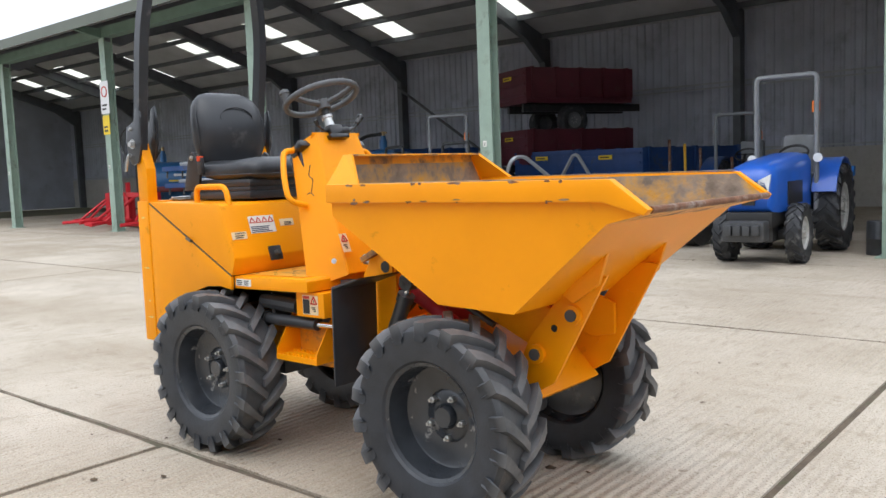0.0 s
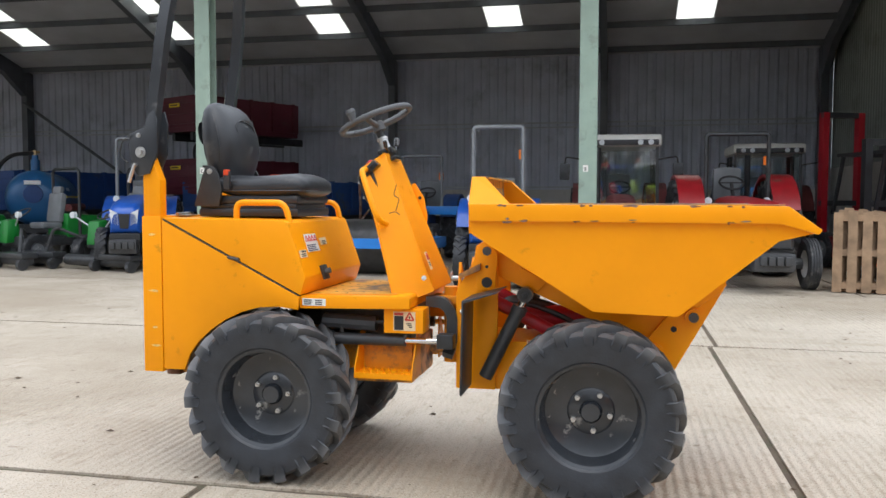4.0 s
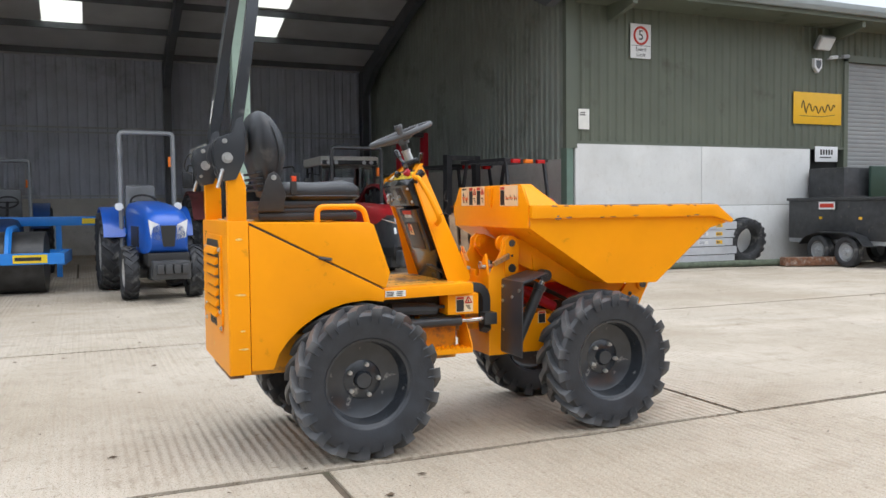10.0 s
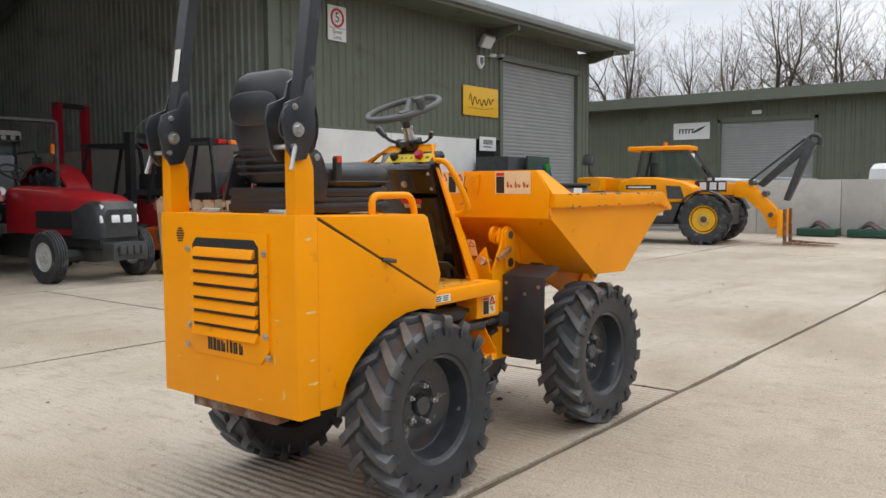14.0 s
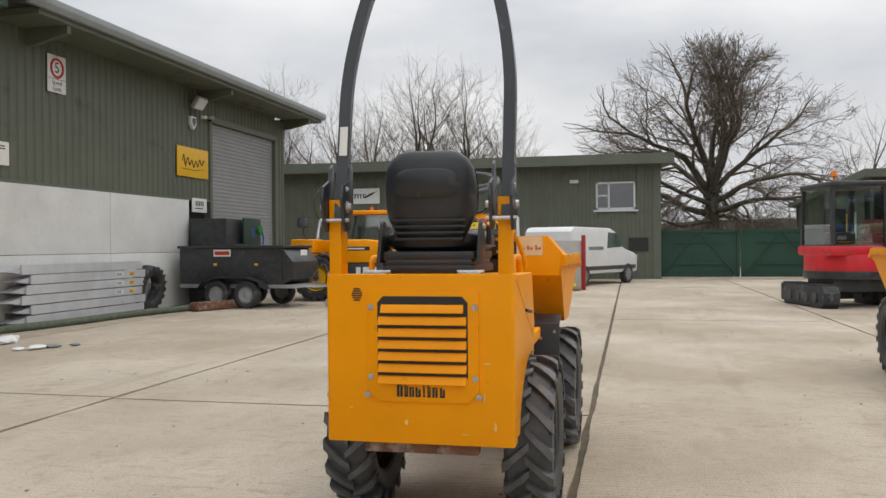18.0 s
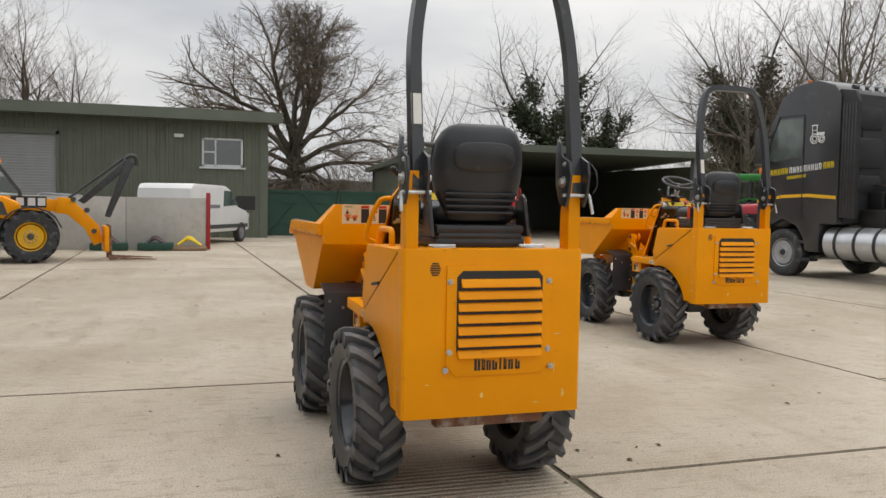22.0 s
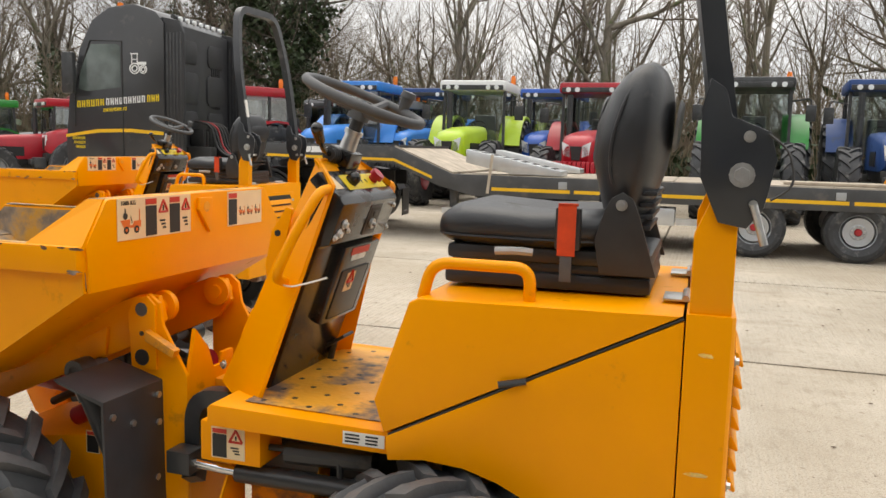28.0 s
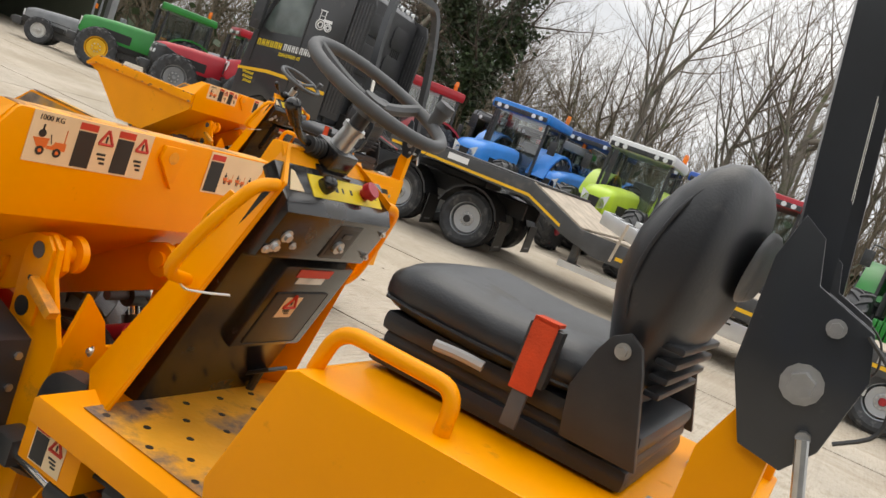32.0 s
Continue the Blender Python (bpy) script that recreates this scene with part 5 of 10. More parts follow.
        rod(bm, (-1.31, s * 0.43, 1.41), (-1.335, s * 0.435, 1.33), 0.008, 8)
        part("locking_pin", bm, M_STEEL, bar)
        bm = B()
        tube(bm, bent([(-1.33, s * 0.42, 1.55), (-1.37, s * 0.43, 1.52), (-1.385, s * 0.43, 1.45), (-1.34, s * 0.43, 1.42)], 0.04, 4), 0.0028, 5)
        part("lanyard", bm, M_PLASTIC, bar)
    dumper_seat(D)
    dumper_dash(D)
    dumper_front(D)
    for s in (-1, 1):
        wheel(D, -0.65, s * 0.425, 0.378, 0.380, 0.226, 0.220, M_RIM, s, 18, 5, 0.56, tyre_mat=M_TREAD, turn=13 if s < 0 else 40, lug_h=0.085)
    return D


def dumper_seat(D):
    """Moulded vinyl seat on a suspension base."""
    def shell(sections, half, n=9, power=2.6):
        """Sections (centre x, z, thickness direction x, z, half thickness, half width) joined as rounded rings."""
        bm = B()
        rings = []
        for cx, cz, nx, nz, ht, hw in sections:
            ring = []
            for k in range(28):
                a = 2 * math.pi * k / 28
                ca, sa = math.cos(a), math.sin(a)
                u = math.copysign(abs(ca) ** (2 / power), ca) * hw
                v = math.copysign(abs(sa) ** (2 / power), sa) * ht
                ring.append(bm.verts.new((cx + nx * v, u, cz + nz * v)))
            rings.append(ring)
        for a, b in zip(rings, rings[1:]):
            for k in range(28):
                bm.faces.new((a[k], a[(k + 1) % 28], b[(k + 1) % 28], b[k]))
        bm.faces.new(rings[0][::-1])
        bm.faces.new(rings[-1])
        return bm
    back = [(-1.02, 1.30, 0.97, 0.2, 0.044, 0.15), (-1.025, 1.36, 0.97, 0.2, 0.056, 0.17), (-1.028, 1.42, 0.98, 0.18, 0.074, 0.20), (-1.030, 1.48, 0.98, 0.16, 0.092, 0.212), (-1.040, 1.56, 0.98, 0.14, 0.094, 0.214), (-1.056, 1.64, 0.98, 0.14, 0.078, 0.204), (-1.068, 1.685, 0.98, 0.14, 0.058, 0.18), (-1.076, 1.712, 0.98, 0.14, 0.036, 0.145), (-1.080, 1.724, 0.98, 0.14, 0.014, 0.10)]
    b = part("seat_back", shell(back, 0.2), M_VINYL, D, "black moulded vinyl seat back", 60)
    bm = B()
    mm = facing((-1.138, 0, 1.575), (-0.985, 0, -0.12))
    for sx in (1.0,):
        ring = [(0.145 * math.copysign(abs(math.cos(a)) ** 0.6, math.cos(a)), 0.066 * math.copysign(abs(math.sin(a)) ** 0.7, math.sin(a))) for a in [2 * math.pi * k / 24 for k in range(24)]]
        vs = [bm.verts.new(mm @ Vector((x, y, 0.003))) for x, y in ring]
        ve = [bm.verts.new(mm @ Vector((x * 0.93, y * 0.88, 0.010))) for x, y in ring]
        bm.faces.new(ve)
        for k in range(24):
            bm.faces.new((vs[k], vs[(k + 1) % 24], ve[(k + 1) % 24], ve[k]))
    part("document_pouch", bm, M_VINYL, b, "", 50)
    bm = B()
    mm = facing((-0.965, 0, 1.60), (0.985, 0, 0.16))
    pts = [mm @ Vector((0.10 * math.cos(a), 0.055 * math.sin(a) - 0.01, 0.003)) for a in [math.pi * 2 * k / 20 for k in range(21)]]
    tube(bm, pts, 0.004, 6, False)
    part("head_pad_piping", bm, M_VINYL, b)
    bm = B()
    for i in range(4):
        bm = B()
        box(bm, -1.110 + i * 0.004, -1.07, -0.17 + i * 0.004, 0.17 - i * 0.004, 1.405 - i * 0.028, 1.417 - i * 0.028, 0.004)
        part("back_rib", bm, M_VINYL, b)
    cushion = [(-1.04, 1.330, 0.0, 1.0, 0.030, 0.19), (-0.99, 1.322, 0.05, 1.0, 0.050, 0.222), (-0.92, 1.316, 0.06, 1.0, 0.056, 0.234), (-0.82, 1.312, 0.04, 1.0, 0.058, 0.238), (-0.72, 1.316, 0.02, 1.0, 0.062, 0.236),
               (-0.65, 1.318, 0.0, 1.0, 0.061, 0.228), (-0.605, 1.315, 0, 1.0, 0.052, 0.212), (-0.580, 1.311, 0, 1.0, 0.038, 0.188), (-0.568, 1.308, 0, 1.0, 0.018, 0.155)]
    bm = shell(cushion, 0.2, power=3.2)
    # the foam is pressed down in the middle and creased towards the front
    for v in bm.verts:
        if v.co.z > 1.32:
            dip = max(0.0, 1 - (v.co.y / 0.15) ** 2) * max(0.0, 1 - ((v.co.x + 0.84) / 0.2) ** 2)
            v.co.z -= 0.016 * dip + 0.004 * noise.noise((v.co.x * 14, v.co.y * 9, 2.0))
    c = part("seat_cushion", bm, M_VINYL, D, "black vinyl seat cushion with bolsters", 70)
    bm = B()
    ring = [(-1.02, 0.205), (-0.95, 0.232), (-0.80, 0.2395), (-0.68, 0.2345), (-0.60, 0.212), (-0.572, 0.16), (-0.566, 0.0), (-0.572, -0.16), (-0.60, -0.212), (-0.68, -0.2345), (-0.80, -0.2395), (-0.95, -0.232), (-1.02, -0.205)]
    tube(bm, [(x, y, 1.293) for x, y in ring], 0.0035, 6)
    part("cushion_piping", bm, M_VINYL, c)
    for s in (-1, 1):
        bm = B()
        tube(bm, bent([(-1.040, s * 0.165, 1.375), (-1.000, s * 0.204, 1.44), (-0.998, s * 0.213, 1.53), (-1.030, s * 0.206, 1.64), (-1.065, s * 0.155, 1.70)], 0.06, 5), 0.0035, 6)
        part("back_piping", bm, M_VINYL, b)
    # gaiter under the cushion
    bm = B()
    for z0, z1, g in ((1.170, 1.212, 0.0), (1.205, 1.238, 0.012), (1.232, 1.272, 0.004)):
        bm = B()
        box(bm, -1.11, -0.60 - g, -0.215 + g, 0.215 - g, z0, z1, 0.016)
        part("gaiter_fold", bm, M_VINYL, D)
    for s in (-1, 1):
        bm = B()
        prism(bm, [(-1.12, 1.22), (-0.99, 1.22), (-0.975, 1.30), (-0.995, 1.37), (-1.010, 1.40), (-1.035, 1.415), (-1.06, 1.40), (-1.075, 1.365)], "y", s * 0.238, s * 0.222, 0.003)
        part("recliner_plate", bm, M_PLASTIC, D)
        bolt(D, (-1.035, s * 0.239, 1.385), (0, s, 0), 0.009)
    bm = B()
    box(bm, -0.945, -0.885, 0.235, 0.262, 1.275, 1.375, 0.006)
    part("belt_reel", bm, M_PLASTIC, D)
    bm = B()
    box(bm, -0.935, -0.893, 0.2625, 0.268, 1.262, 1.385)
    box(bm, -0.935, -0.893, 0.232, 0.268, 1.378, 1.384)
    part("seat_belt", bm, M_BELT, D, "bright orange-red seat belt webbing")
    bm = B()
    box(bm, -0.928, -0.900, 0.258, 0.266, 1.20, 1.265, 0.002)
    part("belt_tongue", bm, M_RUBBER, D)
    bm = B()
    box(bm, -0.955, -0.925, -0.262, -0.238, 1.30, 1.385, 0.004)
    buckle = part("belt_buckle", bm, M_PLASTIC, D)
    bm = B()
    box(bm, -0.952, -0.928, -0.266, -0.240, 1.366, 1.392, 0.003)
    part("buckle_button", bm, M_BELT, buckle)
    bm = B()
    tube(bm, bent([(-0.83, 0.236, 1.262), (-0.79, 0.245, 1.265), (-0.74, 0.25, 1.262)], 0.02), 0.010, 8)
    part("recline_lever", bm, M_LEVER, D, "pale grey recline lever")


def dumper_dash(D):
    """Slanted console with the steering column."""
    a0, a1 = Vector((-0.082, 0, 0.775)), Vector((-0.300, 0, 1.395))
    ax = (a1 - a0).normalized()
    nx = Vector((-ax.z, 0, ax.x))  # away to the rear
    def pt(u, v):
        p = a0 + ax * u - nx * v
        return (p.x, p.z)
    L = (a1 - a0).length
    # yellow shroud: a plate folded round the front, wider at the floor
    bm = B()
    hi = [(-0.287, -0.205, 1.402), (-0.205, -0.130, 1.470), (-0.205, 0.130, 1.470), (-0.287, 0.205, 1.402)]
    lo = [(-0.105, -0.305, 0.778), (0.050, -0.205, 0.838), (0.050, 0.205, 0.838), (-0.105, 0.305, 0.778)]
    rows = []
    for ring, push in ((hi, 0.0), (lo, 0.0), (lo, 0.009), (hi, 0.009)):
        rows.append([bm.verts.new((x - push, y * (1 - push * 2), z - push * 0.4)) for x, y, z in ring])
    for a, b in ((0, 1), (1, 2), (2, 3), (3, 0)):
        for k in range(3):
            bm.faces.new((rows[a][k], rows[a][k + 1], rows[b][k + 1], rows[b][k]))
    for k in (0, 3):
        bm.faces.new([r[k] for r in rows])
    bmesh.ops.recalc_face_normals(bm, faces=bm.faces)
    bmesh.ops.bevel(bm, geom=[e for e in bm.edges if e.calc_length() > 0.3], offset=0.004, segments=2, affect="EDGES")
    part("front_shroud", bm, M_YELLOW, D, "yellow folded console shroud with a few paint chips", 25)
    # top plate that carries the steering column
    bm = B()
    prism(bm, [(-0.240, 1.405), (-0.205, 1.462), (-0.205, 1.470), (-0.250, 1.415)], "y", -0.15, 0.15, 0.001)
    part("shroud_top", bm, M_YELLOW, D)
    # lug on the shroud's edge, a black disc for the shade of its hole
    bm = B()
    prism(bm, [(-0.150, 1.330), (-0.130, 1.335), (-0.085, 1.265), (-0.066, 1.170), (-0.072, 1.110), (-0.095, 1.100)], "y", 0.158, 0.166, 0.002)
    lug = part("shroud_lug", bm, M_YELLOW, D)
    bm = B()
    rod(bm, (-0.105, 0.156, 1.262), (-0.105, 0.168, 1.262), 0.009, 14)
    part("lug_hole_shade", bm, M_INK, lug)
    for s in (-1, 1):
        loop_handle(D, [(-0.272, s * 0.202, 1.390), (-0.276, s * 0.262, 1.386), (-0.232, s * 0.306, 1.285), (-0.182, s * 0.326, 1.165), (-0.166, s * 0.240, 1.142)], 0.0135, 0.06)
        for x, y, z in ((0.012, 0.252, 0.90),):
            bolt(D, (x, s * y, z), (0.35, s * 0.85, 0.25), 0.008)
    sticker_danger(D, facing((0.019, -0.190, 0.975), (0.93, 0, 0.37)), 0.045, 0.085, (("sign", 0.02, 0.98),), "hazard_label")
    bm = B()
    prism(bm, [pt(-0.02, 0.0), pt(L * 0.74, 0.0), pt(L * 0.765, -0.028), pt(L * 0.945, -0.031), pt(L * 0.97, -0.012), pt(L + 0.0, 0.05), pt(-0.02, 0.06)], "y", -0.198, 0.198, 0.008)
    con = part("console", bm, M_GLOSSBLACK, D, "glossy black plastic dashboard console")
    # proud fuse cover, key pocket and bolts
    up = lambda u, y, v: facing(Vector((pt(u, v)[0], y, pt(u, v)[1])), nx, ax)
    bm = B()
    obox(bm, up(L * 0.545, -0.062, -0.010), 0.255, 0.245, 0.034, 0.008)
    cover = part("fuse_cover", bm, M_GLOSSBLACK, con)
    bm = B()
    obox(bm, up(L * 0.50, -0.055, -0.0275), 0.19, 0.155, 0.006, 0.006)
    part("cover_lid", bm, M_PLASTIC, cover)
    bm = B()
    obox(bm, up(L * 0.855, -0.045, -0.0285), 0.088, 0.094, 0.008, 0.003)
    pocket = part("key_pocket", bm, M_PLASTIC, con)
    # the pocket is not sunk: a black plate gives it a recess's shade
    bm = B()
    obox(bm, up(L * 0.855, -0.045, -0.0300), 0.070, 0.076, 0.008, 0.003)
    part("pocket_shade", bm, M_INK, pocket)
    bm = B()
    rod(bm, up(L * 0.84, -0.035, -0.032).translation, up(L * 0.84, -0.035, -0.042).translation, 0.016, 14)
    rod(bm, up(L * 0.84, -0.035, -0.040).translation, up(L * 0.84, -0.035, -0.052).translation, 0.006, 8)
    part("ignition_switch", bm, M_STEEL, pocket)
    bm = B()
    obox(bm, up(L * 0.885, -0.045, -0.034), 0.030, 0.014, 0.006, 0.002)
    part("rocker_switch", bm, M_PLASTIC, pocket)
    bm = B()
    plate(bm, up(L * 0.705, -0.045, -0.0274), 0.125, 0.022, 0.002)
    part("red_label", bm, M_REDINK, con)
    bm = B()
    plate(bm, up(L * 0.672, -0.045, -0.0274), 0.10, 0.018, 0.001)
    part("worn_label", bm, M_STEEL, con)
    sticker_danger(con, up(L * 0.555, -0.030, -0.0312), 0.058, 0.060, (("sign", 0.05, 0.95),), "hazard_label")
    for u, y, r in ((0.855, 0.150, 0.010), (0.815, 0.168, 0.010), (0.80, 0.186, 0.007), (0.82, 0.110, 0.006), (0.91, -0.185, 0.006), (0.80, -0.185, 0.006)):
        bolt(con, Vector((pt(L * u, -0.0298)[0], y, pt(L * u, -0.0298)[1])), nx, r)
    # sloping instrument panel across the top
    tn = Vector((-0.72, 0, 0.69)).normalized()
    tu = Vector((tn.z, 0, -tn.x))
    t0 = Vector((-0.2505, 0, 1.388))
    tp = lambda x, y, h=0.0: facing(t0 + tu * x + Vector((0, y, 0)) + tn * h, tn, tu)
    bm = B()
    obox(bm, tp(0.0, -0.008, 0.006), 0.405, 0.088, 0.036, 0.007)
    top = part("instrument_panel", bm, M_GLOSSBLACK, D)
    bm = B()
    obox(bm, tp(-0.002, -0.040, 0.0245), 0.27, 0.054, 0.004, 0.0015)
    part("yellow_fascia", bm, M_LABELY, top)
    bm = B()
    for y, w in ((0.002, 0.012), (-0.022, 0.006), (-0.055, 0.008), (-0.15, 0.016)):
        plate(bm, tp(-0.002, y, 0.0266), w, 0.012, 0.0006)
    part("fascia_mark", bm, M_INK, top)
    bm = B()
    rod(bm, tp(0.0, 0.048, 0.022).translation, tp(0.0, 0.048, 0.040).translation, 0.019, 14)
    bmesh.ops.create_uvsphere(bm, u_segments=14, v_segments=8, radius=0.019, matrix=tp(0.0, 0.048, 0.040))
    part("push_button", bm, M_GLOSSBLACK, top)
    bm = B()
    rod(bm, tp(0.0, -0.108, 0.022).translation, tp(0.0, -0.108, 0.044).translation, 0.014, 14)
    rod(bm, tp(0.0, -0.108, 0.040).translation, tp(0.0, -0.108, 0.056).translation, 0.022, 16, 0.020)
    part("stop_button", bm, M_REDBUTTON, top, "red emergency stop button")
    bm = B()
    prism(bm, [(-0.024, -0.022), (0.024, -0.022), (0.010, 0.024), (0.0, 0.026)], "z", 0.0, 0.002)
    bmesh.ops.transform(bm, matrix=tp(0.0, 0.150, 0.0242), verts=bm.verts)
    part("cream_triangle_label", bm, M_CREAM, top)
    # column with its switch box and bright collar
    c0, c1 = Vector((-0.205, -0.010, 1.43)), Vector((-0.272, -0.013, 1.600))
    cd = (c1 - c0).normalized()
    bm = B()
    obox(bm, facing(c0 + cd * 0.045, cd, (1, 0, 0)), 0.085, 0.075, 0.050, 0.008)
    obox(bm, facing(c0 + cd * 0.010, cd, (1, 0, 0)), 0.115, 0.090, 0.022, 0.006)
    part("switch_box", bm, M_GLOSSBLACK, D)
    bm = B()
    rod(bm, c0 + cd * 0.06, c1, 0.019, 14)
    col = part("steering_column", bm, M_PLASTIC, D)
    bm = B()
    rod(bm, c0 + cd * 0.070, c0 + cd * 0.118, 0.025, 16, 0.022)
    rod(bm, c0 + cd * 0.116, c0 + cd * 0.128, 0.027, 16)
    part("column_collar", bm, M_STEEL, col)
    ctr, tilt = Vector((-0.280, -0.015, 1.632)), radians(-22)
    bm = B()
    W = Matrix.Translation(ctr) @ Matrix.Rotation(tilt, 4, "Y")
    tube(bm, [W @ Vector((0.172 * math.cos(a), 0.172 * math.sin(a), 0)) for a in [2 * math.pi * k / 40 for k in range(41)]], 0.0145, 10, False)
    sw = part("steering_wheel", bm, M_RUBBER, D, "dark grey steering wheel with a spinner knob", 60)
    bm = B()
    rod(bm, W @ Vector((0, 0, -0.055)), W @ Vector((0, 0, -0.01)), 0.032, 14, 0.028)
    part("wheel_hub", bm, M_RUBBER, sw)
    for a in (0.5, 2.6, 4.71):
        bm = B()
        tube(bm, bent([W @ Vector((0.0, 0.0, -0.03)), W @ Vector((0.09 * math.cos(a), 0.09 * math.sin(a), -0.022)), W @ Vector((0.17 * math.cos(a), 0.17 * math.sin(a), 0))], 0.05, 4), 0.014, 8)
        part("spoke", bm, M_RUBBER, sw)
    bm = B()
    k0 = W @ Vector((-0.06, -0.160, 0.0))
    kn = (W.to_3x3() @ Vector((0, 0, 1))).normalized()
    rod(bm, k0, k0 + kn * 0.045, 0.014, 12, 0.020)
    rod(bm, k0 + kn * 0.045, k0 + kn * 0.062, 0.024, 12, 0.021)
    part("spinner_knob", bm, M_RUBBER, sw)
    # direction lever with a ribbed boss on the switch box
    bm = B()
    tube(bm, bent([(-0.215, 0.045, 1.478), (-0.214, 0.085, 1.483), (-0.222, 0.128, 1.495), (-0.226, 0.158, 1.522)], 0.03), 0.0085, 8)
    lev = part("shuttle_lever", bm, M_GLOSSBLACK, D)
    bm = B()
    for k in range(4):
        rod(bm, (-0.214, 0.036 + k * 0.011, 1.476 + k * 0.001), (-0.214, 0.045 + k * 0.011, 1.477 + k * 0.001), 0.023 - 0.001 * k, 14)
    part("lever_boss", bm, M_PLASTIC, lev)
    bm = B()
    rod(bm, (-0.225, 0.152, 1.515), (-0.231, 0.186, 1.548), 0.013, 12, 0.017)
    bmesh.ops.create_uvsphere(bm, u_segments=12, v_segments=8, radius=0.017, matrix=Matrix.Translation((-0.231, 0.186, 1.548)))
    part("lever_knob", bm, M_GLOSSBLACK, lev)
    bm = B()
    tube(bm, bent([(-0.205, -0.05, 1.475), (-0.200, -0.085, 1.48), (-0.203, -0.115, 1.50)], 0.03), 0.006, 8)
    rod(bm, (-0.203, -0.113, 1.498), (-0.206, -0.125, 1.525), 0.010, 10)
    part("hydraulic_lever", bm, M_GLOSSBLACK, D)
    # pedals
    bm = B()
    obox(bm, pose(-0.14, -0.155, 0.895, 0, 32, 0), 0.09, 0.075, 0.010, 0.003)
    tube(bm, bent([(-0.13, -0.155, 0.89), (-0.12, -0.155, 0.85), (-0.11, -0.155, 0.80)], 0.03), 0.011, 8)
    part("foot_pedal", bm, M_BLACK, D)
    # loose cable ends
    bm = B()
    tube(bm, bent([(-0.170, 0.265, 1.140), (-0.20, 0.275, 1.135), (-0.255, 0.270, 1.150), (-0.30, 0.262, 1.165)], 0.03), 0.0025, 5)
    part("cable_tie", bm, M_WHITE, D, "white loose cable tie")
    bm = B()
    tube(bm, bent([(-0.12, -0.246, 1.20), (-0.10, -0.25, 1.26), (-0.13, -0.25, 1.27), (-0.115, -0.25, 1.32)], 0.02), 0.0022, 5)
    tube(bm, bent([(-0.15, -0.246, 1.19), (-0.12, -0.25, 1.20), (-0.10, -0.25, 1.185)], 0.02), 0.0022, 5)
    part("cable_tie", bm, M_INK, D)


def dumper_front(D):
    """Front frame, lift gear and skip, turned a few degrees about the centre joint."""
    F = Matrix.Translation((0.10, 0, 0)) @ Matrix.Rotation(radians(-0.5), 4, "Z") @ Matrix.Translation((-0.10, 0, 0))
    def fp(name, bm, material, parent=D, label="", smooth=35.0):
        if parent is D:
            bmesh.ops.transform(bm, matrix=F, verts=bm.verts)
        else:
            bmesh.ops.transform(bm, matrix=F, verts=bm.verts)
        return part(name, bm, material, parent, label, smooth)
    # centre joint
    bm = B()
    for z in (0.55, 0.78):
        box(bm, 0.0, 0.17, -0.07, 0.07, z - 0.018, z + 0.018, 0.006)
    rod(bm, (0.09, 0, 0.48), (0.09, 0, 0.84), 0.036, 14)
    fp("centre_joint", bm, M_YWORN)
    for s in (-1, 1):
        bm = B()
        tube(bm, bent([(0.02, s * 0.20, 0.79), (0.10, s * 0.21, 0.79), (0.135, s * 0.20, 0.74), (0.135, s * 0.20, 0.60), (0.12, s * 0.24, 0.55)], 0.05, 4), 0.034, 4)
        box(bm, 0.085, 0.16, min(s * 0.24, s * 0.31), max(s * 0.24, s * 0.31), 0.59, 0.655, 0.006)
        fp("joint_bracket", bm, M_BLACK)
    # mast: rear plate with a notched top and two side plates
    for s in (-1, 1):
        bm = B()
        prism(bm, [(0.155, 0.40), (0.335, 0.40), (0.345, 0.60), (0.345, 1.02), (0.320, 1.062), (0.28, 1.07), (0.245, 1.045), (0.235, 0.98), (0.155, 0.84)], "y", s * 0.215, s * 0.200, 0.004)
        sp = fp("mast_plate", bm, M_YELLOW)
        bm = B()
        prism(bm, [(0.25, 0.85), (0.335, 0.85), (0.345, 1.01), (0.32, 1.058), (0.28, 1.065), (0.252, 1.04)], "y", s * 0.226, s * 0.215, 0.004)
        fp("pivot_boss", bm, M_YELLOW, sp)
        for z, r, mt in ((1.025, 0.020, M_RUBBER), (0.885, 0.024, M_INK), (0.955, 0.007, M_INK)):
            bm = B()
            rod(bm, (0.297, s * 0.224, z), (0.297, s * 0.2285, z), r, 14)
            fp("pin", bm, mt, sp)
        bm = B()
        rod(bm, (0.285, s * 0.150, 1.022), (0.285, s * 0.130, 1.022), 0.046, 18)
        rod(bm, (0.285, s * 0.195, 1.022), (0.285, s * 0.120, 1.022), 0.022, 14)
        fp("lift_eye", bm, M_YELLOW)
    bm = B()
    prism(bm, [(-0.20, 0.40), (0.20, 0.40), (0.20, 0.84), (0.165, 0.97), (0.10, 0.90), (0.075, 0.835), (0.03, 0.835), (0.03, 0.87), (-0.03, 0.87), (-0.03, 0.835), (-0.075, 0.835), (-0.10, 0.90), (-0.165, 0.97), (-0.20, 0.84)], "x", 0.158, 0.172, 0.003)
    fp("mast_back", bm, M_YELLOW)
    bm = B()
    rod(bm, (0.13, -0.17, 0.895), (0.20, -0.17, 0.895), 0.012, 10)
    tube(bm, [(0.125, -0.17 + 0.02 * math.cos(a), 0.905 + 0.02 * math.sin(a)) for a in [2 * math.pi * k / 14 for k in range(15)]], 0.003, 5, False)
    fp("safety_pin", bm, M_STEEL)
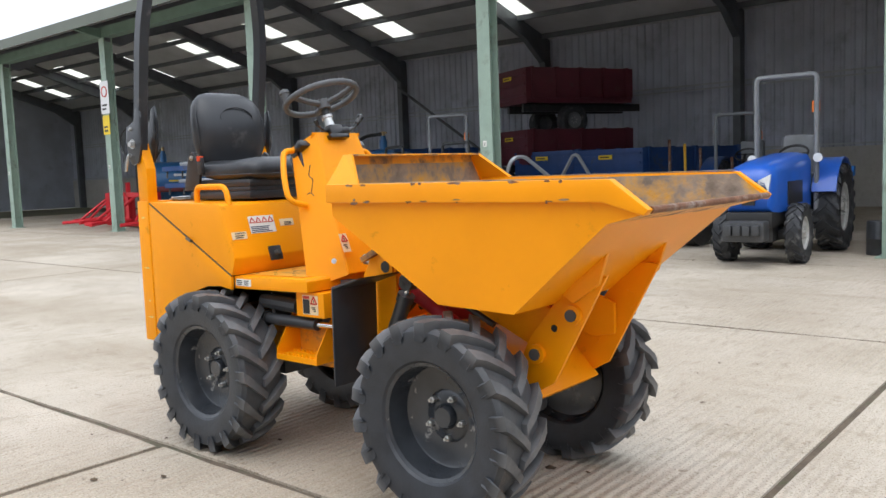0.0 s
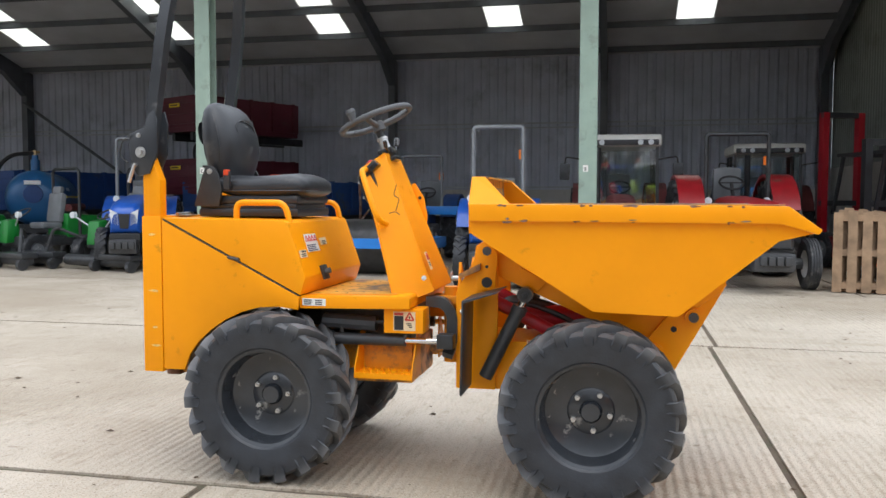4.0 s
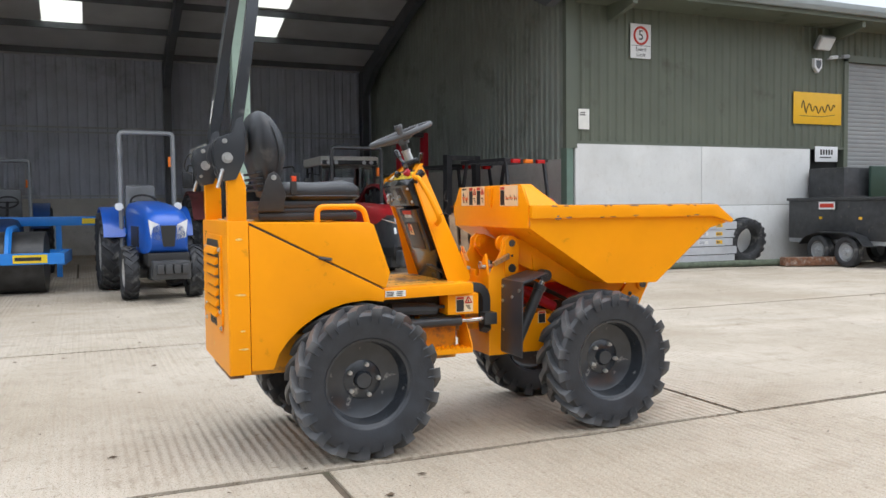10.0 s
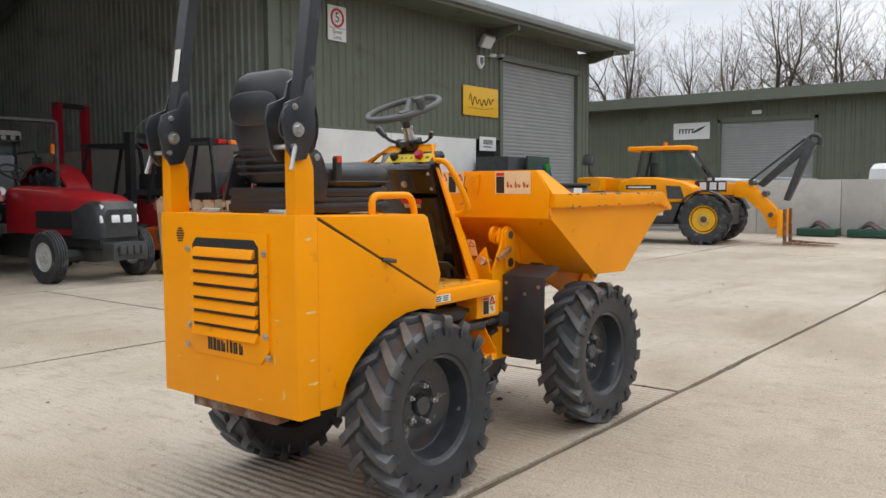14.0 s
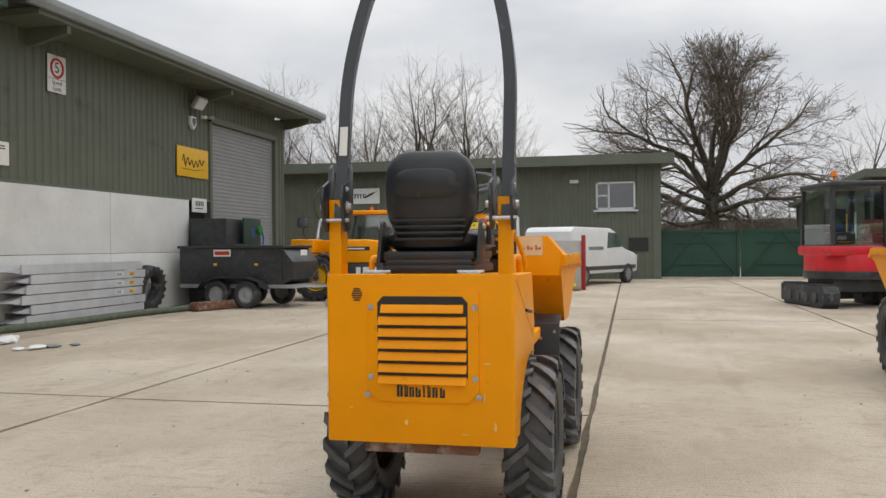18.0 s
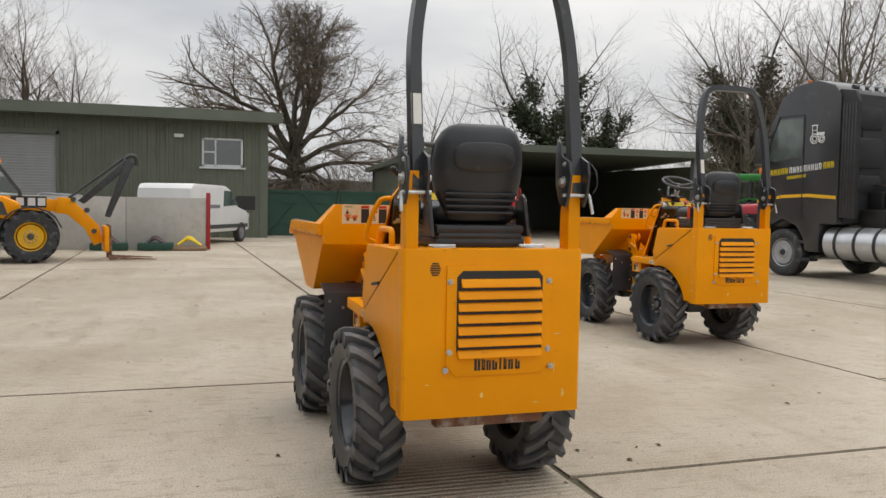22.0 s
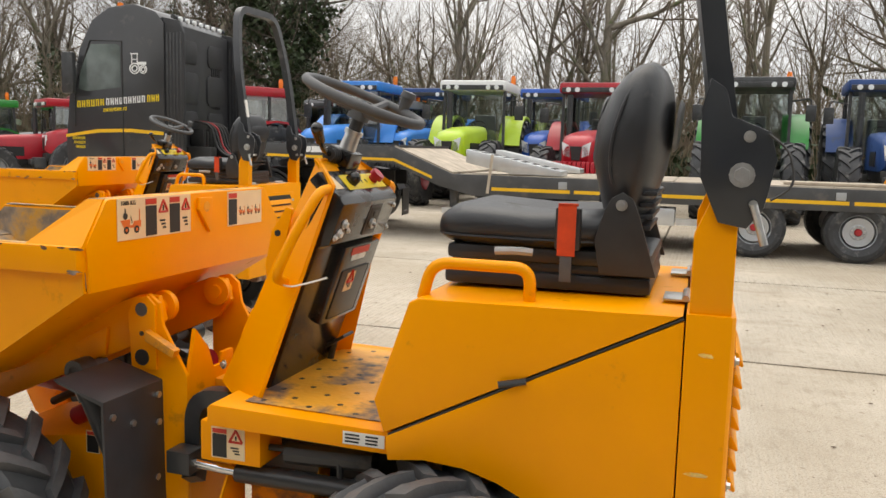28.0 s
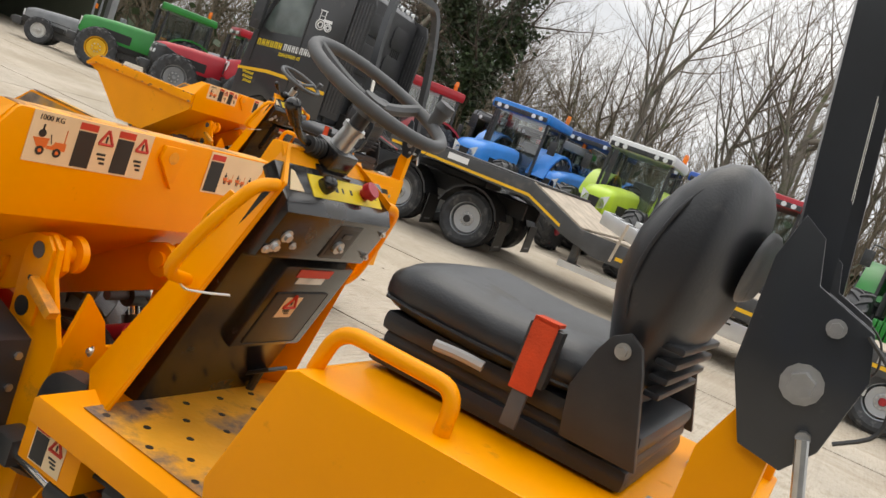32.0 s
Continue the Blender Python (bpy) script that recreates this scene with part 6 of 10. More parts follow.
    # front chassis and axle
    bm = B()
    prism(bm, [(0.17, 0.40), (0.17, 0.62), (0.50, 0.62), (0.95, 0.55), (1.05, 0.44), (0.98, 0.40)], "y", -0.20, 0.20, 0.006)
    fp("front_chassis", bm, M_YELLOW)
    bm = B()
    rod(bm, (0.768, -0.40, 0.378), (0.768, 0.40, 0.378), 0.055, 16)
    box(bm, 0.69, 0.87, -0.11, 0.11, 0.29, 0.47, 0.03)
    fp("front_axle", bm, M_BLACK)
    # lift arms
    for s in (-1, 1):
        bm = B()
        prism(bm, [(0.27, 1.06), (0.33, 1.06), (1.14, 0.74), (1.14, 0.62), (1.04, 0.60), (0.30, 0.93), (0.25, 0.99)], "y", s * 0.185, s * 0.165, 0.005)
        arm = fp("lift_arm", bm, M_YELLOW)
        bm = B()
        prism(bm, [(0.93, 0.52), (1.03, 0.46), (1.10, 0.50), (1.32, 0.90), (1.24, 0.90), (1.13, 0.82), (1.00, 0.66)], "y", s * 0.205, s * 0.188, 0.005)
        tp = fp("tipping_plate", bm, M_YELLOW)
        for x, z, r in ((1.185, 0.755, 0.036), (1.03, 0.60, 0.036)):
            bm = B()
            rod(bm, (x, s * 0.185, z), (x, s * 0.222, z), r, 16)
            fp("pin_boss", bm, M_YELLOW, tp)
            bm = B()
            rod(bm, (x, s * 0.222, z), (x, s * 0.230, z), r * 0.6, 12)
            fp("pin", bm, M_RUBBER, tp)
        # black disc for the shade of a hole; the plate is uncut
        bm = B()
        rod(bm, (1.105, s * 0.204, 0.70), (1.105, s * 0.2065, 0.70), 0.013, 10)
        fp("hole_shade", bm, M_INK, tp)
        # lift ram, outside the arm
        bm = B()
        p, q = Vector((0.30, s * 0.27, 0.47)), Vector((0.475, s * 0.27, 0.83))
        rod(bm, p, p + (q - p) * 0.86, 0.031, 14)
        rod(bm, p + (q - p) * 0.80, p + (q - p) * 0.88, 0.036, 14)
        rm = fp("lift_ram", bm, M_BLACK)
        bm = B()
        rod(bm, p + (q - p) * 0.86, q, 0.016, 12)
        fp("ram_rod", bm, M_CHROME, rm)
        bm = B()
        rod(bm, q + Vector((0, -0.03, 0.01)), q + Vector((0, 0.03, 0.01)), 0.034, 14)
        fp("ram_eye", bm, M_BLACK, rm)
        bm = B()
        rod(bm, (0.477, s * 0.17, 0.84), (0.477, s * 0.30, 0.84), 0.016, 12)
        fp("ram_pin", bm, M_RUBBER, rm)
        # mudguard behind the wheel
        bm = B()
        prism(bm, [(0.375, 0.862), (0.39, 0.872), (0.23, 0.828), (0.222, 0.43), (0.229, 0.42), (0.238, 0.818)], "y", s * 0.225, s * 0.470, 0.002)
        mg = fp("mudguard", bm, M_GUARD, D, "black steel mudguard with a bent top edge")
        for y, z in ((0.25, 0.79), (0.25, 0.71), (0.36, 0.74), (0.44, 0.78), (0.26, 0.55)):
            bm = B()
            bmesh.ops.create_cone(bm, cap_ends=True, segments=6, radius1=0.010, radius2=0.009, depth=0.010, matrix=pose(0.226, s * y, z, 0, 90, 0))
            fp("bolt", bm, M_STEEL, mg)
        bm = B()
        prism(bm, [(0.18, 0.90), (0.27, 0.94), (0.27, 0.97), (0.17, 0.92)], "y", s * 0.222, s * 0.25, 0.002)
        fp("guard_bracket", bm, M_YWORN)
    # red tipping ram down the middle
    bm = B()
    rod(bm, (0.45, 0, 0.70), (1.00, 0, 0.735), 0.055, 16)
    box(bm, 0.93, 1.05, -0.16, 0.16, 0.715, 0.765, 0.01)
    fp("tipping_ram", bm, M_REDCYL, D, "dark red tipping ram")
    bm = B()
    rod(bm, (0.30, -0.13, 0.80), (0.62, -0.13, 0.64), 0.03, 12)
    fp("red_strut", bm, M_REDCYL)
    bm = B()
    rod(bm, (0.30, 0.13, 0.80), (0.62, 0.13, 0.64), 0.03, 12)
    fp("red_strut", bm, M_REDCYL)
    for k, y in enumerate((-0.09, 0.0, 0.09)):
        bm = B()
        tube(bm, bent([(0.20, y, 0.66), (0.36, y, 0.80), (0.55, y * 1.1, 0.76), (0.75, y, 0.66)], 0.12, 5), 0.013, 8)
        fp("hose", bm, M_PLASTIC)
    sticker_danger(D, F @ facing((0.50, -0.201, 0.595), (0, -1, 0)), 0.05, 0.07, (("text", 0.05, 0.95),))
    sticker_danger(D, F @ facing((0.50, 0.201, 0.595), (0, 1, 0)), 0.05, 0.07, (("text", 0.05, 0.95),))
    # ---- skip ----
    HW, BW, RX, RT = SKIP_HW, 0.452, 0.272, 1.350
    top = [(0.150, 1.315), (0.150, 1.105), (0.735, 0.800), (0.985, 0.793), (1.475, 1.095), (1.615, 1.140)]
    t = 0.008
    def section(x, z, hw):
        return (x, z, hw)
    # side panels, leaning in towards the floor
    for s in (-1, 1):
        bm = B()
        def half(z):
            return BW + (HW - BW) * max(0.0, min(1.0, (z - 0.79) / 0.37))
        outl = [(RX, 1.225), (RX, 1.112), (0.775, 0.797), (1.108, 0.788), (1.475, 1.095), (1.615, 1.130), (1.505, 1.225)]
        va = [bm.verts.new((x, s * half(z), z)) for x, z in outl]
        vb = [bm.verts.new((x, s * (half(z) - t), z)) for x, z in outl]
        bm.faces.new(va), bm.faces.new(vb[::-1])
        for i in range(len(outl)):
            j = (i + 1) % len(outl)
            bm.faces.new((va[i], va[j], vb[j], vb[i]))
        sk = fp("skip_side", bm, M_YELLOW, D, "yellow skip side panel with chipped paint")
        bm = B()
        prism(bm, [(RX - 0.005, 1.165), (RX - 0.005, 1.236), (1.503, 1.230), (1.625, 1.140), (1.610, 1.122), (1.475, 1.162)], "y", s * (HW - 0.012), s * (HW + 0.024), 0.006)
        fp("skip_rim", bm, M_YELLOW, sk)
        bm = B()
        inner = [(RX + 0.02, 1.222), (RX + 0.02, 1.125), (0.785, 0.815), (1.098, 0.806), (1.470, 1.115), (1.600, 1.140), (1.500, 1.222)]
        va = [bm.verts.new((x, s * (half(z) - t - 0.004), z)) for x, z in inner]
        vb = [bm.verts.new((x, s * (half(z) - t - 0.001), z)) for x, z in inner]
        bm.faces.new(va), bm.faces.new(vb[::-1])
        for i in range(len(inner)):
            j = (i + 1) % len(inner)
            bm.faces.new((va[i], va[j], vb[j], vb[i]))
        fp("side_lining", bm, M_SCRAPED, sk)
        rc = random.Random(31 + s)
        for k in range(26):
            x = rc.uniform(RX, 1.5)
            top_edge = rc.random() < 0.55
            z = 1.2345 - 0.0035 * (x - RX) if top_edge else rc.uniform(1.166, 1.182)
            w, h = rc.uniform(0.006, 0.034), rc.uniform(0.003, 0.008)
            bm = B()
            mm = facing((x, s * (HW + 0.0243), z - h * 0.6), (0, s, 0))
            vs = [bm.verts.new(mm @ Vector((math.cos(a) * w * rc.uniform(0.4, 1.0), math.sin(a) * h * rc.uniform(0.4, 1.0), 0.0004))) for a in [q * math.tau / 8 for q in range(8)]]
            bm.faces.new(vs)
            fp("paint_chip", bm, M_RUST, sk)
        bm = B()
        box(bm, 0.44, 1.49, s * HW - 0.012 if s > 0 else s * HW - 0.014, s * HW + 0.014 if s > 0 else s * HW + 0.012, 1.2325, 1.2365, 0.001)
        fp("worn_edge", bm, M_SCRAPED, sk, "rim edge worn to bare rusty steel")
    # rear wall with raised spill guard, its upper corners cut in
    bm = B()
    prism(bm, [(-HW + 0.015, 1.112), (HW - 0.015, 1.112), (HW - 0.005, 1.238), (0.405, RT - 0.006), (0.395, RT), (-0.395, RT), (-0.405, RT - 0.006), (-HW + 0.005, 1.238)], "x", RX - 0.012, RX, 0.003)
    fp("skip_back", bm, M_YELLOW)
    for s in (-1, 1):
        bm = B()
        q = [(RX, s * 0.402, RT), (RX + 0.045, s * 0.408, RT), (RX + 0.165, s * (HW + 0.012), 1.236), (RX - 0.010, s * (HW + 0.012), 1.232)]
        va = [bm.verts.new(p) for p in q]
        vb = [bm.verts.new((x, y - s * 0.012, z - 0.006)) for x, y, z in q]
        bm.faces.new(va), bm.faces.new(vb[::-1])
        for k in range(4):
            bm.faces.new((va[k], va[(k + 1) % 4], vb[(k + 1) % 4], vb[k]))
        bmesh.ops.recalc_face_normals(bm, faces=bm.faces)
        fp("spill_gusset", bm, M_YELLOW)
    bm = B()
    prism(bm, [(RX, RT), (RX + 0.055, RT), (RX + 0.055, RT - 0.008), (RX + 0.008, RT - 0.008), (RX + 0.008, RT - 0.04), (RX, RT - 0.04)], "y", -0.395, 0.395, 0.002)
    fp("back_lip", bm, M_YWORN)
    # sloped underside and floor, inside and out
    def strip(name, a, b, material, lift):
        bm = B()
        d = Vector((b[0] - a[0], 0, b[1] - a[1])).normalized()
        up = Vector((-d.z, 0, d.x)) * lift
        vs = []
        for o in (0.0, 1.0):
            for (x, z) in (a, b):
                for s in (-1, 1):
                    hw = BW + (HW - BW) * max(0.0, min(1.0, (z - 0.79) / 0.37)) - (t if lift > 0 else 0)
                    vs.append(bm.verts.new((x + up.x * o, s * hw, z + up.z * o)))
        for f in ((0, 1, 3, 2), (4, 6, 7, 5), (0, 4, 5, 1), (2, 3, 7, 6), (0, 2, 6, 4), (1, 5, 7, 3)):
            bm.faces.new([vs[i] for i in f])
        return fp(name, bm, material)
    strip("skip_rear_slope", (RX, 1.112), (0.775, 0.797), M_YELLOW, 0.006)
    strip("skip_floor", (0.775, 0.797), (1.108, 0.788), M_YELLOW, 0.006)
    strip("skip_front_slope", (1.108, 0.788), (1.475, 1.095), M_YELLOW, 0.006)
    strip("skip_lip", (1.475, 1.095), (1.618, 1.132), M_YWORN, 0.010)
    for a, b in (((RX + 0.010, 1.122), (0.775, 0.809)), ((0.775, 0.809), (1.104, 0.801)), ((1.104, 0.801), (1.470, 1.107))):
        strip("skip_lining", a, b, M_SCRAPED, 0.004)
    strip("lip_lining", (1.470, 1.110), (1.613, 1.145), M_SCRAPED, 0.004)
    bm = B()
    prism(bm, [(-HW + 0.03, 1.12), (HW - 0.03, 1.12), (HW - 0.03, 1.23), (0.39, RT - 0.02), (-0.39, RT - 0.02), (-HW + 0.03, 1.23)], "x", RX + 0.002, RX + 0.006)
    fp("back_lining", bm, M_SCRAPED)
    bm = B()
    rod(bm, (1.617, -HW + 0.01, 1.138), (1.617, HW - 0.01, 1.138), 0.011, 8)
    fp("lip_edge", bm, M_RUST)
    # stiffening brackets under the skip
    for s in (-1, 1):
        bm = B()
        prism(bm, [(0.44, 0.955), (0.56, 0.892), (0.52, 0.845), (0.45, 0.87)], "y", s * 0.20, s * 0.185, 0.003)
        fp("skip_stiffener", bm, M_YELLOW)
        bm = B()
        prism(bm, [(1.10, 0.86), (1.36, 1.055), (1.30, 0.87), (1.20, 0.80)], "y", s * 0.23, s * 0.21, 0.004)
        fp("skip_bracket", bm, M_YELLOW)
    # lifting eye plate and the two labels on the rear wall
    bm = B()
    prism(bm, [(-0.065, 1.335), (0.005, 1.335), (0.012, 1.30), (-0.05, 1.225)], "x", RX - 0.024, RX - 0.012, 0.003)
    eye = fp("lifting_eye", bm, M_YELLOW)
    bm = B()
    rod(bm, (RX - 0.0255, -0.028, 1.307), (RX - 0.022, -0.028, 1.307), 0.016, 14)
    fp("eye_hole", bm, M_YWORN, eye)
    sticker_danger(D, F @ facing((RX - 0.013, 0.204, 1.293), (-1, 0, 0)), 0.325, 0.113, (("machine", 0.02, 0.33), ("text", 0.35, 0.51), ("sign", 0.52, 0.67), ("text", 0.68, 0.84), ("sign", 0.85, 0.99)))
    flat_text("label_word", "1000 KG", 0.017, F @ facing((RX - 0.0148, 0.322, 1.336), (-1, 0, 0)), M_INK, D)
    sticker_danger(D, F @ facing((RX - 0.013, -0.265, 1.289), (-1, 0, 0)), 0.212, 0.113, (("text", 0.02, 0.27), ("machine", 0.3, 0.52), ("machine", 0.53, 0.75), ("machine", 0.76, 0.98)))
    for s in (-1, 1):
        c = F @ Vector((0.768, s * 0.430, 0.378))
        w = wheel(D, c.x, c.y, c.z, 0.380, 0.226, 0.220, M_RIM, s, 18, 5, 0.56, tyre_mat=M_TREAD, turn=27 if s < 0 else 5, lug_h=0.085)
        w.matrix_basis = Matrix.Translation(c) @ Matrix.Rotation(radians(-0.5), 4, "Z") @ Matrix.Translation(-c) @ w.matrix_basis


SKIP_HW = 0.485
dumper = site_dumper(pose(0, 0, 0))
dumper2 = copy_thing(dumper, pose(3.38, -3.84, 0, 0, 0, -1.5))
tagged(dumper2, "second yellow site dumper parked beyond the first one")
# ---- tractors ----
M_BLUE = mat("blue_paint", (0.015, 0.10, 0.48), 0.35, vary=0.1, scale=3, coat=0.3)
M_BLUED = mat("dark_blue_paint", (0.012, 0.055, 0.20), 0.45, vary=0.15, scale=3, dirt=(0.07, 0.08, 0.10), dirt_amount=0.15)
M_SKYBLUE = mat("bright_blue_paint", (0.02, 0.22, 0.68), 0.35, vary=0.08, scale=3, coat=0.2)
M_LIME = mat("lime_paint", (0.40, 0.58, 0.02), 0.35, vary=0.08, scale=3, coat=0.2)
M_JGREEN = mat("green_paint", (0.012, 0.22, 0.03), 0.35, vary=0.1, scale=3, coat=0.2)
M_CRIMSON = mat("crimson_paint", (0.40, 0.008, 0.02), 0.35, vary=0.1, scale=3, coat=0.2)
M_OLDRED = mat("faded_red_paint", (0.20, 0.045, 0.045), 0.6, vary=0.2, scale=4, dirt=(0.10, 0.06, 0.05), dirt_amount=0.3)
M_MAROON = mat("maroon_paint", (0.10, 0.010, 0.022), 0.5, vary=0.15, scale=2, dirt=(0.10, 0.05, 0.05), dirt_amount=0.1)
M_GREY = mat("grey_paint", (0.20, 0.21, 0.22), 0.5, vary=0.15, scale=4)
M_DGREY = mat("dark_grey_paint", (0.055, 0.057, 0.06), 0.45, vary=0.2, scale=5, dirt=(0.12, 0.11, 0.10), dirt_amount=0.15)
M_WHEELW = mat("white_wheel_paint", (0.55, 0.55, 0.53), 0.5, vary=0.12, scale=5, dirt=(0.25, 0.22, 0.18), dirt_amount=0.2)
M_WHEELY = mat("yellow_wheel_paint", (0.78, 0.42, 0.01), 0.45, vary=0.1, scale=5)
M_LAMP = mat("lamp_lens", (0.75, 0.78, 0.80), 0.12, vary=0.05, scale=20, coat=0.6)
M_REDLENS = mat("red_lens", (0.5, 0.01, 0.01), 0.2, vary=0.05)
M_VANW = mat("white_van_paint", (0.72, 0.73, 0.73), 0.3, vary=0.04, scale=2, coat=0.3)
M_ORANGEP = mat("orange_machine_paint", (0.72, 0.13, 0.02), 0.4, vary=0.1, scale=3, coat=0.2)
M_WOOD = mat("pallet_wood", (0.26, 0.17, 0.10), 0.8, vary=0.3, scale=6, bump=0.3, per_object=0.2)
M_DECK = mat("deck_timber", (0.40, 0.34, 0.27), 0.8, vary=0.25, scale=5, bump=0.3, per_object=0.15)
M_ALU = mat("aluminium", (0.62, 0.64, 0.66), 0.35, metal=0.8, vary=0.1, scale=4)
M_TRUCK = mat("black_truck_paint", (0.032, 0.033, 0.036), 0.28, vary=0.15, scale=2, coat=0.4, dirt=(0.07, 0.066, 0.06), dirt_amount=0.05)
M_TRUCKG = mat("truck_grey_trim", (0.026, 0.027, 0.030), 0.5, vary=0.15, scale=6)
M_FUELGREEN = mat("fuel_green_paint", (0.02, 0.05, 0.035), 0.45, vary=0.1)
M_HOSE = mat("dirty_green_hose", (0.09, 0.11, 0.075), 0.8, vary=0.3, scale=12, bump=0.2)
M_DRUM = mat("drum_steel", (0.055, 0.055, 0.055), 0.4, metal=0.4, vary=0.3, scale=6)
M_TANKBLUE = mat("tanker_blue_paint", (0.018, 0.12, 0.30), 0.35, vary=0.12, scale=2, coat=0.2)
M_BRASS = mat("dull_brass", (0.45, 0.33, 0.18), 0.4, metal=0.8, vary=0.15)
M_REDIMP = mat("bright_red_paint", (0.62, 0.02, 0.03), 0.4, vary=0.1, scale=4)
M_CONTAINER = mat("container_red", (0.20, 0.025, 0.025), 0.6, vary=0.15, scale=3)
M_TRUCKWIN = mat("tinted_cab_window", (0.10, 0.125, 0.12), 0.06, vary=0.35, scale=2.5, coat=0.8)


def tractor(name, label, m, paint, R=0.85, r=0.6, cab=True, roof=None, rims=None, hood_w=0.62, narrow=0.0, wb=2.4, mat_hood=None, beacon=True, weights=None, group="", low=False, glass=None, front_lug=True, hood_h=None, frame_h=None, black_nose=False):
    """A farm tractor that faces -y of its pose; the front axle stands on the pose."""
    T = thing(name, label, "tractor", m, group)
    rims = rims or M_WHEELW
    roof = roof or paint
    hood = mat_hood or paint
    W, w = R * 0.52, r * 0.50
    tr, tf = (0.80 - narrow), (0.72 - narrow)
    for s in (-1, 1):
        o = wheel(T, 0, 0, 0, R, W, R * 0.56, rims, -1, 20, 8, 0.25, lug_h=0.06)
        o.matrix_basis = pose(s * tr, wb, R, 0, 0, 90 * s) @ Matrix.Rotation(0.3 * s, 4, "Y")
        o = wheel(T, 0, 0, 0, r, w, r * 0.55, rims, -1, 18, 8, 0.25, ribbed=not front_lug, lug_h=0.06)
        o.matrix_basis = pose(s * tf, 0, r, 0, 0, 90 * s) @ Matrix.Rotation(0.5, 4, "Y")
    zb = r + 0.05
    bm = B()
    box(bm, -0.2, 0.2, -0.3, wb + 0.2, zb - 0.15, zb + 0.25, 0.03)
    part("chassis", bm, M_DGREY, T)
    bm = B()
    rod(bm, (-tf + 0.1, 0, r), (tf - 0.1, 0, r), 0.08, 10)
    part("front_axle", bm, M_DGREY, T)
    bm = B()
    rod(bm, (-tr + 0.1, wb, R), (tr - 0.1, wb, R), 0.13, 12)
    box(bm, -0.25, 0.25, wb - 0.4, wb + 0.3, R - 0.2, R + 0.25, 0.04)
    part("rear_axle", bm, M_DGREY, T)
    # hood: tapering, rounded nose
    hw = hood_w / 2
    h0, h1 = zb + 0.22, hood_h or zb + (0.62 if low else 0.85)
    yb = wb - 1.0 if cab else wb - 0.55
    bm = B()
    secs = [(-0.62, hw * 0.72, h0 + 0.08, h1 - 0.26), (-0.55, hw * 0.86, h0 + 0.02, h1 - 0.14), (-0.35, hw * 0.95, h0, h1 - 0.07), (0.3, hw, h0, h1), (yb, hw * 1.05, h0, h1 + 0.06)]
    rings = []
    for y, a, z0, z1 in secs:
        ring = [(-a, z0), (-a, z1 - 0.12), (-a * 0.86, z1 - 0.035), (-a * 0.45, z1), (a * 0.45, z1), (a * 0.86, z1 - 0.035), (a, z1 - 0.12), (a, z0)]
        rings.append([bm.verts.new((x, y, z)) for x, z in ring])
    for p, q in zip(rings, rings[1:]):
        for k in range(8):
            bm.faces.new((p[k], p[(k + 1) % 8], q[(k + 1) % 8], q[k]))
    bm.faces.new(rings[0]), bm.faces.new(rings[-1][::-1])
    hd = part("bonnet", bm, hood, T, "", 50)
    if black_nose:
        # moulded black nose that wraps the front of the bonnet, with a lamp cluster
        bm = B()
        rings = []
        for y, a, z0, z1 in ((-0.66, hw * 0.74, h0 - 0.02, h1 - 0.27), (-0.58, hw * 0.92, h0 - 0.04, h1 - 0.17), (-0.36, hw * 1.0, h0 - 0.04, h1 - 0.13), (-0.02, hw * 1.02, h0 - 0.04, h1 - 0.24)):
            rings.append([bm.verts.new((x, y, z)) for x, z in ((-a, z0), (-a, z1 - 0.06), (-a * 0.8, z1), (a * 0.8, z1), (a, z1 - 0.06), (a, z0))])
        for p, q in zip(rings, rings[1:]):
            for k in range(6):
                bm.faces.new((p[k], p[(k + 1) % 6], q[(k + 1) % 6], q[k]))
        bm.faces.new(rings[0]), bm.faces.new(rings[-1][::-1])
        part("nose", bm, M_BLACK, hd, "black moulded nose")
        for s in (-1, 1):
            for k in range(2):
                bm = B()
                obox(bm, pose(s * (0.09 + 0.14 * k), -0.655 + 0.035 * k, h1 - 0.40, -8, 0, s * 14 * k), 0.125, 0.05, 0.11, 0.02)
                part("headlight", bm, M_LAMP, hd)
    bm = B()
    prism(bm, [(-hw * 0.34, h1 - 0.28), (hw * 0.34, h1 - 0.28), (hw * 0.24, h0 + 0.10), (-hw * 0.24, h0 + 0.10)], "x", 0, 0.02)
    bmesh.ops.transform(bm, matrix=pose(0, -0.635, 0, 0, 0, 90), verts=bm.verts)
    part("grille", bm, M_INK, hd)
    for s in (-1, 1):
        bm = B()
        prism(bm, [(s * hw * 0.36, h1 - 0.27), (s * hw * 0.84, h1 - 0.20), (s * hw * 0.74, h1 - 0.44), (s * hw * 0.34, h1 - 0.48)], "y", -0.62, -0.575)
        part("headlight", bm, M_LAMP, hd)
        bm = B()
        box(bm, s * hw * 0.985 - 0.012, s * hw * 0.985 + 0.012, 0.0, yb - 0.25, h0 + 0.08, h1 - 0.30)
        part("side_grille", bm, M_INK, hd)
    bm = B()
    box(bm, -hw * 0.9, hw * 0.9, -0.62, yb - 0.1, zb + 0.05, h0 + 0.02, 0.03)
    part("engine", bm, M_INK, T)
    bm = B()
    if weights is not None:
        for k in range(10):
            bm = B()
            box(bm, -0.40 + k * 0.08, -0.40 + k * 0.08 + 0.066, -0.95, -0.66, zb - 0.08, zb + 0.30, 0.02)
            part("front_weight", bm, weights, T)
    else:
        box(bm, -hw * 0.8, hw * 0.8, -0.86, -0.6, zb - 0.1, zb + 0.14, 0.03)
